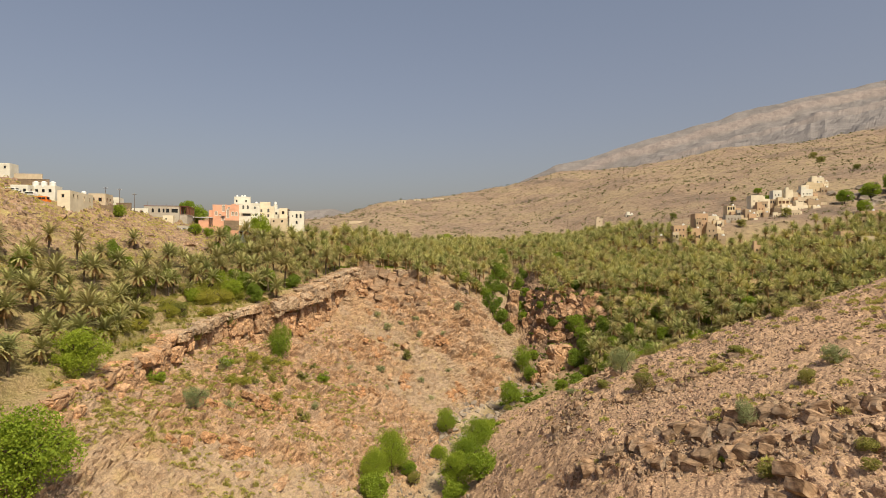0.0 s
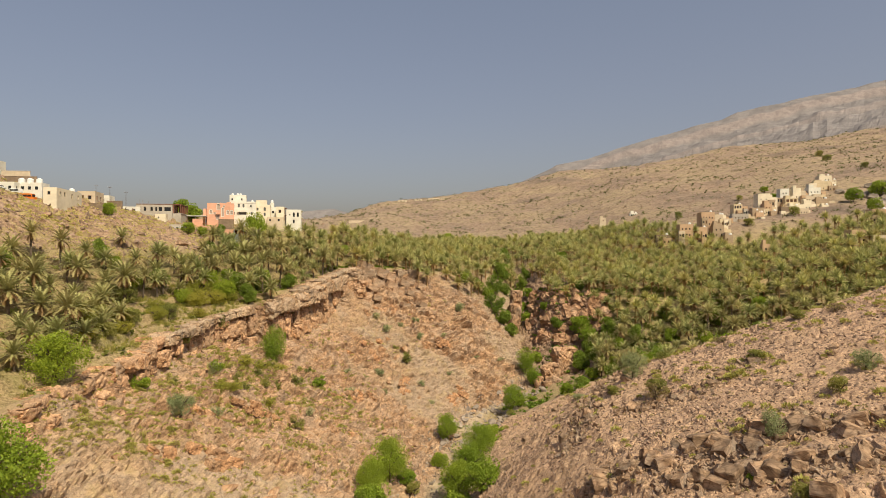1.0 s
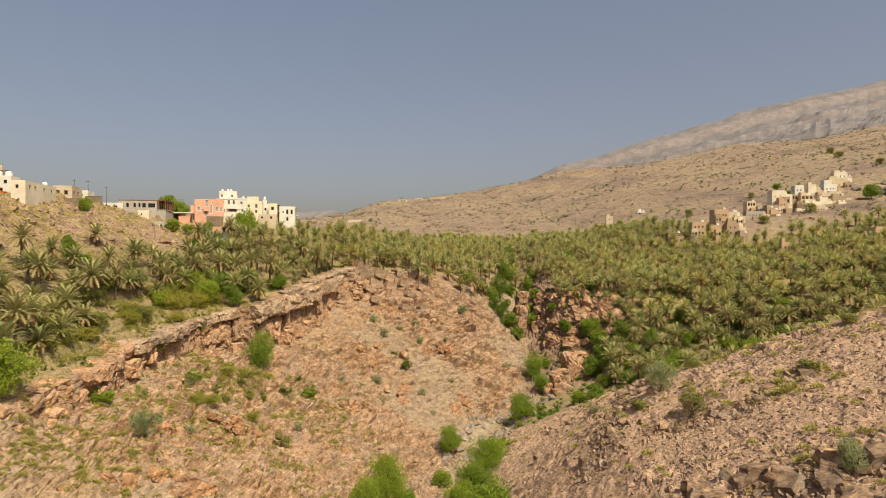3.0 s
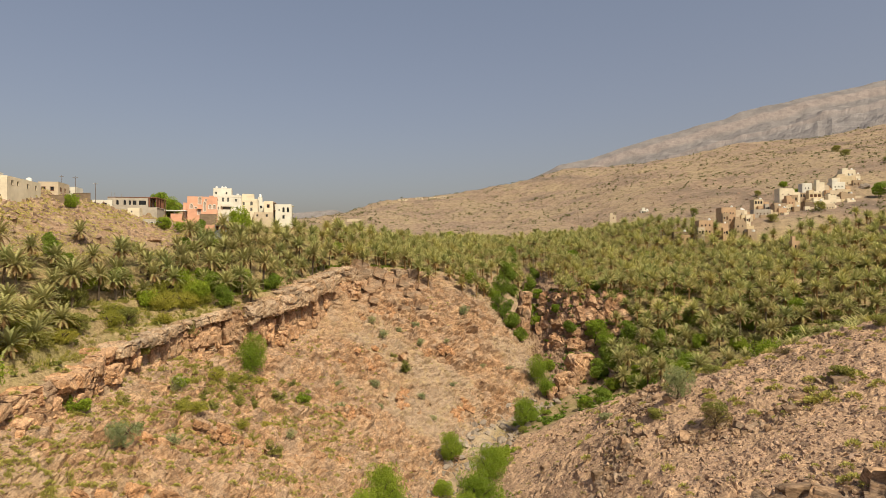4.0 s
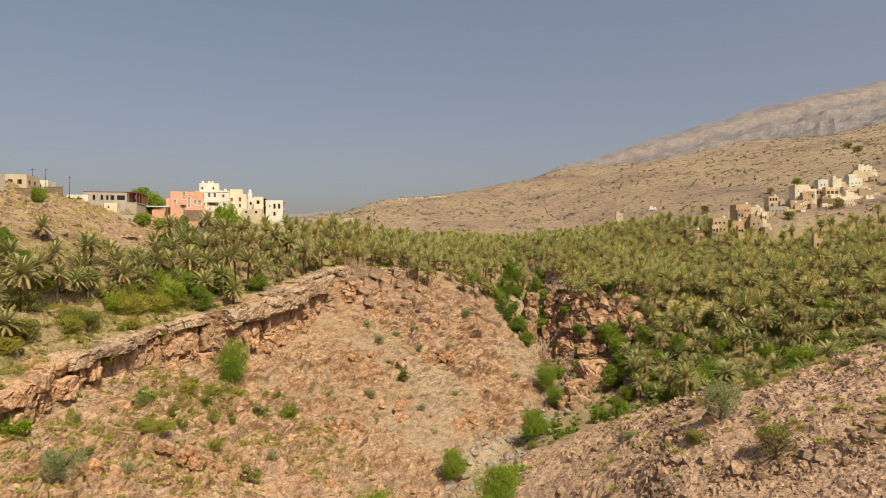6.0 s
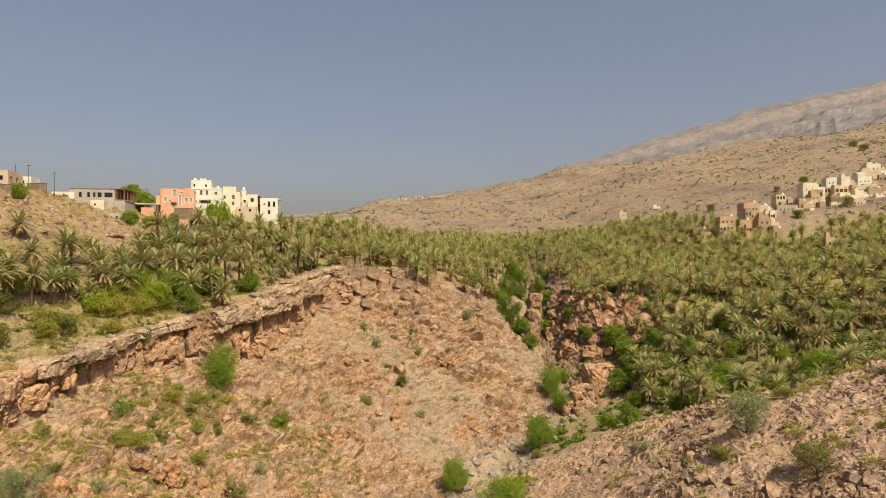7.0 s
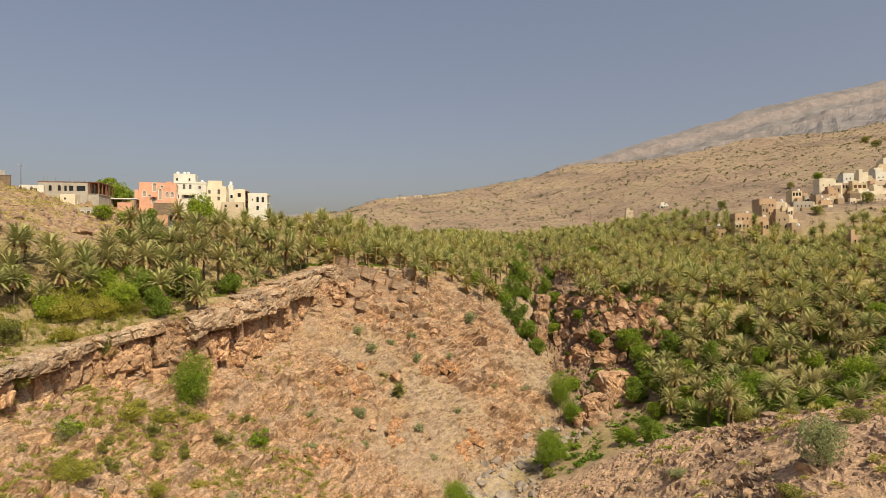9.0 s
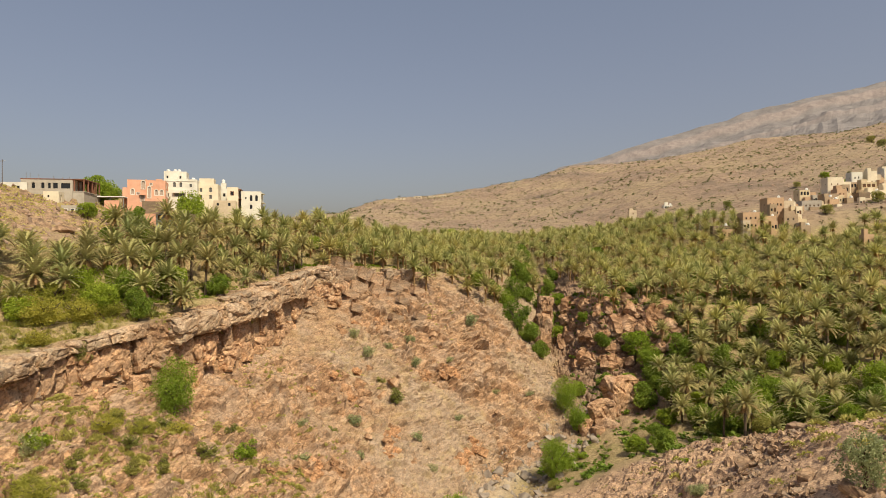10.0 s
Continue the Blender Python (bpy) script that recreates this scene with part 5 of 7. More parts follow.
def slab(length, depth, height, seed, cuts=9, grid=9, rough=1.0, chunk=0.0):
    """A jointed block, its back foot at the origin: x along the rim, y outwards, z up.
    Its edges are broken off along planes; chunk is the size of the angular pieces its skin is split into."""
    rng = random.Random(seed)
    bm = bmesh.new()
    bmesh.ops.create_cube(bm, size=1)
    bmesh.ops.subdivide_edges(bm, edges=bm.edges, cuts=grid, use_grid_fill=True)
    size = np.array((length, depth, height))
    half = size / 2
    co = np.array([v.co[:] for v in bm.verts])
    skin = co / np.maximum(np.abs(co).max(1, keepdims=True), 1e-6)
    skin = np.where(np.abs(skin) > 0.98, np.sign(skin), 0)
    skin /= np.maximum(np.linalg.norm(skin, axis=1, keepdims=True), 1)
    co = co * size
    for _ in range(cuts):                              # planes across edges and corners
        n = np.array((rng.choice((-1, 0, 1)) / length, rng.choice((0, 1, 1)) / depth * 1.3, rng.choice((-1, 0, 1)) / height)) * min(size)
        n = n + np.array((rng.gauss(0, 0.22), rng.gauss(0, 0.15), rng.gauss(0, 0.22)))
        if np.linalg.norm(n) < 0.3:
            continue
        n /= np.linalg.norm(n)
        far = (np.abs(n) * half).sum() * rng.uniform(0.76, 0.96)
        co -= np.outer(np.maximum(co @ n - far, 0), n)
    if chunk:
        p = co + np.array((seed * 3.1, seed * 1.7, 0))
        p = p @ np.array(((0.94, 0.0, -0.34), (0.0, 1.0, 0.0), (0.34, 0.0, 0.94)))
        v1, e1, t1 = blocks(p / (chunk * np.array((1.5, 1.2, 0.9))), seed % 97)
        v2, e2, t2 = blocks(p / (chunk * np.array((0.6, 0.5, 0.4))), seed % 89 + 9)
        push = chunk * ((v1 - 0.6) * 0.26 + 0.16 * t1 - 0.16 * (1 - smooth(0.0, 0.10, e1)) + 0.05 * (v2 - 0.5) + 0.06 * t2)
        co += skin * push[:, None]
    off = Vector((seed * 3.1, seed * 1.7, 0))
    for v, c in zip(bm.verts, co):
        c = Vector(c)
        v.co = c + rough * (0.08 * noise.noise_vector(c * 1.3 + off) + 0.22 * noise.noise_vector(c * 0.35 + off)) + Vector(half)
    return bm


def block_rock(seed):
    """A jointed, weathered boulder about one metre across: a box with its edges broken off along planes."""
    rng = random.Random(seed)
    bm = slab(rng.uniform(0.9, 1.25), rng.uniform(0.8, 1.1), rng.uniform(0.7, 1.0), seed, 18, 6, 0.16)
    centre = sum((v.co for v in bm.verts), Vector()) / len(bm.verts)
    for v in bm.verts:
        v.co -= centre
        v.co += 0.05 * noise.noise_vector(v.co * 2.5 + Vector((seed, 0, 0)))
    bmesh.ops.triangulate(bm, faces=bm.faces)
    return bm


boulders = [block_rock(400 + s) for s in range(9)]
boulder_meshes = []
for bm in boulders:
    me = bpy.data.meshes.new("boulder")
    bm.to_mesh(me)
    bm.free()
    boulder_meshes.append(me)


worn_meshes = []
for s in range(6):
    bm = angular_rock(430 + s, 2, 13, (1, 1, 1), 0.24, 0.44)
    me = bpy.data.meshes.new("boulder")
    bm.to_mesh(me)
    bm.free()
    worn_meshes.append(me)


def boulder(x, y, s, mat, label, group, rng, squash=0.8):
    me = rng.choice(boulder_meshes if mat is BOULDER else worn_meshes)
    data = boulder_sets.setdefault((me.name, mat.name), me.copy())
    if not data.materials:
        data.materials.append(mat)
    p, n = ground_at(x, y)
    ob = new("boulder", data)
    ob.matrix_basis = Matrix.LocRotScale(p + Vector((0, 0, 0.12 * s)), Euler((rng.uniform(-0.5, 0.5), rng.uniform(-0.5, 0.5), rng.uniform(0, 6.28))), Vector((s * rng.uniform(0.9, 1.35), s, s * squash)))
    return tagged(ob, label, "boulder", group)


boulder_sets = {}
rng = random.Random(77)
BANDS = [((34, 140), (60, 150), 5.0, 6), ((40, 160), (70, 172), 6.0, 6), ((28, 118), (37, 138), 3.0, 6), ((18, 150), (30, 172), 4.0, 5), ((44, 113), (54, 117), 2.4, 13), ((33, 119), (40, 114), 2.0, 8), ((36, 92), (47, 88), 2.0, 34), ((46, 87), (60, 76), 2.2, 44), ((40, 88), (38, 82), 2.0, 14),
         ((22, 102), (30, 92), 2.6, 14), ((30, 88), (40, 80), 2.4, 24), ((40, 80), (52, 70), 2.6, 18), ((24, 74), (42, 68), 4.0, 6), ((30, 98), (36, 94), 1.6, 8), ((60, 106), (80, 112), 4.0, 5), ((24, 120), (34, 142), 3.0, 8), ((38, 158), (52, 164), 3.0, 14), ((46, 170), (62, 176), 3.0, 9)]
for a, b, spread_by, count in BANDS:
    for _ in range(count):
        f = rng.random()
        x, y = a[0] + (b[0] - a[0]) * f + rng.gauss(0, spread_by * 0.5), a[1] + (b[1] - a[1]) * f + rng.gauss(0, spread_by * 0.5)
        boulder(x, y, (0.9 + 1.9 * rng.random() ** 2) * (1.0 if y < 110 else 0.75), BOULDER, "dark brown angular boulder on the scree slope", "boulders on the scree slope", rng)
for _ in range(84):
    y = rng.uniform(184, 234)
    x = rng.uniform(line_x(TOE, y) - 1, line_x(BED, y) + 7)
    boulder(x, y, 1.0 + 2.4 * rng.random() ** 1.5, GREY_ROCK, "grey rounded boulder in the dry stream bed", "boulders in the stream bed", rng)


def rock_mesh(name, bm, mat):
    me = bpy.data.meshes.new(name)
    bm.to_mesh(me)
    bm.free()
    me.materials.append(mat)
    return me


def pinnacle(x, y, z, w, d, h, turn, tip, seed):
    """A weathered upright block, its middle at x, y, z."""
    bm = slab(w, d, h, 900 + seed, 14, 20, 1.6, 4.0)
    bmesh.ops.translate(bm, verts=bm.verts, vec=(-w / 2, -d / 2, -h / 2))
    bmesh.ops.rotate(bm, verts=bm.verts, matrix=Matrix.Rotation(math.pi, 3, "Z"))
    ob = new("rock_pinnacle", rock_mesh("rock_pinnacle", bm, RED_ROCK))
    ob.matrix_basis = pose(x, y, z, 0, tip, turn)
    return tagged(ob, "tall reddish rock pinnacle standing in the gorge", "rock", "pinnacles by the stream")


pinnacle(46.0, 241, 15.0, 8.6, 7, 15.0, 12, -6, 1)
pinnacle(40.3, 237, 10.5, 6.0, 6, 14.5, -15, -12, 2)
pinnacle(34.6, 235, 9.5, 3.2, 3.5, 7.5, 8, 3, 3)
pinnacle(37.6, 233, 8.5, 3.4, 3.5, 7.0, 30, -5, 4)
pinnacle(31.0, 279, 32.0, 4.6, 5.0, 19.0, 10, 5, 5)

# ---- the broken brown crag over the ravine ----
crag_rocks = [rock_mesh("rock_outcrop", roughened(angular_rock(720 + s, 4, 20, (1.3, 1.0, 1.1), 0.24, 0.46), 0.3, 0.14, s), CRAG_ROCK) for s in range(6)]
rng = random.Random(47)
for _ in range(130):
    x, z = rng.uniform(35, 66), rng.uniform(22, 44)
    p, n, _, _ = ground_tree.ray_cast(Vector((x * 0.75, 185, z + 12)), Vector((x * 0.25, 75, -12)).normalized())
    if not p or not 252 < p.y < 300:
        continue
    s = 2.0 + 3.4 * rng.random() ** 1.6
    ob = new("rock_outcrop", rng.choice(crag_rocks))
    ob.matrix_basis = Matrix.LocRotScale(p, Euler((rng.uniform(-0.3, 0.3), rng.uniform(-0.3, 0.3), rng.uniform(0, 6.28))), Vector((s, s, s * rng.uniform(0.8, 1.2))))
    tagged(ob, "reddish-brown broken rock of the crag over the ravine", "rock", "rocks of the ravine crag")


# ---- the cap rock: courses of jointed blocks along the rim ----
def ledge(label, y0, y1, thick, out, seed, gap=0.1, drop=0.0, run=(3.5, 7.5), mat=LEDGE_ROCK, vary=0.5, lean=0.0):
    """A course of blocks that follows the rim from y0 to y1."""
    rng = random.Random(seed)
    xs, ys, zs = [r[1] for r in RIM], [r[0] for r in RIM], [r[2] for r in RIM]

    def rim(y):
        return Vector((float(glide(np.array([y]), ys, xs)[0]), y, float(glide(np.array([y]), ys, zs)[0])))
    root = tagged(new("rock_ledge"), label, "rock ledge", "rock ledges on the rim")
    root.matrix_basis = Matrix.Translation(rim(y0))
    y = y0
    k = 0
    while y < y1:
        a = rim(y)
        step = rng.uniform(*run)
        along = (rim(y + 0.6 * step) - a).normalized()
        if rng.random() > gap:
            outward = Vector((along.y, -along.x, 0)).normalized()
            up = outward.cross(along)
            up = up if up.z > 0 else -up
            h, o = thick * rng.uniform(0.85, 1.15), out + rng.uniform(-vary, vary)
            base = a - outward * 3.6 + up * (0.45 - drop - h + rng.uniform(-0.2, 0.2))
            m = Matrix((along.to_4d(), outward.to_4d(), up.to_4d(), (0, 0, 0, 1))).transposed()
            for r in range(3):
                m[3][r] = 0
                m[r][3] = base[r]
            m[3][3] = 1
            m = m @ Matrix.Rotation(rng.uniform(-0.06, 0.06), 4, "Z") @ Matrix.Rotation(lean + rng.uniform(-0.05, 0.05), 4, "Y")
            block = part("rock_block", rock_mesh("rock_block", slab(step * 1.06, 3.6 + o, h, seed * 50 + k, 8, 16, 1.0, 2.1), mat), None, root)
            block.matrix_basis = root.matrix_basis.inverted() @ m
        k += 1
        y += max(1.2, step * along.y)
    return root


ledge("thick grey-tan cap rock ledge of jointed blocks", 191, 232, 4.9, 3.9, 3, 0.0, 0.0, (4.5, 9.0), vary=0.4)
ledge("broken grey-tan cap rock near the headland", 231, 252, 3.8, 3.6, 21, 0.05, 0.2, (3.0, 6.0), vary=0.7)
ledge("broken grey-tan rock blocks crowning the headland", 249, 270, 3.6, 2.6, 23, 0.1, 0.0, (2.2, 4.6), vary=1.2)
ledge("tilted tan rock blocks below the headland crown", 249, 272, 4.2, 4.6, 24, 0.2, 3.4, (2.2, 4.6), CLIFF_ROCK, 1.4, 0.25)
ledge("fallen tan rock blocks on the headland slope", 246, 270, 3.0, 8.0, 25, 0.45, 6.4, (2.0, 4.0), CLIFF_ROCK, 1.6, 0.35)
ledge("thin weathered top course on the cap ledge", 208, 252, 1.3, 2.2, 13, 0.2, -0.9, (3.5, 8.0), vary=0.5)
ledge("orange-brown upright rock under the cap ledge", 190, 236, 5.6, 2.1, 4, 0.05, 4.7, (1.8, 4.2), ORANGE_ROCK, 1.3, 0.12)
ledge("orange-brown broken rock under the headland cap", 232, 256, 4.6, 2.6, 15, 0.1, 3.6, (1.6, 3.6), ORANGE_ROCK, 1.1, 0.1)
ledge("broken brown rock course at the foot of the cliff band", 192, 232, 4.4, 3.2, 9, 0.25, 9.6, (2.0, 4.6), ORANGE_ROCK, 0.8, 0.2)
ledge("pale grey-tan cap course on the shorter cliff", 159, 184, 2.0, 3.2, 5, 0.0, 0.0, (3.0, 7.0), vary=0.4)
ledge("tall upright orange-brown rock of the shorter cliff", 160, 185, 6.6, 2.9, 6, 0.04, 1.9, (1.8, 4.2), ORANGE_ROCK, 0.9, 0.06)
ledge("broken rock at the foot of the shorter cliff", 158, 184, 4.2, 3.8, 16, 0.3, 7.8, (1.8, 4.0), ORANGE_ROCK, 0.8, 0.2)
ledge("overhanging grey-tan slab with a dark hollow under it", 146, 159, 2.3, 3.4, 17, 0.0, 0.3, (5.0, 7.5), vary=0.5)
ledge("orange-brown rock pillars under the overhanging slab", 145, 159, 3.8, 2.4, 18, 0.3, 2.5, (1.6, 3.0), ORANGE_ROCK, 1.0)
ledge("broken tan rock blocks at the gorge edge", 92, 146, 2.6, 2.4, 7, 0.2, 0.2, (2.0, 5.0), ORANGE_ROCK, 0.9)
ledge("broken rock course below the weathered edge", 96, 146, 3.6, 2.8, 8, 0.25, 2.8, (1.8, 4.2), ORANGE_ROCK, 1.0, 0.15)


# ---- jointed rock courses lower on the face ----
def face_course(y0, y1, f0, f1, size, seed, label):
    """A broken rib of blocks that crosses the face, from f0 to f1 of the way down from the ledge foot to the toe."""
    rng = random.Random(seed)

    def at(y):
        f = f0 + (f1 - f0) * (y - y0) / (y1 - y0)
        lo, hi = line_x(LEDGE_FOOT, y), line_x(TOE, y)
        return ground_at(lo + (hi - lo) * f, y)[0]
    root = tagged(new("rock_ledge"), label, "rock ledge", "rock courses on the cliff face")
    root.matrix_basis = Matrix.Translation(at(y0))
    y, k = y0, 0
    while y < y1:
        for row in range(rng.choice((1, 2, 2))):
            a = at(y) + Vector((1.0, -1.2, -1.4)) * row * size
            turn = Euler((rng.uniform(-0.15, 0.15), 0.55 + rng.uniform(-0.15, 0.15), 0.75 + rng.uniform(-0.2, 0.2)))
            length, deep, h = rng.uniform(1.2, 3.2) * size, rng.uniform(1.8, 2.6), rng.uniform(1.0, 2.2) * size
            block = part("rock_block", rock_mesh("rock_block", slab(length, deep, h, seed * 60 + k, 8, 6, 0.8, 0.7), rng.choice((CLIFF_ROCK, ORANGE_ROCK, ORANGE_ROCK))), None, root)
            block.matrix_basis = root.matrix_basis.inverted() @ Matrix.Translation(a) @ turn.to_matrix().to_4x4() @ Matrix.Translation((-length / 2, -deep * 0.5, -h * 0.55))
            k += 1
        y += rng.uniform(1.0, 2.4) * size
    return root


for i, (y0, y1, f0, f1, size) in enumerate(((216, 224, 0.24, 0.36, 1.25), (222, 230, 0.26, 0.34, 1.0), (205, 214, 0.66, 0.60, 1.3), (214, 222, 0.88, 0.84, 1.3), (233, 240, 0.5, 0.62, 0.9), (240, 250, 0.12, 0.28, 1.1),
                                           (182, 192, 0.5, 0.6, 1.0), (128, 140, 0.2, 0.42, 1.2), (112, 124, 0.24, 0.5, 1.2), (140, 152, 0.3, 0.5, 1.0), (156, 166, 0.6, 0.72, 1.1))):
    face_course(y0, y1, f0, f1, size, 30 + i, "broken orange-tan rib of jointed rock on the cliff face")


# ---- outcrops that stand out of the cliff face ----
outcrops = [rock_mesh("rock_outcrop", angular_rock(500 + s, 3, 18, (1.5, 1.0, 0.8), 0.22, 0.46), CLIFF_ROCK) for s in range(6)]
rng = random.Random(19)
placed = 0
while placed < 90:
    y = rng.uniform(100, 256)
    lo, hi = line_x(LEDGE_FOOT, y), line_x(TOE, y)
    x = lo + (hi - lo) * rng.uniform(0.08, 0.95)
    p, n = ground_at(x, y)
    s = 1.0 + 2.4 * rng.random() ** 2
    ob = new("rock_outcrop", rng.choice(outcrops))
    ob.matrix_basis = Matrix.LocRotScale(p - n * 0.12 * s, Euler((rng.uniform(-0.2, 0.3), rng.uniform(-0.3, 0.2), rng.uniform(0.4, 1.4))), Vector((s, s, s)))
    tagged(ob, "jutting orange-brown rock on the cliff face", "rock", "outcrops on the cliff face")
    placed += 1

# ---- jointed blocks of the headland crown ----
crown_blocks = []
for s in range(7):
    bm = slab(1.5, 1.1, 0.95, 640 + s, 10, 8, 0.12)
    bmesh.ops.translate(bm, verts=bm.verts, vec=(-0.75, -0.55, -0.48))
    crown_blocks.append(rock_mesh("rock_outcrop", bm, CROWN_ROCK))
rng = random.Random(57)
for row in range(5):
    for step in range(8):
        x, y = -36 + 3.7 * step + 1.5 * row + rng.uniform(-0.9, 0.9), 259.5 - 3.3 * row + 0.35 * step + rng.uniform(-0.8, 0.8)
        if rng.random() < 0.12 + 0.09 * row:
            continue
        p, n = ground_at(x, y)
        size_ = rng.uniform(2.4, 3.9) * (1.0 - 0.08 * row)
        ob = new("rock_outcrop", rng.choice(crown_blocks))
        ob.matrix_basis = Matrix.LocRotScale(p + n * 0.22 * size_, Euler((rng.uniform(-0.15, 0.15), 0.42 + rng.uniform(-0.14, 0.14), 0.5 + rng.uniform(-0.25, 0.25))), Vector((size_, size_, size_ * rng.uniform(0.7, 1.05))))
        tagged(ob, "grey-tan jointed rock block on the headland crown", "rock", "rock blocks of the headland")

# ---- outcrops on the hill below the houses ----
dark_outcrops = [rock_mesh("rock_outcrop", angular_rock(800 + s, 3, 16, (1.5, 1.0, 0.7), 0.22, 0.46), BOULDER) for s in range(4)]
rng = random.Random(29)
for _ in range(70):
    y = rng.uniform(140, 262)
    x = line_x(HILL_FOOT, y) - rng.uniform(-2, 45) * rng.random()
    p, n = ground_at(x, y)
    s = 1.2 + 3.2 * rng.random() ** 2
    ob = new("rock_outcrop", rng.choice(dark_outcrops))
    ob.matrix_basis = Matrix.LocRotScale(p - n * 0.1 * s, Euler((rng.uniform(-0.3, 0.3), rng.uniform(-0.3, 0.3), rng.uniform(0, 6.28))), Vector((s, s, s)))
    tagged(ob, "dark brown rock outcrop on the hill slope", "rock", "outcrops on the hill")

for x, y in ((-163, 212), (-158, 214), (-154, 211), (-149, 213), (-146, 208), (-160, 206), (-152, 205), (-142, 212), (-138, 207), (-168, 209), (-135, 212), (-156, 217), (-150, 218)):
    p, n = ground_at(x, y)
    s = rng.uniform(2.4, 3.8)
    ob = new("rock_outcrop", rng.choice(dark_outcrops))
    ob.matrix_basis = Matrix.LocRotScale(p, Euler((rng.uniform(-0.3, 0.3), rng.uniform(-0.3, 0.3), rng.uniform(0, 6.28))), Vector((s, s, s)))
    tagged(ob, "dark brown rock outcrop below the hilltop house", "rock", "outcrops on the hill")

# ---- crags beside the old village ----
rng = random.Random(23)
crags = [rock_mesh("rock_outcrop", roughened(angular_rock(700 + s, 3, 16, (1.5, 1.0, 0.8)), 0.28, 0.2, s), GREY_ROCK) for s in range(3)]
for _ in range(34):
    x, y = rng.uniform(258, 330), rng.uniform(375, 425)
    p, n = ground_at(x, y)
    s = 3.0 + 5.0 * rng.random() ** 1.5
    ob = new("rock_outcrop", rng.choice(crags))
    ob.matrix_basis = Matrix.LocRotScale(p, Euler((rng.uniform(-0.3, 0.3), rng.uniform(-0.3, 0.3), rng.uniform(0, 6.28))), Vector((s, s, s)))
    tagged(ob, "grey-brown rock outcrop beside the old village", "rock", "outcrops beside the old village")


# ---- the villages ----
def paint(name, colour, wear=0.82):
    low = tuple(c * wear for c in colour)
    return plain_material(name, low, colour, 0.9, 0.9, 0.15)


SALMON = paint("salmon_plaster", (0.74, 0.40, 0.27), 0.9)
WHITE = paint("white_plaster", (0.74, 0.71, 0.62), 0.9)
CREAM = paint("cream_plaster", (0.76, 0.67, 0.51), 0.9)
YELLOW = paint("yellow_plaster", (0.68, 0.55, 0.36))
BEIGE = paint("beige_plaster", (0.62, 0.51, 0.37))
CLAY = paint("clay_plaster", (0.56, 0.38, 0.24))
MUD = paint("mud_brick", (0.44, 0.33, 0.22), 0.75)
CONCRETE = paint("bare_concrete", (0.48, 0.43, 0.36), 0.78)
STONE = paint("dry_stone", (0.30, 0.22, 0.15), 0.55)
RED_BROWN = paint("red_brown_trim", (0.24, 0.11, 0.07))
TANK_WHITE = paint("tank_plastic", (0.80, 0.80, 0.78), 0.95)
BLUE_GREY = paint("blue_grey_sheet", (0.42, 0.47, 0.50))
ORANGE = paint("orange_enamel", (0.75, 0.22, 0.03), 0.95)
RUBBER = paint("rubber", (0.03, 0.03, 0.03))
STEEL = paint("dull_steel", (0.30, 0.29, 0.28))
TIMBER = paint("timber", (0.16, 0.11, 0.075), 0.6)
# glass of real windows, and the painted darkness behind open holes
DARK_PANE = paint("glass_and_hole_dark", (0.030, 0.032, 0.036))
DARK_PANE.node_tree.nodes["Principled BSDF"].inputs["Roughness"].default_value = 0.12
BLIND = paint("window_blind", (0.50, 0.40, 0.33), 0.8)
GREY_PANE = paint("grey_glass", (0.16, 0.16, 0.155))
GREY_PANE.node_tree.nodes["Principled BSDF"].inputs["Roughness"].default_value = 0.15
SHUTTER = paint("brown_shutter", (0.15, 0.08, 0.045))


def box(bm, x0, y0, z0, x1, y1, z1):
    r = bmesh.ops.create_cube(bm, size=1)
    for v in r["verts"]:
        v.co = Vector(((x0 + x1) / 2 + v.co.x * (x1 - x0), (y0 + y1) / 2 + v.co.y * (y1 - y0), (z0 + z1) / 2 + v.co.z * (z1 - z0)))
    return bm


def boxed(*dims):
    return box(bmesh.new(), *dims)


def facade(bm, corner, along, inward, w, z0, z1, openings, depth=0.25):
    """A wall face with its openings cut out and their reveals."""
    us = sorted({0.0, w, *[o[0] for o in openings], *[o[0] + o[2] for o in openings]})
    zs = sorted({z0, z1, *[o[1] for o in openings], *[o[1] + o[3] for o in openings]})

    def at(u, z, d=0.0):
        return bm.verts.new(corner + along * u + inward * d + Vector((0, 0, z)))
    for a, b in zip(us, us[1:]):
        for c, d in zip(zs, zs[1:]):
            u, z = (a + b) / 2, (c + d) / 2
            if not any(o[0] < u < o[0] + o[2] and o[1] < z < o[1] + o[3] for o in openings):
                bm.faces.new((at(a, c), at(b, c), at(b, d), at(a, d)))
    for o in openings:
        a, b, c, d = o[0], o[0] + o[2], o[1], o[1] + o[3]
        for (p, q), (r, s) in (((a, c), (b, c)), ((b, c), (b, d)), ((b, d), (a, d)), ((a, d), (a, c))):
            bm.faces.new((at(p, q), at(r, s), at(r, s, depth), at(p, q, depth)))


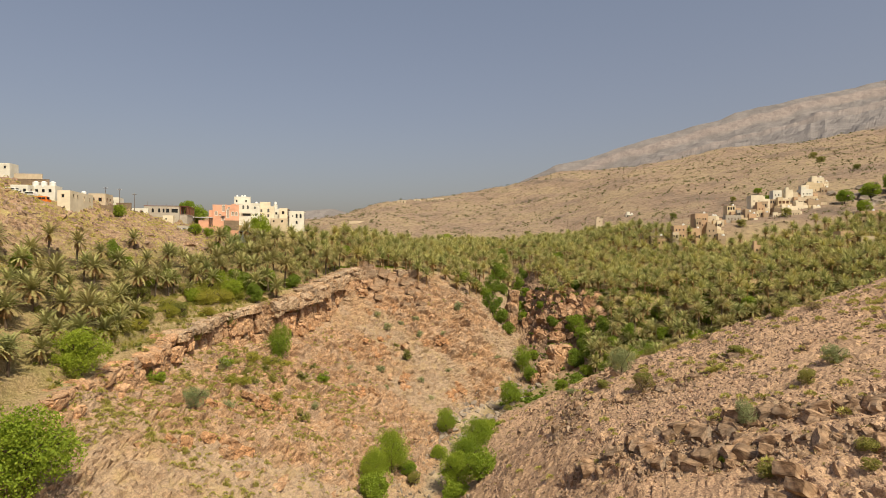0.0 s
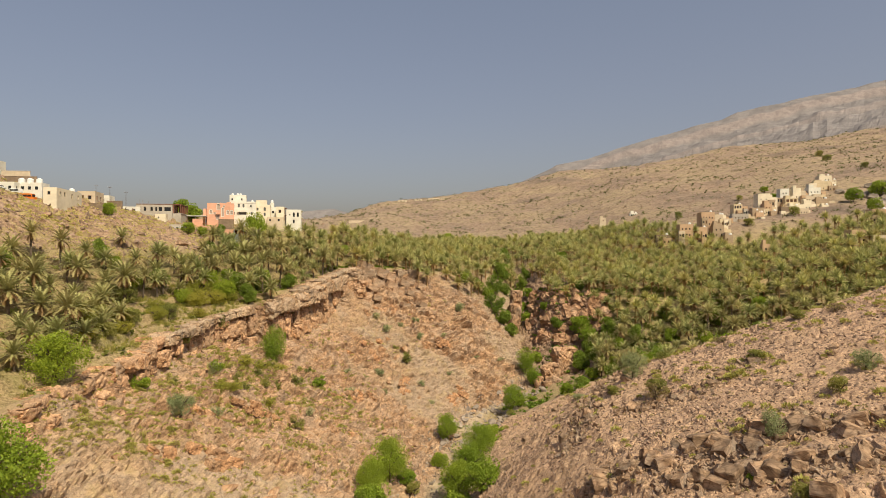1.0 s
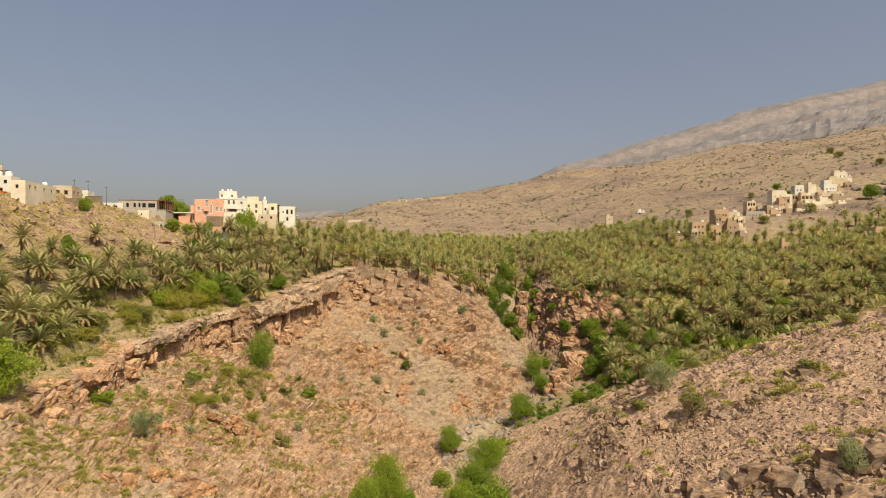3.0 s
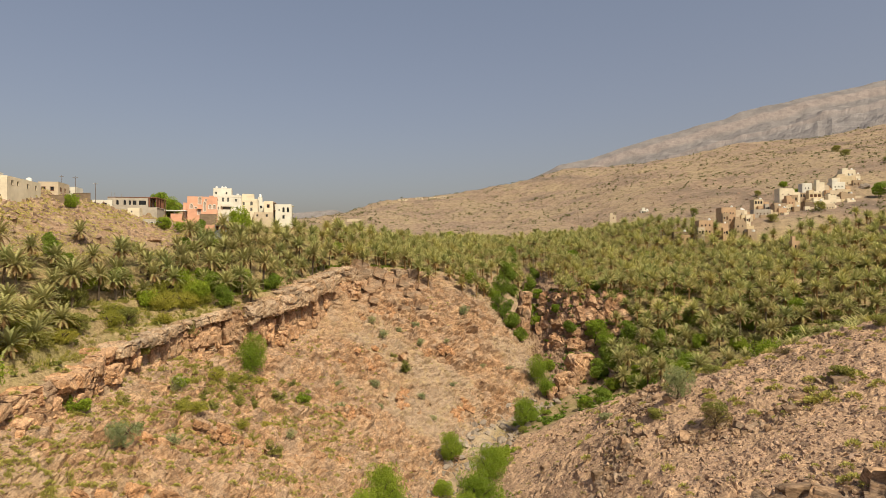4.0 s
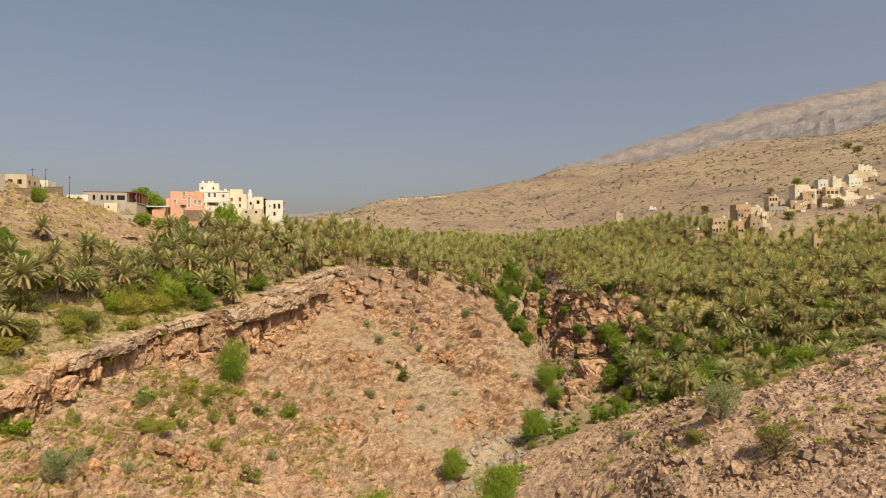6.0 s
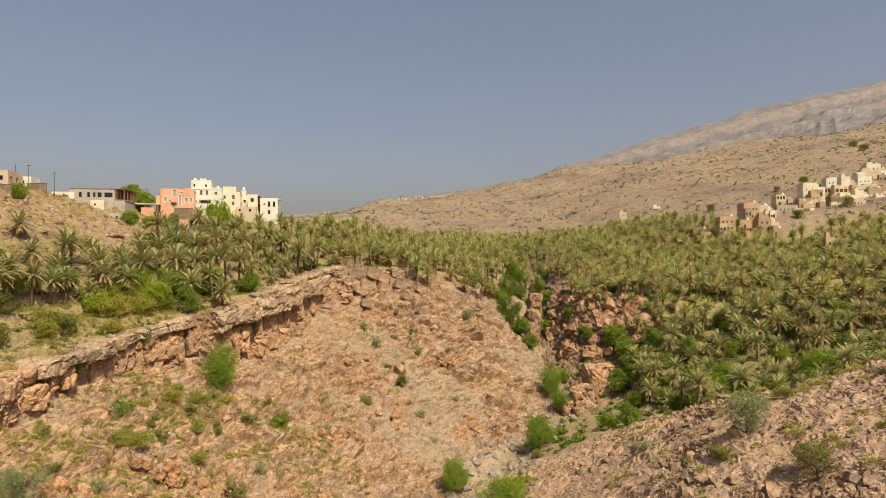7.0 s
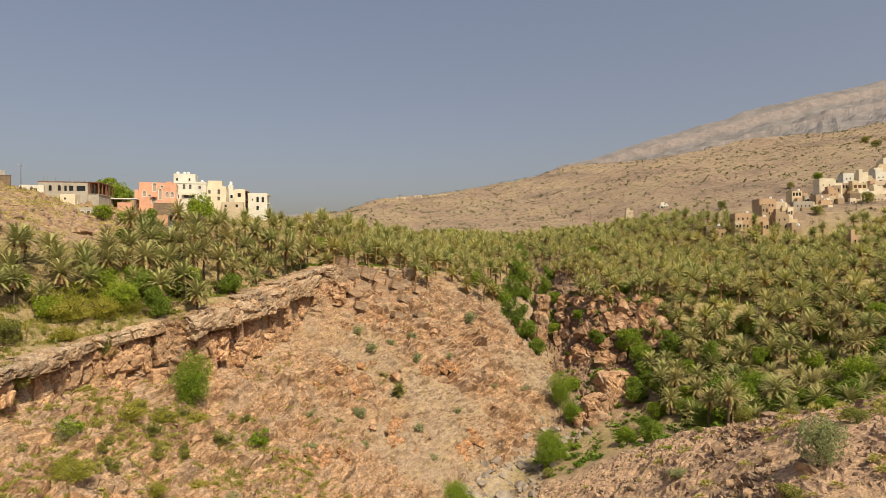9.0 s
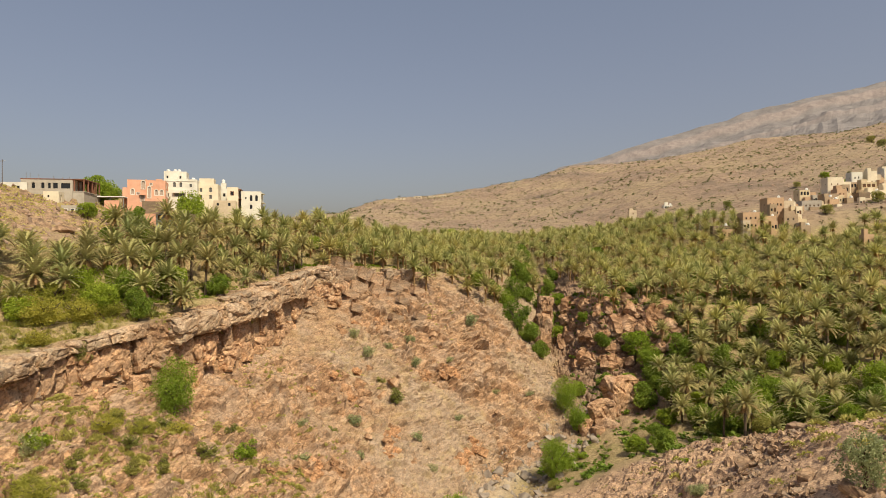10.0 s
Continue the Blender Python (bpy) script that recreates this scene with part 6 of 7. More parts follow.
def arch_ring(w, h, rim, thick):
    """A surround with a round head, centred on its foot, in the plane y = 0 and proud of it."""
    bm = bmesh.new()

    def outline(grow):
        half = w / 2 + grow
        spring = h - w / 2
        pts = [(-half, -grow), (half, -grow)]
        pts += [(half * math.cos(a), spring + half * math.sin(a)) for a in [math.pi * k / 8 for k in range(9)]]
        return pts
    inner, outer = outline(0), outline(rim)
    rows = [[bm.verts.new((x, y, z)) for x, z in pts] for pts, y in ((inner, 0.05), (inner, -thick), (outer, -thick), (outer, 0.02))]
    n = len(inner)
    for a, b in zip(rows, rows[1:]):
        for k in range(n):
            j = (k + 1) % n
            bm.faces.new((a[k], a[j], b[j], b[k]))
    bmesh.ops.recalc_face_normals(bm, faces=bm.faces)
    return bm


def spread(n, w, h, size, sill, storeys=1, rise=3.1, edge=0.12):
    """Openings spread evenly: n a storey."""
    out = []
    for s in range(storeys):
        for k in range(n):
            u = w * edge + (w * (1 - 2 * edge)) * (k + 0.5) / n - size[0] / 2
            z = sill + s * rise
            if z + size[1] < h - 0.5:
                out.append((u, z, size[0], size[1], "plain"))
    return out


def house(label, x, y, z, w, d, h, turn, mat, front=(), right=(), left=(), trim=None, pane=None, parapet=0.55, sink=2.5, shutter=False, name="house", category="house", group=""):
    """A flat-roofed house whose front left corner stands at x, y, z; the front looks to the near side."""
    root = tagged(new(name), label, category, group)
    root.matrix_basis = pose(x, y, z, 0, 0, turn)
    bm = bmesh.new()
    X, Y = Vector((1, 0, 0)), Vector((0, 1, 0))
    sides = ((Vector((0, 0, 0)), X, Y, w, front, 0), (Vector((w, 0, 0)), Y, -X, d, right, 90), (Vector((w, d, 0)), -X, -Y, w, (), 180), (Vector((0, d, 0)), -Y, X, d, left, -90))
    for corner, along, inward, length, openings, _ in sides:
        facade(bm, corner, along, inward, length, -sink, h, openings)
    t = 0.25
    ring = [[bm.verts.new(c) for c in ((i, i, zz), (w - i, i, zz), (w - i, d - i, zz), (i, d - i, zz))] for i, zz in ((0, h), (t, h), (t, h - parapet))]
    for a, b in zip(ring, ring[1:]):
        for k in range(4):
            j = (k + 1) % 4
            bm.faces.new((a[k], a[j], b[j], b[k]))
    bmesh.ops.remove_doubles(bm, verts=bm.verts, dist=0.0005)
    part("wall", bm, mat, root)
    part("roof", boxed(t, t, h - parapet - 0.2, w - t, d - t, h - parapet), CONCRETE, root)
    for corner, along, inward, length, openings, ang in sides:
        for o in openings:
            u, zz, ow, oh, kind = o
            m = Matrix.Translation(corner + along * (u + ow / 2) + Vector((0, 0, zz))) @ Matrix.Rotation(radians(ang), 4, "Z")
            # an open hole gets an added dark sheet that stands for its shaded inside
            name_, mat_ = ("door", SHUTTER) if kind == "door" else ("window", SHUTTER if shutter else DARK_PANE)
            win = part(name_, boxed(-ow / 2, 0.19, 0, ow / 2, 0.24, oh), pane or mat_, root)
            win.matrix_basis = m
            if kind == "hole":
                continue
            if kind == "arch":
                part("window_frame", arch_ring(ow, oh + 0.02, 0.22, 0.07), trim or WHITE, win, "pale arched surround")
            elif trim:
                fr = boxed(-ow / 2 - 0.12, -0.05, -0.12, ow / 2 + 0.12, 0.03, 0.0)
                for q in ((-ow / 2 - 0.12, -0.05, oh, ow / 2 + 0.12, 0.03, oh + 0.12), (-ow / 2 - 0.12, -0.05, 0.0, -ow / 2, 0.03, oh), (ow / 2, -0.05, 0.0, ow / 2 + 0.12, 0.03, oh)):
                    box(fr, *q)
                part("window_frame", fr, trim, win)
            else:
                part("window_sill", boxed(-ow / 2 - 0.08, -0.07, -0.09, ow / 2 + 0.08, 0.12, -0.004), mat, win)
    return root


def water_tank(x, y, z, r=0.75, h=1.3):
    bm = bmesh.new()
    bmesh.ops.create_cone(bm, cap_ends=True, segments=14, radius1=r, radius2=r, depth=h, matrix=Matrix.Translation((0, 0, h / 2 + 0.15)))
    bmesh.ops.create_cone(bm, cap_ends=True, segments=14, radius1=r * 0.98, radius2=r * 0.35, depth=0.28, matrix=Matrix.Translation((0, 0, h + 0.29)))
    root = tagged(new("water_tank"), "round white plastic water tank on a flat roof", "water tank", "roof water tanks")
    root.matrix_basis = pose(x, y, z)
    part("tank", bm, TANK_WHITE, root)
    part("lid", boxed(-0.25, -0.25, h + 0.4, 0.25, 0.25, h + 0.5), TANK_WHITE, root)
    for a, b in ((-1, -1), (1, -1), (1, 1), (-1, 1)):
        part("foot", boxed(a * r * 0.6 - 0.1, b * r * 0.6 - 0.1, 0, a * r * 0.6 + 0.1, b * r * 0.6 + 0.1, 0.16), CONCRETE, root)
    return root


def roof_point(root, fx, fy, h):
    return root.matrix_basis @ Vector((fx, fy, h))


def low_wall(label, x0, y0, x1, y1, z, h, mat, thick=0.35, sink=2.0, name="garden_wall"):
    a, b = Vector((x0, y0, 0)), Vector((x1, y1, 0))
    length, ang = (b - a).length, math.degrees(math.atan2(y1 - y0, x1 - x0))
    root = tagged(new(name), label, "wall")
    root.matrix_basis = pose(x0, y0, z, 0, 0, ang)
    part("wall", boxed(0, 0, -sink, length, thick, h - 0.12), mat, root)
    part("coping", boxed(-0.05, -0.06, h - 0.12, length + 0.05, thick + 0.06, h), mat, root)
    return root


# salmon villa, two storeys
villa = house("salmon-pink two-storey villa with pale arched windows", -97.4, 263.0, 71.9, 10.6, 8.5, 6.9, 19, SALMON,
              [(1.0, 2.5, 0.9, 1.5, "arch"), (3.9, 4.2, 1.0, 2.4, "arch"), (5.7, 1.5, 0.75, 3.4, "arch"), (7.6, 2.4, 0.9, 1.5, "arch"), (9.1, 2.4, 0.9, 1.5, "arch"), (2.6, 2.3, 0.8, 0.7, "plain"), (6.2, 5.3, 0.7, 0.6, "plain"), (3.6, 0.2, 1.1, 2.0, "door")],
              [(2.0, 2.4, 0.9, 1.5, "arch"), (5.5, 2.4, 0.9, 1.5, "arch"), (3.6, 4.9, 0.9, 1.1, "plain")], trim=WHITE, pane=BLIND, sink=4)
part("stair_head", boxed(7.6, 3.0, 6.35, 9.3, 5.5, 7.6), SALMON, villa)
part("wing", boxed(-1.5, 1.2, -4, 0.0, 7.0, 4.6), SALMON, villa, "low salmon side wing")
part("balcony", boxed(3.3, -0.75, 2.2, 5.1, 0, 2.35), SALMON, villa)
part("pilaster", boxed(0.0, -0.18, -2, 0.3, -0.003, 6.9), SALMON, villa)
part("pilaster", boxed(5.05, -0.18, -2, 5.35, -0.003, 7.1), SALMON, villa)
# white block of flats
flats = house("white four-storey house with arched windows and a balcony", -91.2, 274, 73.0, 10.0, 9.0, 7.3, 15, WHITE,
              [(2.7, 4.7, 0.8, 1.6, "arch"), (4.6, 4.7, 0.8, 1.6, "arch"), (0.7, 4.8, 0.6, 0.9, "plain"), (7.6, 4.8, 0.8, 1.0, "plain"), (3.0, 1.6, 3.2, 1.1, "plain"), (0.8, 1.6, 0.7, 1.1, "plain"), (8.0, 1.6, 0.8, 1.1, "plain")],
              [(1.5, 4.6, 0.8, 1.4, "plain"), (4.5, 4.6, 0.8, 1.4, "plain"), (1.5, 1.4, 0.8, 1.4, "plain"), (4.5, 1.4, 0.8, 1.4, "plain")], trim=WHITE, pane=GREY_PANE, sink=4)
part("balcony", boxed(2.6, -0.9, 2.75, 6.6, 0, 3.65), WHITE, flats)
part("cornice", boxed(-0.12, -0.14, 6.6, 10.12, -0.004, 6.8), WHITE, flats)
tower = house("white stair tower with a plain parapet", -94.0, 280, 74.0, 7.0, 6.5, 9.6, 15, WHITE, [(0.8, 7.2, 0.6, 0.9, "plain"), (4.8, 7.2, 0.6, 0.9, "plain")], [(2.5, 7.0, 0.7, 1.1, "plain")], trim=WHITE, sink=3)
for fx in (1.2, 3.4, 4.6):
    p = roof_point(tower, fx, 1.4, 9.05)
    water_tank(p.x, p.y, p.z, 0.6, 0.9)
p = roof_point(flats, 8.6, 1.6, 6.75)
water_tank(p.x, p.y, p.z, 0.6, 0.8)
# cream house with a roof room
cream = house("cream two-storey house with a small roof room", -83.4, 280, 73.0, 7.0, 8.0, 6.3, 13, CREAM, [(4.2, 3.6, 0.9, 1.6, "arch"), (1.2, 3.7, 0.8, 1.2, "plain"), (1.2, 1.4, 0.8, 1.3, "plain"), (4.2, 1.4, 0.8, 1.3, "plain")],
              [(1.6, 2.9, 0.8, 2.2, "plain"), (5.0, 2.9, 0.8, 2.2, "plain")], trim=CREAM, pane=GREY_PANE, sink=4)
part("roof_room", boxed(0.8, 2.0, 5.7, 5.4, 6.4, 8.4), CREAM, cream)
back = house("white plastered house behind grey yard walls", -79.6, 291, 73.5, 7.0, 7.0, 5.4, 12, WHITE, [(1.2, 2.6, 0.8, 1.1, "plain"), (4.6, 2.6, 0.8, 1.1, "plain")], [(2, 2.6, 0.8, 1.1, "plain")], trim=WHITE)
part("roof_room", boxed(0.3, 1.0, 4.85, 2.0, 3.0, 7.4), WHITE, back)
p = roof_point(back, 1.1, 2.0, 7.4)
water_tank(p.x, p.y, p.z, 0.6, 0.9)
balconies = house("cream house with red-brown balconies on its side", -75.2, 286, 71.5, 3.6, 9.0, 7.3, 12, CREAM, [(1.2, 4.6, 0.9, 1.2, "plain")], [(1.0, 4.4, 1.2, 1.9, "plain"), (4.0, 4.4, 1.2, 1.9, "plain"), (1.0, 1.2, 1.2, 1.9, "plain"), (4.0, 1.2, 1.2, 1.9, "plain")], trim=RED_BROWN, sink=4)
part("balcony", boxed(3.6, 0.6, 3.3, 4.5, 7.0, 3.5), RED_BROWN, balconies)
part("balcony", boxed(3.6, 0.6, 6.6, 4.5, 7.0, 6.8), RED_BROWN, balconies)
end_house = house("cream-white house with two arched windows and side balconies", -71.4, 289, 71.0, 6.6, 8.5, 6.7, 11, WHITE, [(2.9, 3.4, 0.85, 2.0, "arch"), (4.7, 3.4, 0.85, 2.0, "arch"), (1.3, 4.0, 0.5, 0.7, "plain"), (2.9, 0.6, 0.85, 1.5, "plain")],
                  [(0.8, 3.6, 1.4, 1.8, "plain"), (3.4, 3.6, 1.4, 1.8, "plain"), (0.8, 0.8, 1.4, 1.8, "plain"), (3.4, 0.8, 1.4, 1.8, "plain")], trim=WHITE, sink=4)
part("balcony", boxed(6.6, 0.4, 2.9, 7.5, 6.0, 3.1), WHITE, end_house)
part("balcony", boxed(6.6, 0.4, 6.0, 7.5, 6.0, 6.15), WHITE, end_house)
house("low tan yard building below the houses", -77.6, 280, 70.6, 7.0, 5.0, 3.2, 12, BEIGE, [(1.0, 1.5, 0.7, 0.8, "hole"), (4.6, 1.4, 0.8, 1.0, "hole")], [(1.5, 1.3, 0.8, 1.0, "hole")], sink=4)
# unfinished concrete house
shell = house("unfinished concrete house with arched openings and bare roof", -118.2, 246, 70.6, 13.2, 8.0, 6.4, 10, CONCRETE,
              [(0.9, 3.9, 0.85, 1.6, "arch"), (2.8, 3.9, 0.85, 1.6, "arch"), (5.2, 3.9, 0.85, 1.6, "arch"), (6.9, 3.9, 0.7, 1.5, "hole"), (8.2, 3.9, 1.2, 1.5, "hole"), (10.2, 3.9, 2.4, 1.5, "hole")], [], trim=CONCRETE, parapet=0.15, sink=4)
part("roof_slab", boxed(-0.06, -0.08, 6.42, 16.3, 12.0, 6.62), RED_BROWN, shell, "rust-stained roof slab")
part("floor_slab", boxed(13.3, -0.1, 2.95, 16.4, 12.0, 3.15), CONCRETE, shell)
part("base_wall", boxed(13.3, 0.0, -4, 16.2, 11.8, 2.94), CONCRETE, shell)
for fx in (13.6, 16.1):
    for fy in (0.2, 3.2, 6.2, 9.2, 11.6):
        part("column", boxed(fx - 0.16, fy - 0.16, 3.16, fx + 0.16, fy + 0.16, 6.41), RED_BROWN, shell)
part("inner_wall", boxed(13.8, 8.2, 3.16, 16.0, 8.45, 6.3), RED_BROWN, shell)
for fx, hh in ((1.2, 1.6), (2.2, 1.5), (4.4, 1.1), (8.2, 0.6), (10.5, 0.5), (12.2, 0.5)):
    part("reinforcing_bar", boxed(fx - 0.05, 0.4, 6.7, fx + 0.05, 0.5, 6.7 + hh), STEEL, shell)
house("small cream hut with one opening", -108.4, 240.5, 69.0, 3.8, 3.4, 4.0, 10, CREAM, [(1.0, 2.4, 0.5, 0.6, "plain")], [(1.2, 1.4, 0.7, 1.7, "door")], parapet=0.3, name="hut", category="hut")
hut = house("grey concrete-block hut with two white-framed windows", -101.2, 236.5, 65.6, 5.2, 4.2, 3.3, 12, CONCRETE, [(0.7, 1.4, 0.9, 0.9, "plain"), (2.3, 1.4, 0.9, 0.9, "plain"), (4.0, 0.6, 0.8, 1.9, "door")], [(1.4, 1.2, 0.8, 1.0, "hole")], trim=TANK_WHITE, parapet=0.25, name="hut", category="hut")
house("low white annexe with a grey wall", -123.0, 245, 73.2, 6.5, 5.0, 2.9, 10, WHITE, [(1.0, 1.0, 0.9, 0.9, "plain"), (3.8, 1.0, 0.9, 0.9, "plain")], (), parapet=0.3)
# carport and salmon yard walls
carport = tagged(new("carport"), "open carport with a thin white roof on posts", "carport")
carport.matrix_basis = pose(-104.4, 258, 70.2, 0, 0, 12)
part("roof", boxed(0, 0, 2.9, 8.0, 4.5, 3.15), TANK_WHITE, carport)
for fx, fy in ((0.3, 0.3), (4.0, 0.3), (7.7, 0.3), (0.3, 4.2), (7.7, 4.2)):
    part("post", boxed(fx - 0.09, fy - 0.09, -1.0, fx + 0.09, fy + 0.09, 2.9), STEEL, carport)
low_wall("salmon-pink yard wall beside the villa", -100.6, 256, -96.8, 257, 69.9, 2.0, SALMON)
low_wall("salmon-pink retaining wall below the villa", -94.4, 250, -87.4, 252.4, 66.4, 2.4, SALMON, sink=1.5)
low_wall("salmon-pink retaining wall stepping down the slope", -87.2, 250.6, -82.4, 252.4, 65.6, 2.0, SALMON, sink=1.5)
low_wall("rough stone base wall under the villa garden", -92.0, 261, -86.2, 262.6, 69.0, 3.0, STONE, sink=3)
house("small blue-grey sheet-metal shed below the villa", -80.8, 246, 64.8, 3.6, 3.0, 2.4, 10, BLUE_GREY, [(0.5, 0.6, 0.8, 1.5, "door")], (), parapet=0.1, name="shed", category="shed")
house("half-ruined grey stone store with a dark doorway", -77.0, 248, 64.6, 5.2, 4.0, 2.7, 10, STONE, [(2.2, 0.8, 1.6, 1.2, "hole")], (), parapet=0.3, name="shed", category="shed")
# houses along the hill
beige = house("long beige house with a bright end wall and small windows", -117.8, 190, 73.4, 3.6, 19.5, 4.6, 11, CREAM, [(1.2, 2.5, 0.7, 0.9, "plain")], [(2.2, 2.4, 1.0, 1.2, "plain"), (5.4, 2.4, 1.0, 1.2, "plain"), (11, 2.2, 1.0, 1.3, "plain"), (16, 2.2, 1.0, 1.3, "plain")], trim=BEIGE, sink=4)
p = roof_point(beige, 1.6, 17, 4.05)
water_tank(p.x, p.y, p.z, 0.8, 1.4)
house("beige two-room house with a brown side", -126.0, 221, 74.6, 5.6, 9.0, 5.2, 12, BEIGE, [(1.0, 2.5, 0.9, 1.1, "plain"), (3.4, 2.5, 0.9, 1.1, "plain")], [(1.5, 2.4, 0.9, 1.1, "plain"), (5.0, 2.4, 0.9, 1.1, "plain")], trim=RED_BROWN, sink=4)
house("small white house with a brown side yard", -125.2, 232, 75.6, 4.0, 6.0, 3.7, 12, WHITE, [(1.4, 1.6, 0.8, 0.9, "plain")], (), sink=3)
low_wall("brown stone yard wall on the hill edge", -121.3, 231, -116.0, 231.5, 74.6, 2.6, STONE, sink=3)
low_wall("brown stone retaining wall below the beige houses", -122.0, 213, -112.0, 214, 73.2, 1.8, STONE, sink=3)
yard = house("low white house beside parked cars", -135.6, 195, 77.0, 5.2, 5.0, 3.2, 8, WHITE, [(1.6, 1.0, 0.9, 1.0, "plain"), (3.6, 1.0, 0.9, 1.0, "plain")], [(1.4, 1.0, 0.9, 1.0, "plain")], sink=3)
tanks = house("low white house with three water tanks on its roof", -131.6, 199, 77.2, 7.0, 5.0, 3.2, 8, WHITE, [(1.0, 1.0, 0.9, 1.0, "plain"), (3.0, 1.0, 0.9, 1.0, "plain"), (5.0, 1.0, 0.9, 1.0, "plain")], (), sink=3)
for fx, fy in ((0.9, 0.9), (3.3, 0.9), (5.8, 1.2)):
    p = roof_point(tanks, fx, fy, 2.65)
    water_tank(p.x, p.y, p.z, 0.95, 1.5)
house("white house on the hill top", -160.5, 222, 87.6, 5.4, 6.0, 3.2, 8, WHITE, [(3.4, 1.3, 0.8, 0.9, "plain")], (), sink=4)
low_wall("pale concrete terrace wall high on the hill", -153.0, 222, -144.0, 223.5, 85.2, 1.8, BEIGE, sink=3)
low_wall("brown dry-stone terrace wall high on the hill", -147.5, 216, -138.0, 218, 82.0, 2.4, STONE, sink=3)


def vehicle(name, label, x, y, turn, length, width, height, hood, body_mat):
    p, _ = ground_at(x, y)
    root = tagged(new(name), label, "bus" if height > 2.2 else "car")
    root.matrix_basis = pose(x, y, p.z + 0.05, 0, 0, turn)
    bm = boxed(-length / 2, -width / 2, 0.35, length / 2, width / 2, height * 0.56)
    bmesh.ops.bevel(bm, geom=list(bm.edges), offset=0.12, segments=2, affect="EDGES")
    part("body", bm, body_mat, root)
    bm = boxed(-length / 2 + 0.05, -width / 2 + 0.06, height * 0.56, length / 2 - hood, width / 2 - 0.06, height)
    for v in bm.verts:
        if v.co.z > height * 0.9:
            v.co.x *= 0.94
            v.co.y *= 0.9
    bmesh.ops.bevel(bm, geom=list(bm.edges), offset=0.08, segments=2, affect="EDGES")
    part("cabin", bm, body_mat, root)
    n = 4 if height > 2.2 else 2
    span = length - hood - 0.5
    for k in range(n):
        a = -length / 2 + 0.25 + k * span / n
        for sgn in (-1, 1):
            yy = sgn * (width / 2 - 0.06)
            part("side_window", boxed(a + 0.06, yy - 0.05, height * 0.62, a + span / n - 0.06, yy + 0.05, height * 0.86), DARK_PANE, root)
    part("windscreen", boxed(length / 2 - hood - 0.13, -width * 0.38, height * 0.6, length / 2 - hood + 0.01, width * 0.38, height * 0.9), DARK_PANE, root)
    for fx in (-length * 0.31, length * 0.32):
        for sgn in (-1, 1):
            bm = bmesh.new()
            bmesh.ops.create_cone(bm, cap_ends=True, segments=16, radius1=0.36, radius2=0.36, depth=0.24, matrix=Matrix.Translation((fx, sgn * (width / 2 - 0.1), 0.36)) @ Matrix.Rotation(math.pi / 2, 4, "X"))
            w = part("wheel", bm, RUBBER, root)
            bm = bmesh.new()
            bmesh.ops.create_cone(bm, cap_ends=True, segments=12, radius1=0.2, radius2=0.2, depth=0.26, matrix=Matrix.Translation((fx, sgn * (width / 2 - 0.1), 0.36)) @ Matrix.Rotation(math.pi / 2, 4, "X"))
            part("rim", bm, STEEL, w)
    return root


vehicle("minibus", "orange minibus parked beside white houses", -123.6, 191, 4, 5.6, 2.0, 2.3, 0.5, ORANGE)
vehicle("car", "white saloon car parked by the white house", -133.0, 192.5, 10, 4.3, 1.75, 1.45, 1.1, TANK_WHITE)
vehicle("car", "white off-road car parked behind the minibus", -128.4, 193.0, 175, 4.5, 1.85, 1.75, 1.2, TANK_WHITE)


def pole(x, y, h, arms=1):
    p, _ = ground_at(x, y)
    root = tagged(new("utility_pole"), "grey utility pole with a short cross arm", "utility pole", "utility poles")
    root.matrix_basis = pose(x, y, p.z - 0.4)
    bm = bmesh.new()
    bmesh.ops.create_cone(bm, cap_ends=True, segments=8, radius1=0.10, radius2=0.06, depth=h, matrix=Matrix.Translation((0, 0, h / 2)))
    part("post", bm, TIMBER, root)
    for k in range(arms):
        arm = part("cross_arm", boxed(-0.8, -0.06, h - 0.5 - 0.6 * k, 0.8, 0.06, h - 0.4 - 0.6 * k), TIMBER, root)
        for fx in (-0.7, 0.0, 0.7):
            part("insulator", boxed(fx - 0.05, -0.05, h - 0.4 - 0.6 * k, fx + 0.05, 0.05, h - 0.22 - 0.6 * k), TANK_WHITE, arm)
    return root


for x, y, h in ((-100.7, 252, 8.5), (-117.5, 226, 9.0), (-119.0, 240, 7.5), (-128, 236, 9), (60, 470, 8), (100, 500, 8), (22, 480, 8)):
    pole(x, y, h)


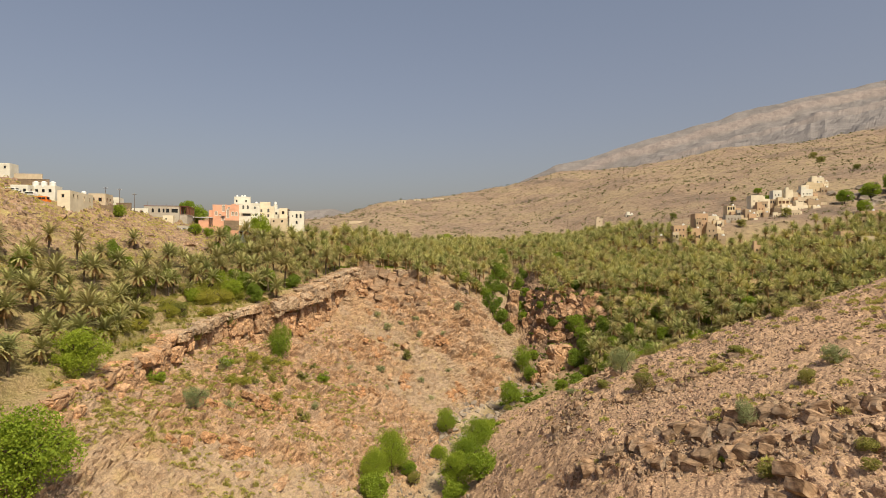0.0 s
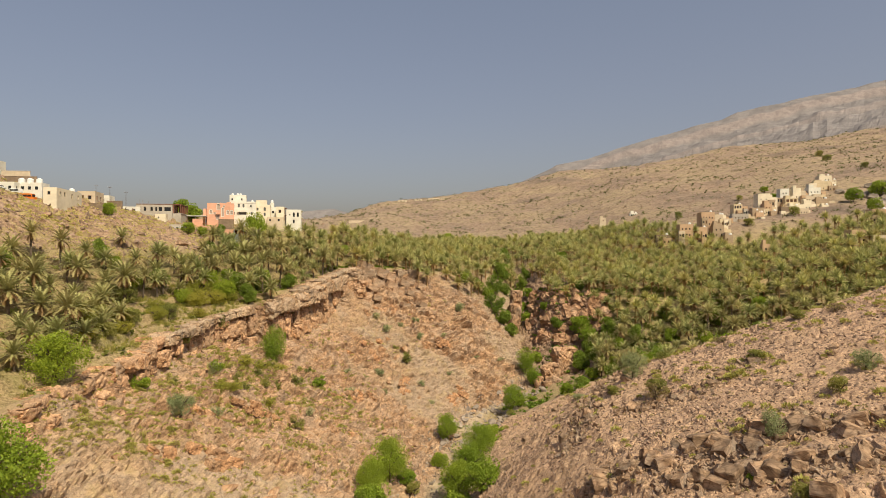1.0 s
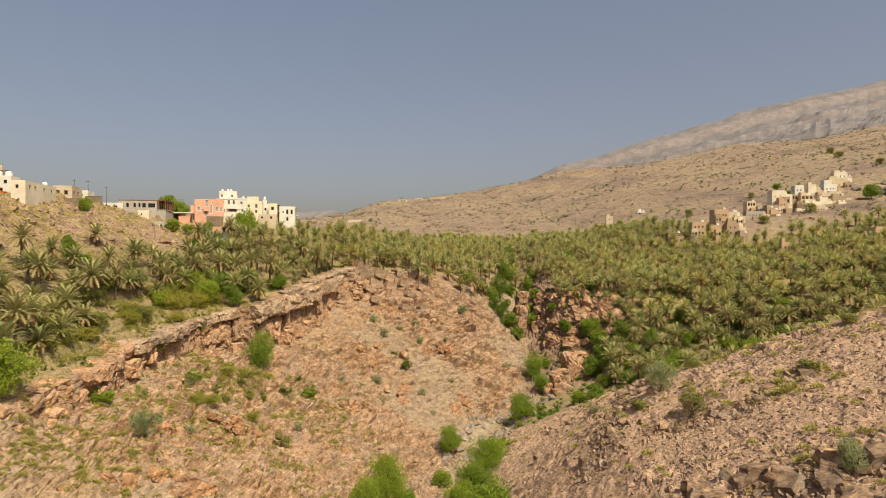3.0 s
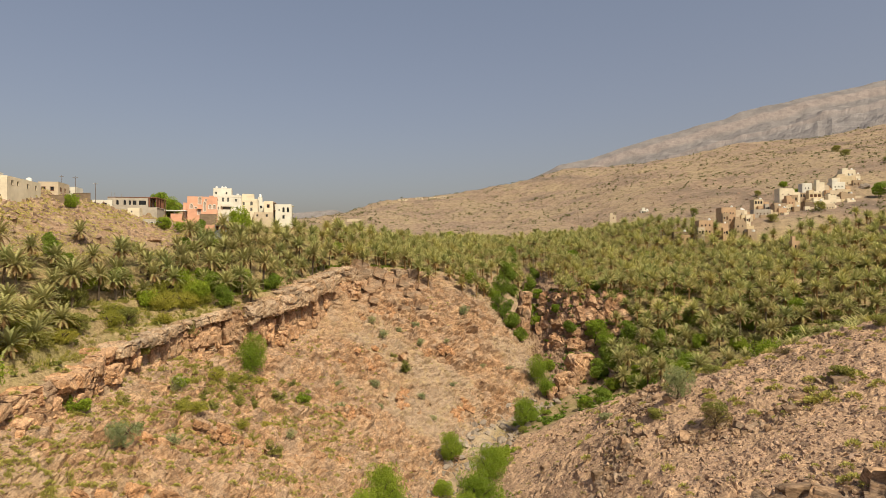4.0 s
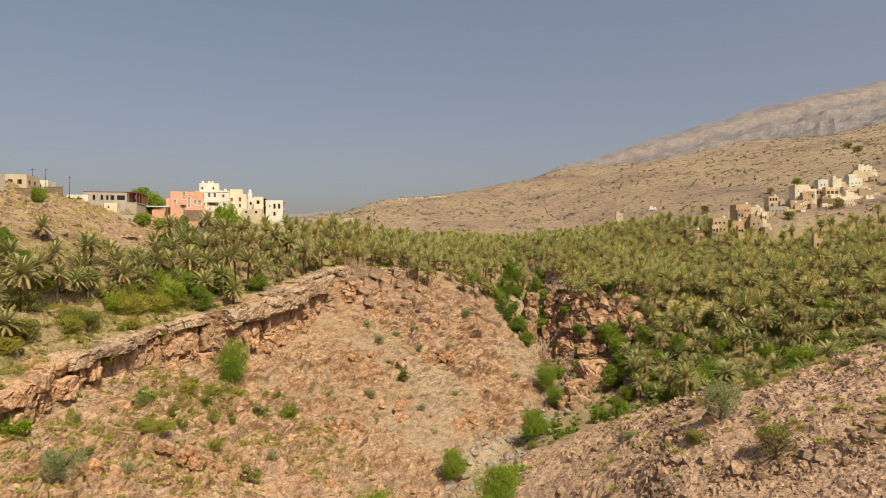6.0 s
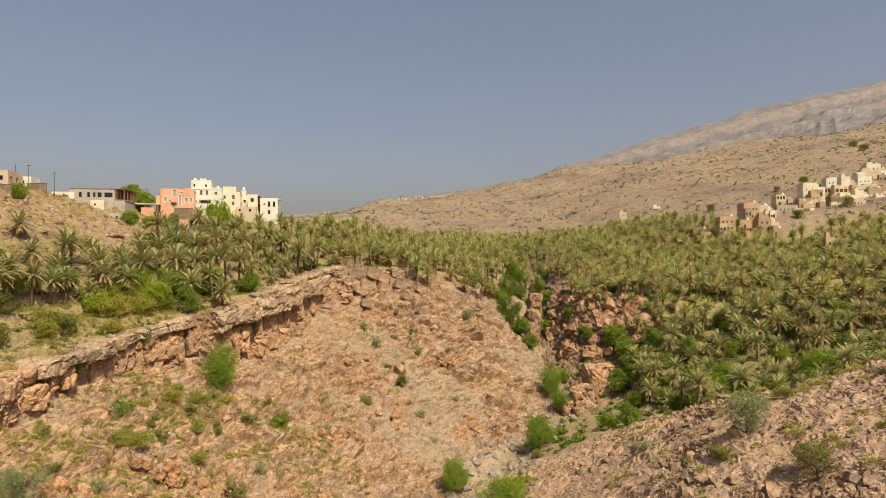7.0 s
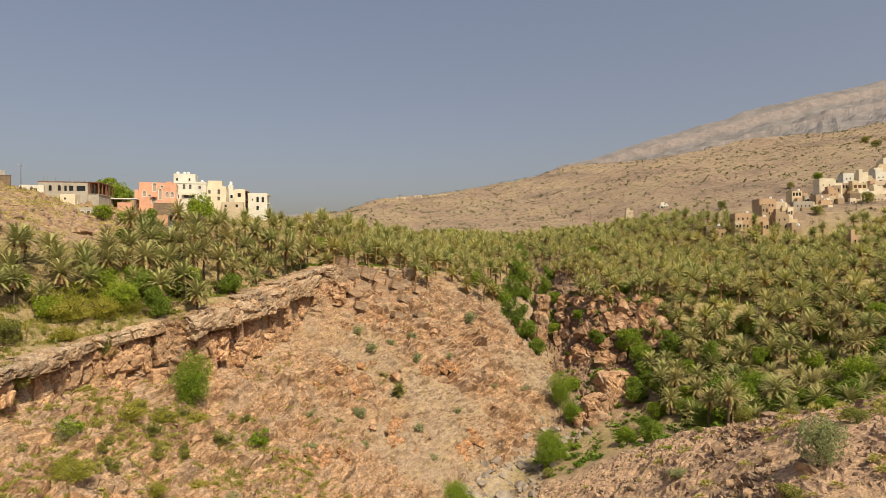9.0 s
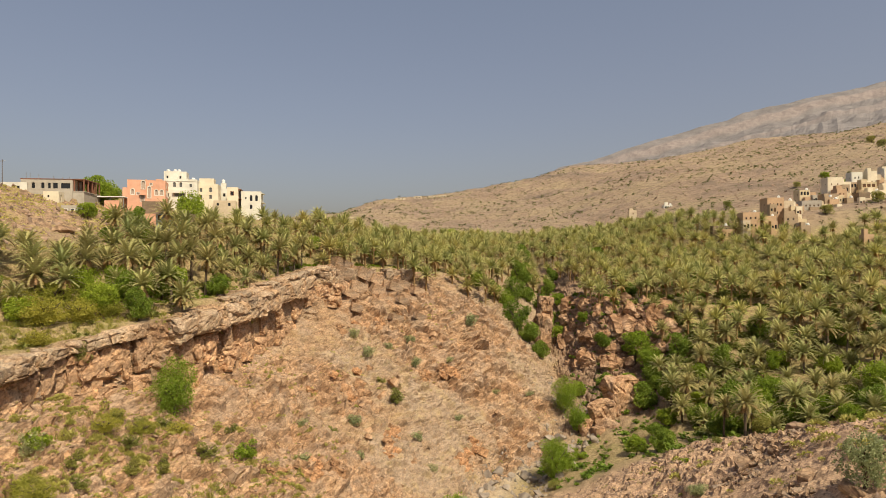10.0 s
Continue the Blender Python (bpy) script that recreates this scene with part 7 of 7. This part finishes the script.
# ---- the old village on the other side ----
OLD = [  # label, x, y, z, w, d, h, turn, plaster, windows a storey, storeys
    ("orange-pink two-storey house with a dark side wall", 143.4, 354, 71.6, 10.0, 8, 8.6, -4, CLAY, 4, 2),
    ("low clay house with a dark end wall and a tank", 127.6, 344, 65.6, 9.6, 7, 7.4, -6, CLAY, 3, 2),
    ("low orange clay house among palms", 138.7, 348, 65.6, 7.2, 6, 6.0, -4, CLAY, 3, 1),
    ("brown stone house with a dark doorway", 146.5, 346, 65.6, 8.0, 6, 6.8, -6, MUD, 2, 2),
    ("long low cream house behind a small tree", 154.0, 364, 74.2, 10.2, 6, 5.0, -4, CREAM, 3, 1),
    ("grey two-storey house with a shaded side", 168.5, 371, 73.2, 12.0, 8, 7.0, -14, CONCRETE, 4, 2),
    ("unfinished yellow house with open upper storey", 177.2, 388, 80.0, 7.0, 7, 7.0, -6, YELLOW, 2, 2),
    ("tall plain cream house with few windows", 195.0, 394, 84.6, 10.0, 8, 9.4, -8, CREAM, 2, 2),
    ("pinkish old house with two square windows", 195.4, 387, 80.0, 6.3, 6, 7.4, -6, CLAY, 2, 2),
    ("pale plastered old house on the ridge", 216.4, 408, 89.8, 7.4, 7, 8.6, -10, WHITE, 2, 2),
    ("narrow pale tower house", 223.0, 405, 88.0, 4.6, 5, 10.6, -8, CREAM, 1, 3),
    ("ruined brown house with dark gaps under its roof", 206.4, 396, 84.0, 6.8, 6, 7.6, -6, MUD, 3, 2),
    ("tall yellow old house with dark openings", 211.0, 392, 80.0, 10.0, 7, 11.2, -6, YELLOW, 3, 3),
    ("cream old house with a row of arched openings", 209.6, 385, 79.5, 8.1, 6, 6.6, -6, CREAM, 4, 1),
    ("small cream old house", 223.5, 394, 83.5, 6.1, 6, 6.3, -6, CREAM, 2, 1),
    ("pale old house stepping up the ridge", 238.2, 414, 91.5, 10.2, 7, 8.2, -8, WHITE, 3, 2),
    ("small pale house near the top of the village", 244.7, 425, 97.0, 5.0, 5, 6.6, -8, CREAM, 1, 2),
    ("long cream house below the village top", 251.5, 431, 99.0, 14.9, 7, 6.6, -10, YELLOW, 4, 1),
    ("cream house crowning the old village", 260.1, 439, 102.0, 11.1, 7, 8.4, -10, CREAM, 3, 2),
    ("tan roofless old house with ragged walls", 233.5, 398, 85.0, 10.8, 6, 6.2, -6, MUD, 4, 1),
    ("tan stone house with small windows", 210.0, 375, 76.6, 7.2, 6, 7.0, -6, BEIGE, 3, 2),
    ("small brown stone house", 183.7, 378, 76.6, 3.8, 5, 6.0, -6, MUD, 1, 1),
    ("brown house with a broken upper wall", 203.0, 382, 78.5, 5.0, 6, 6.5, -8, STONE, 2, 1),
    ("brown terrace house in the middle of the village", 228.5, 402, 85.6, 8.5, 6, 7.8, -6, BEIGE, 3, 2),
    ("tan house against the ridge rocks", 229.5, 413, 91.0, 8.0, 6, 6.6, -8, BEIGE, 2, 1),
    ("grey-brown house with a flat earth roof", 186.5, 383, 79.0, 8.5, 6, 5.6, -6, MUD, 2, 1),
    ("orange-pink house with white roof tanks", 225.8, 336, 73.4, 8.4, 7, 7.2, -10, CLAY, 3, 2),
    ("clay house beside tall palms", 236.5, 338, 74.5, 8.0, 7, 5.6, -10, CLAY, 3, 1),
    ("pinkish house half hidden among date palms", 191.8, 300, 62.0, 11.2, 7, 6.6, -6, CLAY, 3, 2),
    ("small pale house among date palms", 212.9, 306, 64.0, 7.0, 6, 4.2, -8, BEIGE, 2, 1),
    ("small pink hut in the palm grove", 148.8, 298, 57.6, 3.4, 3, 4.4, -6, CLAY, 1, 1),
    ("low stone ruin beside the grove", 116.0, 347, 64.2, 10.0, 4, 3.2, -4, STONE, 3, 1),
    ("small white colonnaded pump house", 141.4, 480, 82.0, 7.4, 4, 4.9, -6, WHITE, 4, 1),
    ("small ruined stone hut on the slope", 115.7, 470, 79.0, 4.7, 4, 4.0, -6, BEIGE, 1, 1),
]
more = random.Random(15)
for label, x, y, z, w, d, h, turn, mat, n, storeys in list(OLD):
    if x > 140 and y > 340 and x < 262:
        OLD.append(("small flat-roofed old house in the village row", x + w * 0.74 + 0.4, y + 1.5, z + more.uniform(-0.8, 0.8), w * more.uniform(0.45, 0.6), d * 0.8, h * more.uniform(0.55, 0.85), turn + more.uniform(-4, 4), more.choice((CREAM, BEIGE, YELLOW, CLAY, MUD)), 2, 1 if h < 7 else 2))
        if more.random() < 0.6:
            OLD.append(("low tan old house stepping down the village slope", x + w * more.uniform(-0.3, 0.5), y - 6.5, z - 2.6, w * more.uniform(0.45, 0.7), 4.5, more.uniform(3.6, 5.0), turn, more.choice((BEIGE, MUD, MUD, CLAY, CREAM)), 2, 1))
rng = random.Random(5)
for label, x, y, z, w, d, h, turn, mat, n, storeys in OLD:
    if w > 5.5 and y > 340:
        w *= 0.72
    size = (rng.uniform(0.5, 0.7), rng.uniform(0.75, 1.1))
    rise = (h - 1.2) / storeys
    front = []
    for s in range(storeys):
        for k in range(n):
            if rng.random() < 0.85:
                u = w * 0.1 + w * 0.8 * (k + 0.5 + rng.uniform(-0.12, 0.12)) / n - size[0] / 2
                front.append((u, 1.3 + s * rise + rng.uniform(-0.1, 0.1), size[0], size[1], "plain"))
    left = [(d * 0.3, 1.4, 0.7, 0.9, "plain")] + ([(d * 0.6, 1.4 + rise, 0.7, 0.9, "plain")] if storeys > 1 else [])
    if any(word in label for word in ("dark gaps", "open upper", "dark openings", "colonnaded")):
        front = [(0.5 + k * (w - 0.6) / 3, h - 2.6, (w - 0.6) / 3 - 0.5, 1.7, "hole") for k in range(3)] + [o for o in front if o[1] + o[3] < h - 2.8]
    front = [o for i, o in enumerate(front) if all(o[0] > q[0] + q[2] or q[0] > o[0] + o[2] or o[1] > q[1] + q[3] or q[1] > o[1] + o[3] for q in front[:i])]
    root = house(label, x, y, z, w, d, h, turn, mat, front, (), left, sink=6, parapet=0.4, shutter=rng.random() < 0.3, name="old_house", category="house", group="houses of the old village")
    for _ in range(0 if w < 4.5 or "hut" in label or "colonnaded" in label else rng.choice((0, 1, 1, 2, 2))):
        aw, ah, am = w * rng.uniform(0.4, 0.62), h * rng.uniform(0.4, 0.62), rng.choice((MUD, BEIGE, CLAY, YELLOW, CONCRETE, CREAM))
        at_ = root.matrix_basis @ Vector((rng.choice((-1.5, w * 0.3, w - aw + 1.5)) + rng.uniform(-0.6, 0.6), -rng.uniform(2.6, 5.2), 0))
        holes = [(aw * 0.12, ah - 1.9, 0.8, 1.0, "plain"), (aw * 0.55, ah - 2.3, 0.9, 1.7, rng.choice(("door", "hole")))]
        house("small old annexe built against a taller house", at_.x, at_.y, z - 1.0, aw, 2.5, ah + 1.0, turn, am, holes, (), (), sink=5, parapet=0.3, name="annexe", category="house", group="annexes of the old village")
    if rng.random() < 0.45 and mat not in (STONE,):
        part("roof_room", boxed(w * 0.15, d * 0.35, h - 0.4, w * 0.55, d * 0.9, h + rng.uniform(1.0, 2.0)), mat, root)
    if "tank" in label or rng.random() < 0.3:
        p = roof_point(root, w * 0.8, d * 0.25, h - 0.4)
        water_tank(p.x, p.y, p.z, 0.65, 1.0)
low_wall("pale boundary wall on the knoll beyond the grove", -66.0, 560, -46.0, 563, 85.0, 2.0, CREAM, sink=4)
low_wall("pale boundary wall running down the knoll", -84.0, 556, -67.0, 559.5, 83.6, 1.6, BEIGE, sink=4)
for x, y, w in ((-62, 842, 12), (-40, 850, 10), (-22, 858, 14), (-8, 862, 9)):
    p, _ = ground_at(x, y)
    house("tiny pale house on the far ridge", x, y, p.z, w, 8, 2.6, 0, BEIGE, [(w * 0.3, 0.6, 1.2, 1.2, "plain"), (w * 0.65, 0.6, 1.2, 1.2, "plain")], (), name="far_house", group="houses on the far ridge", sink=4)
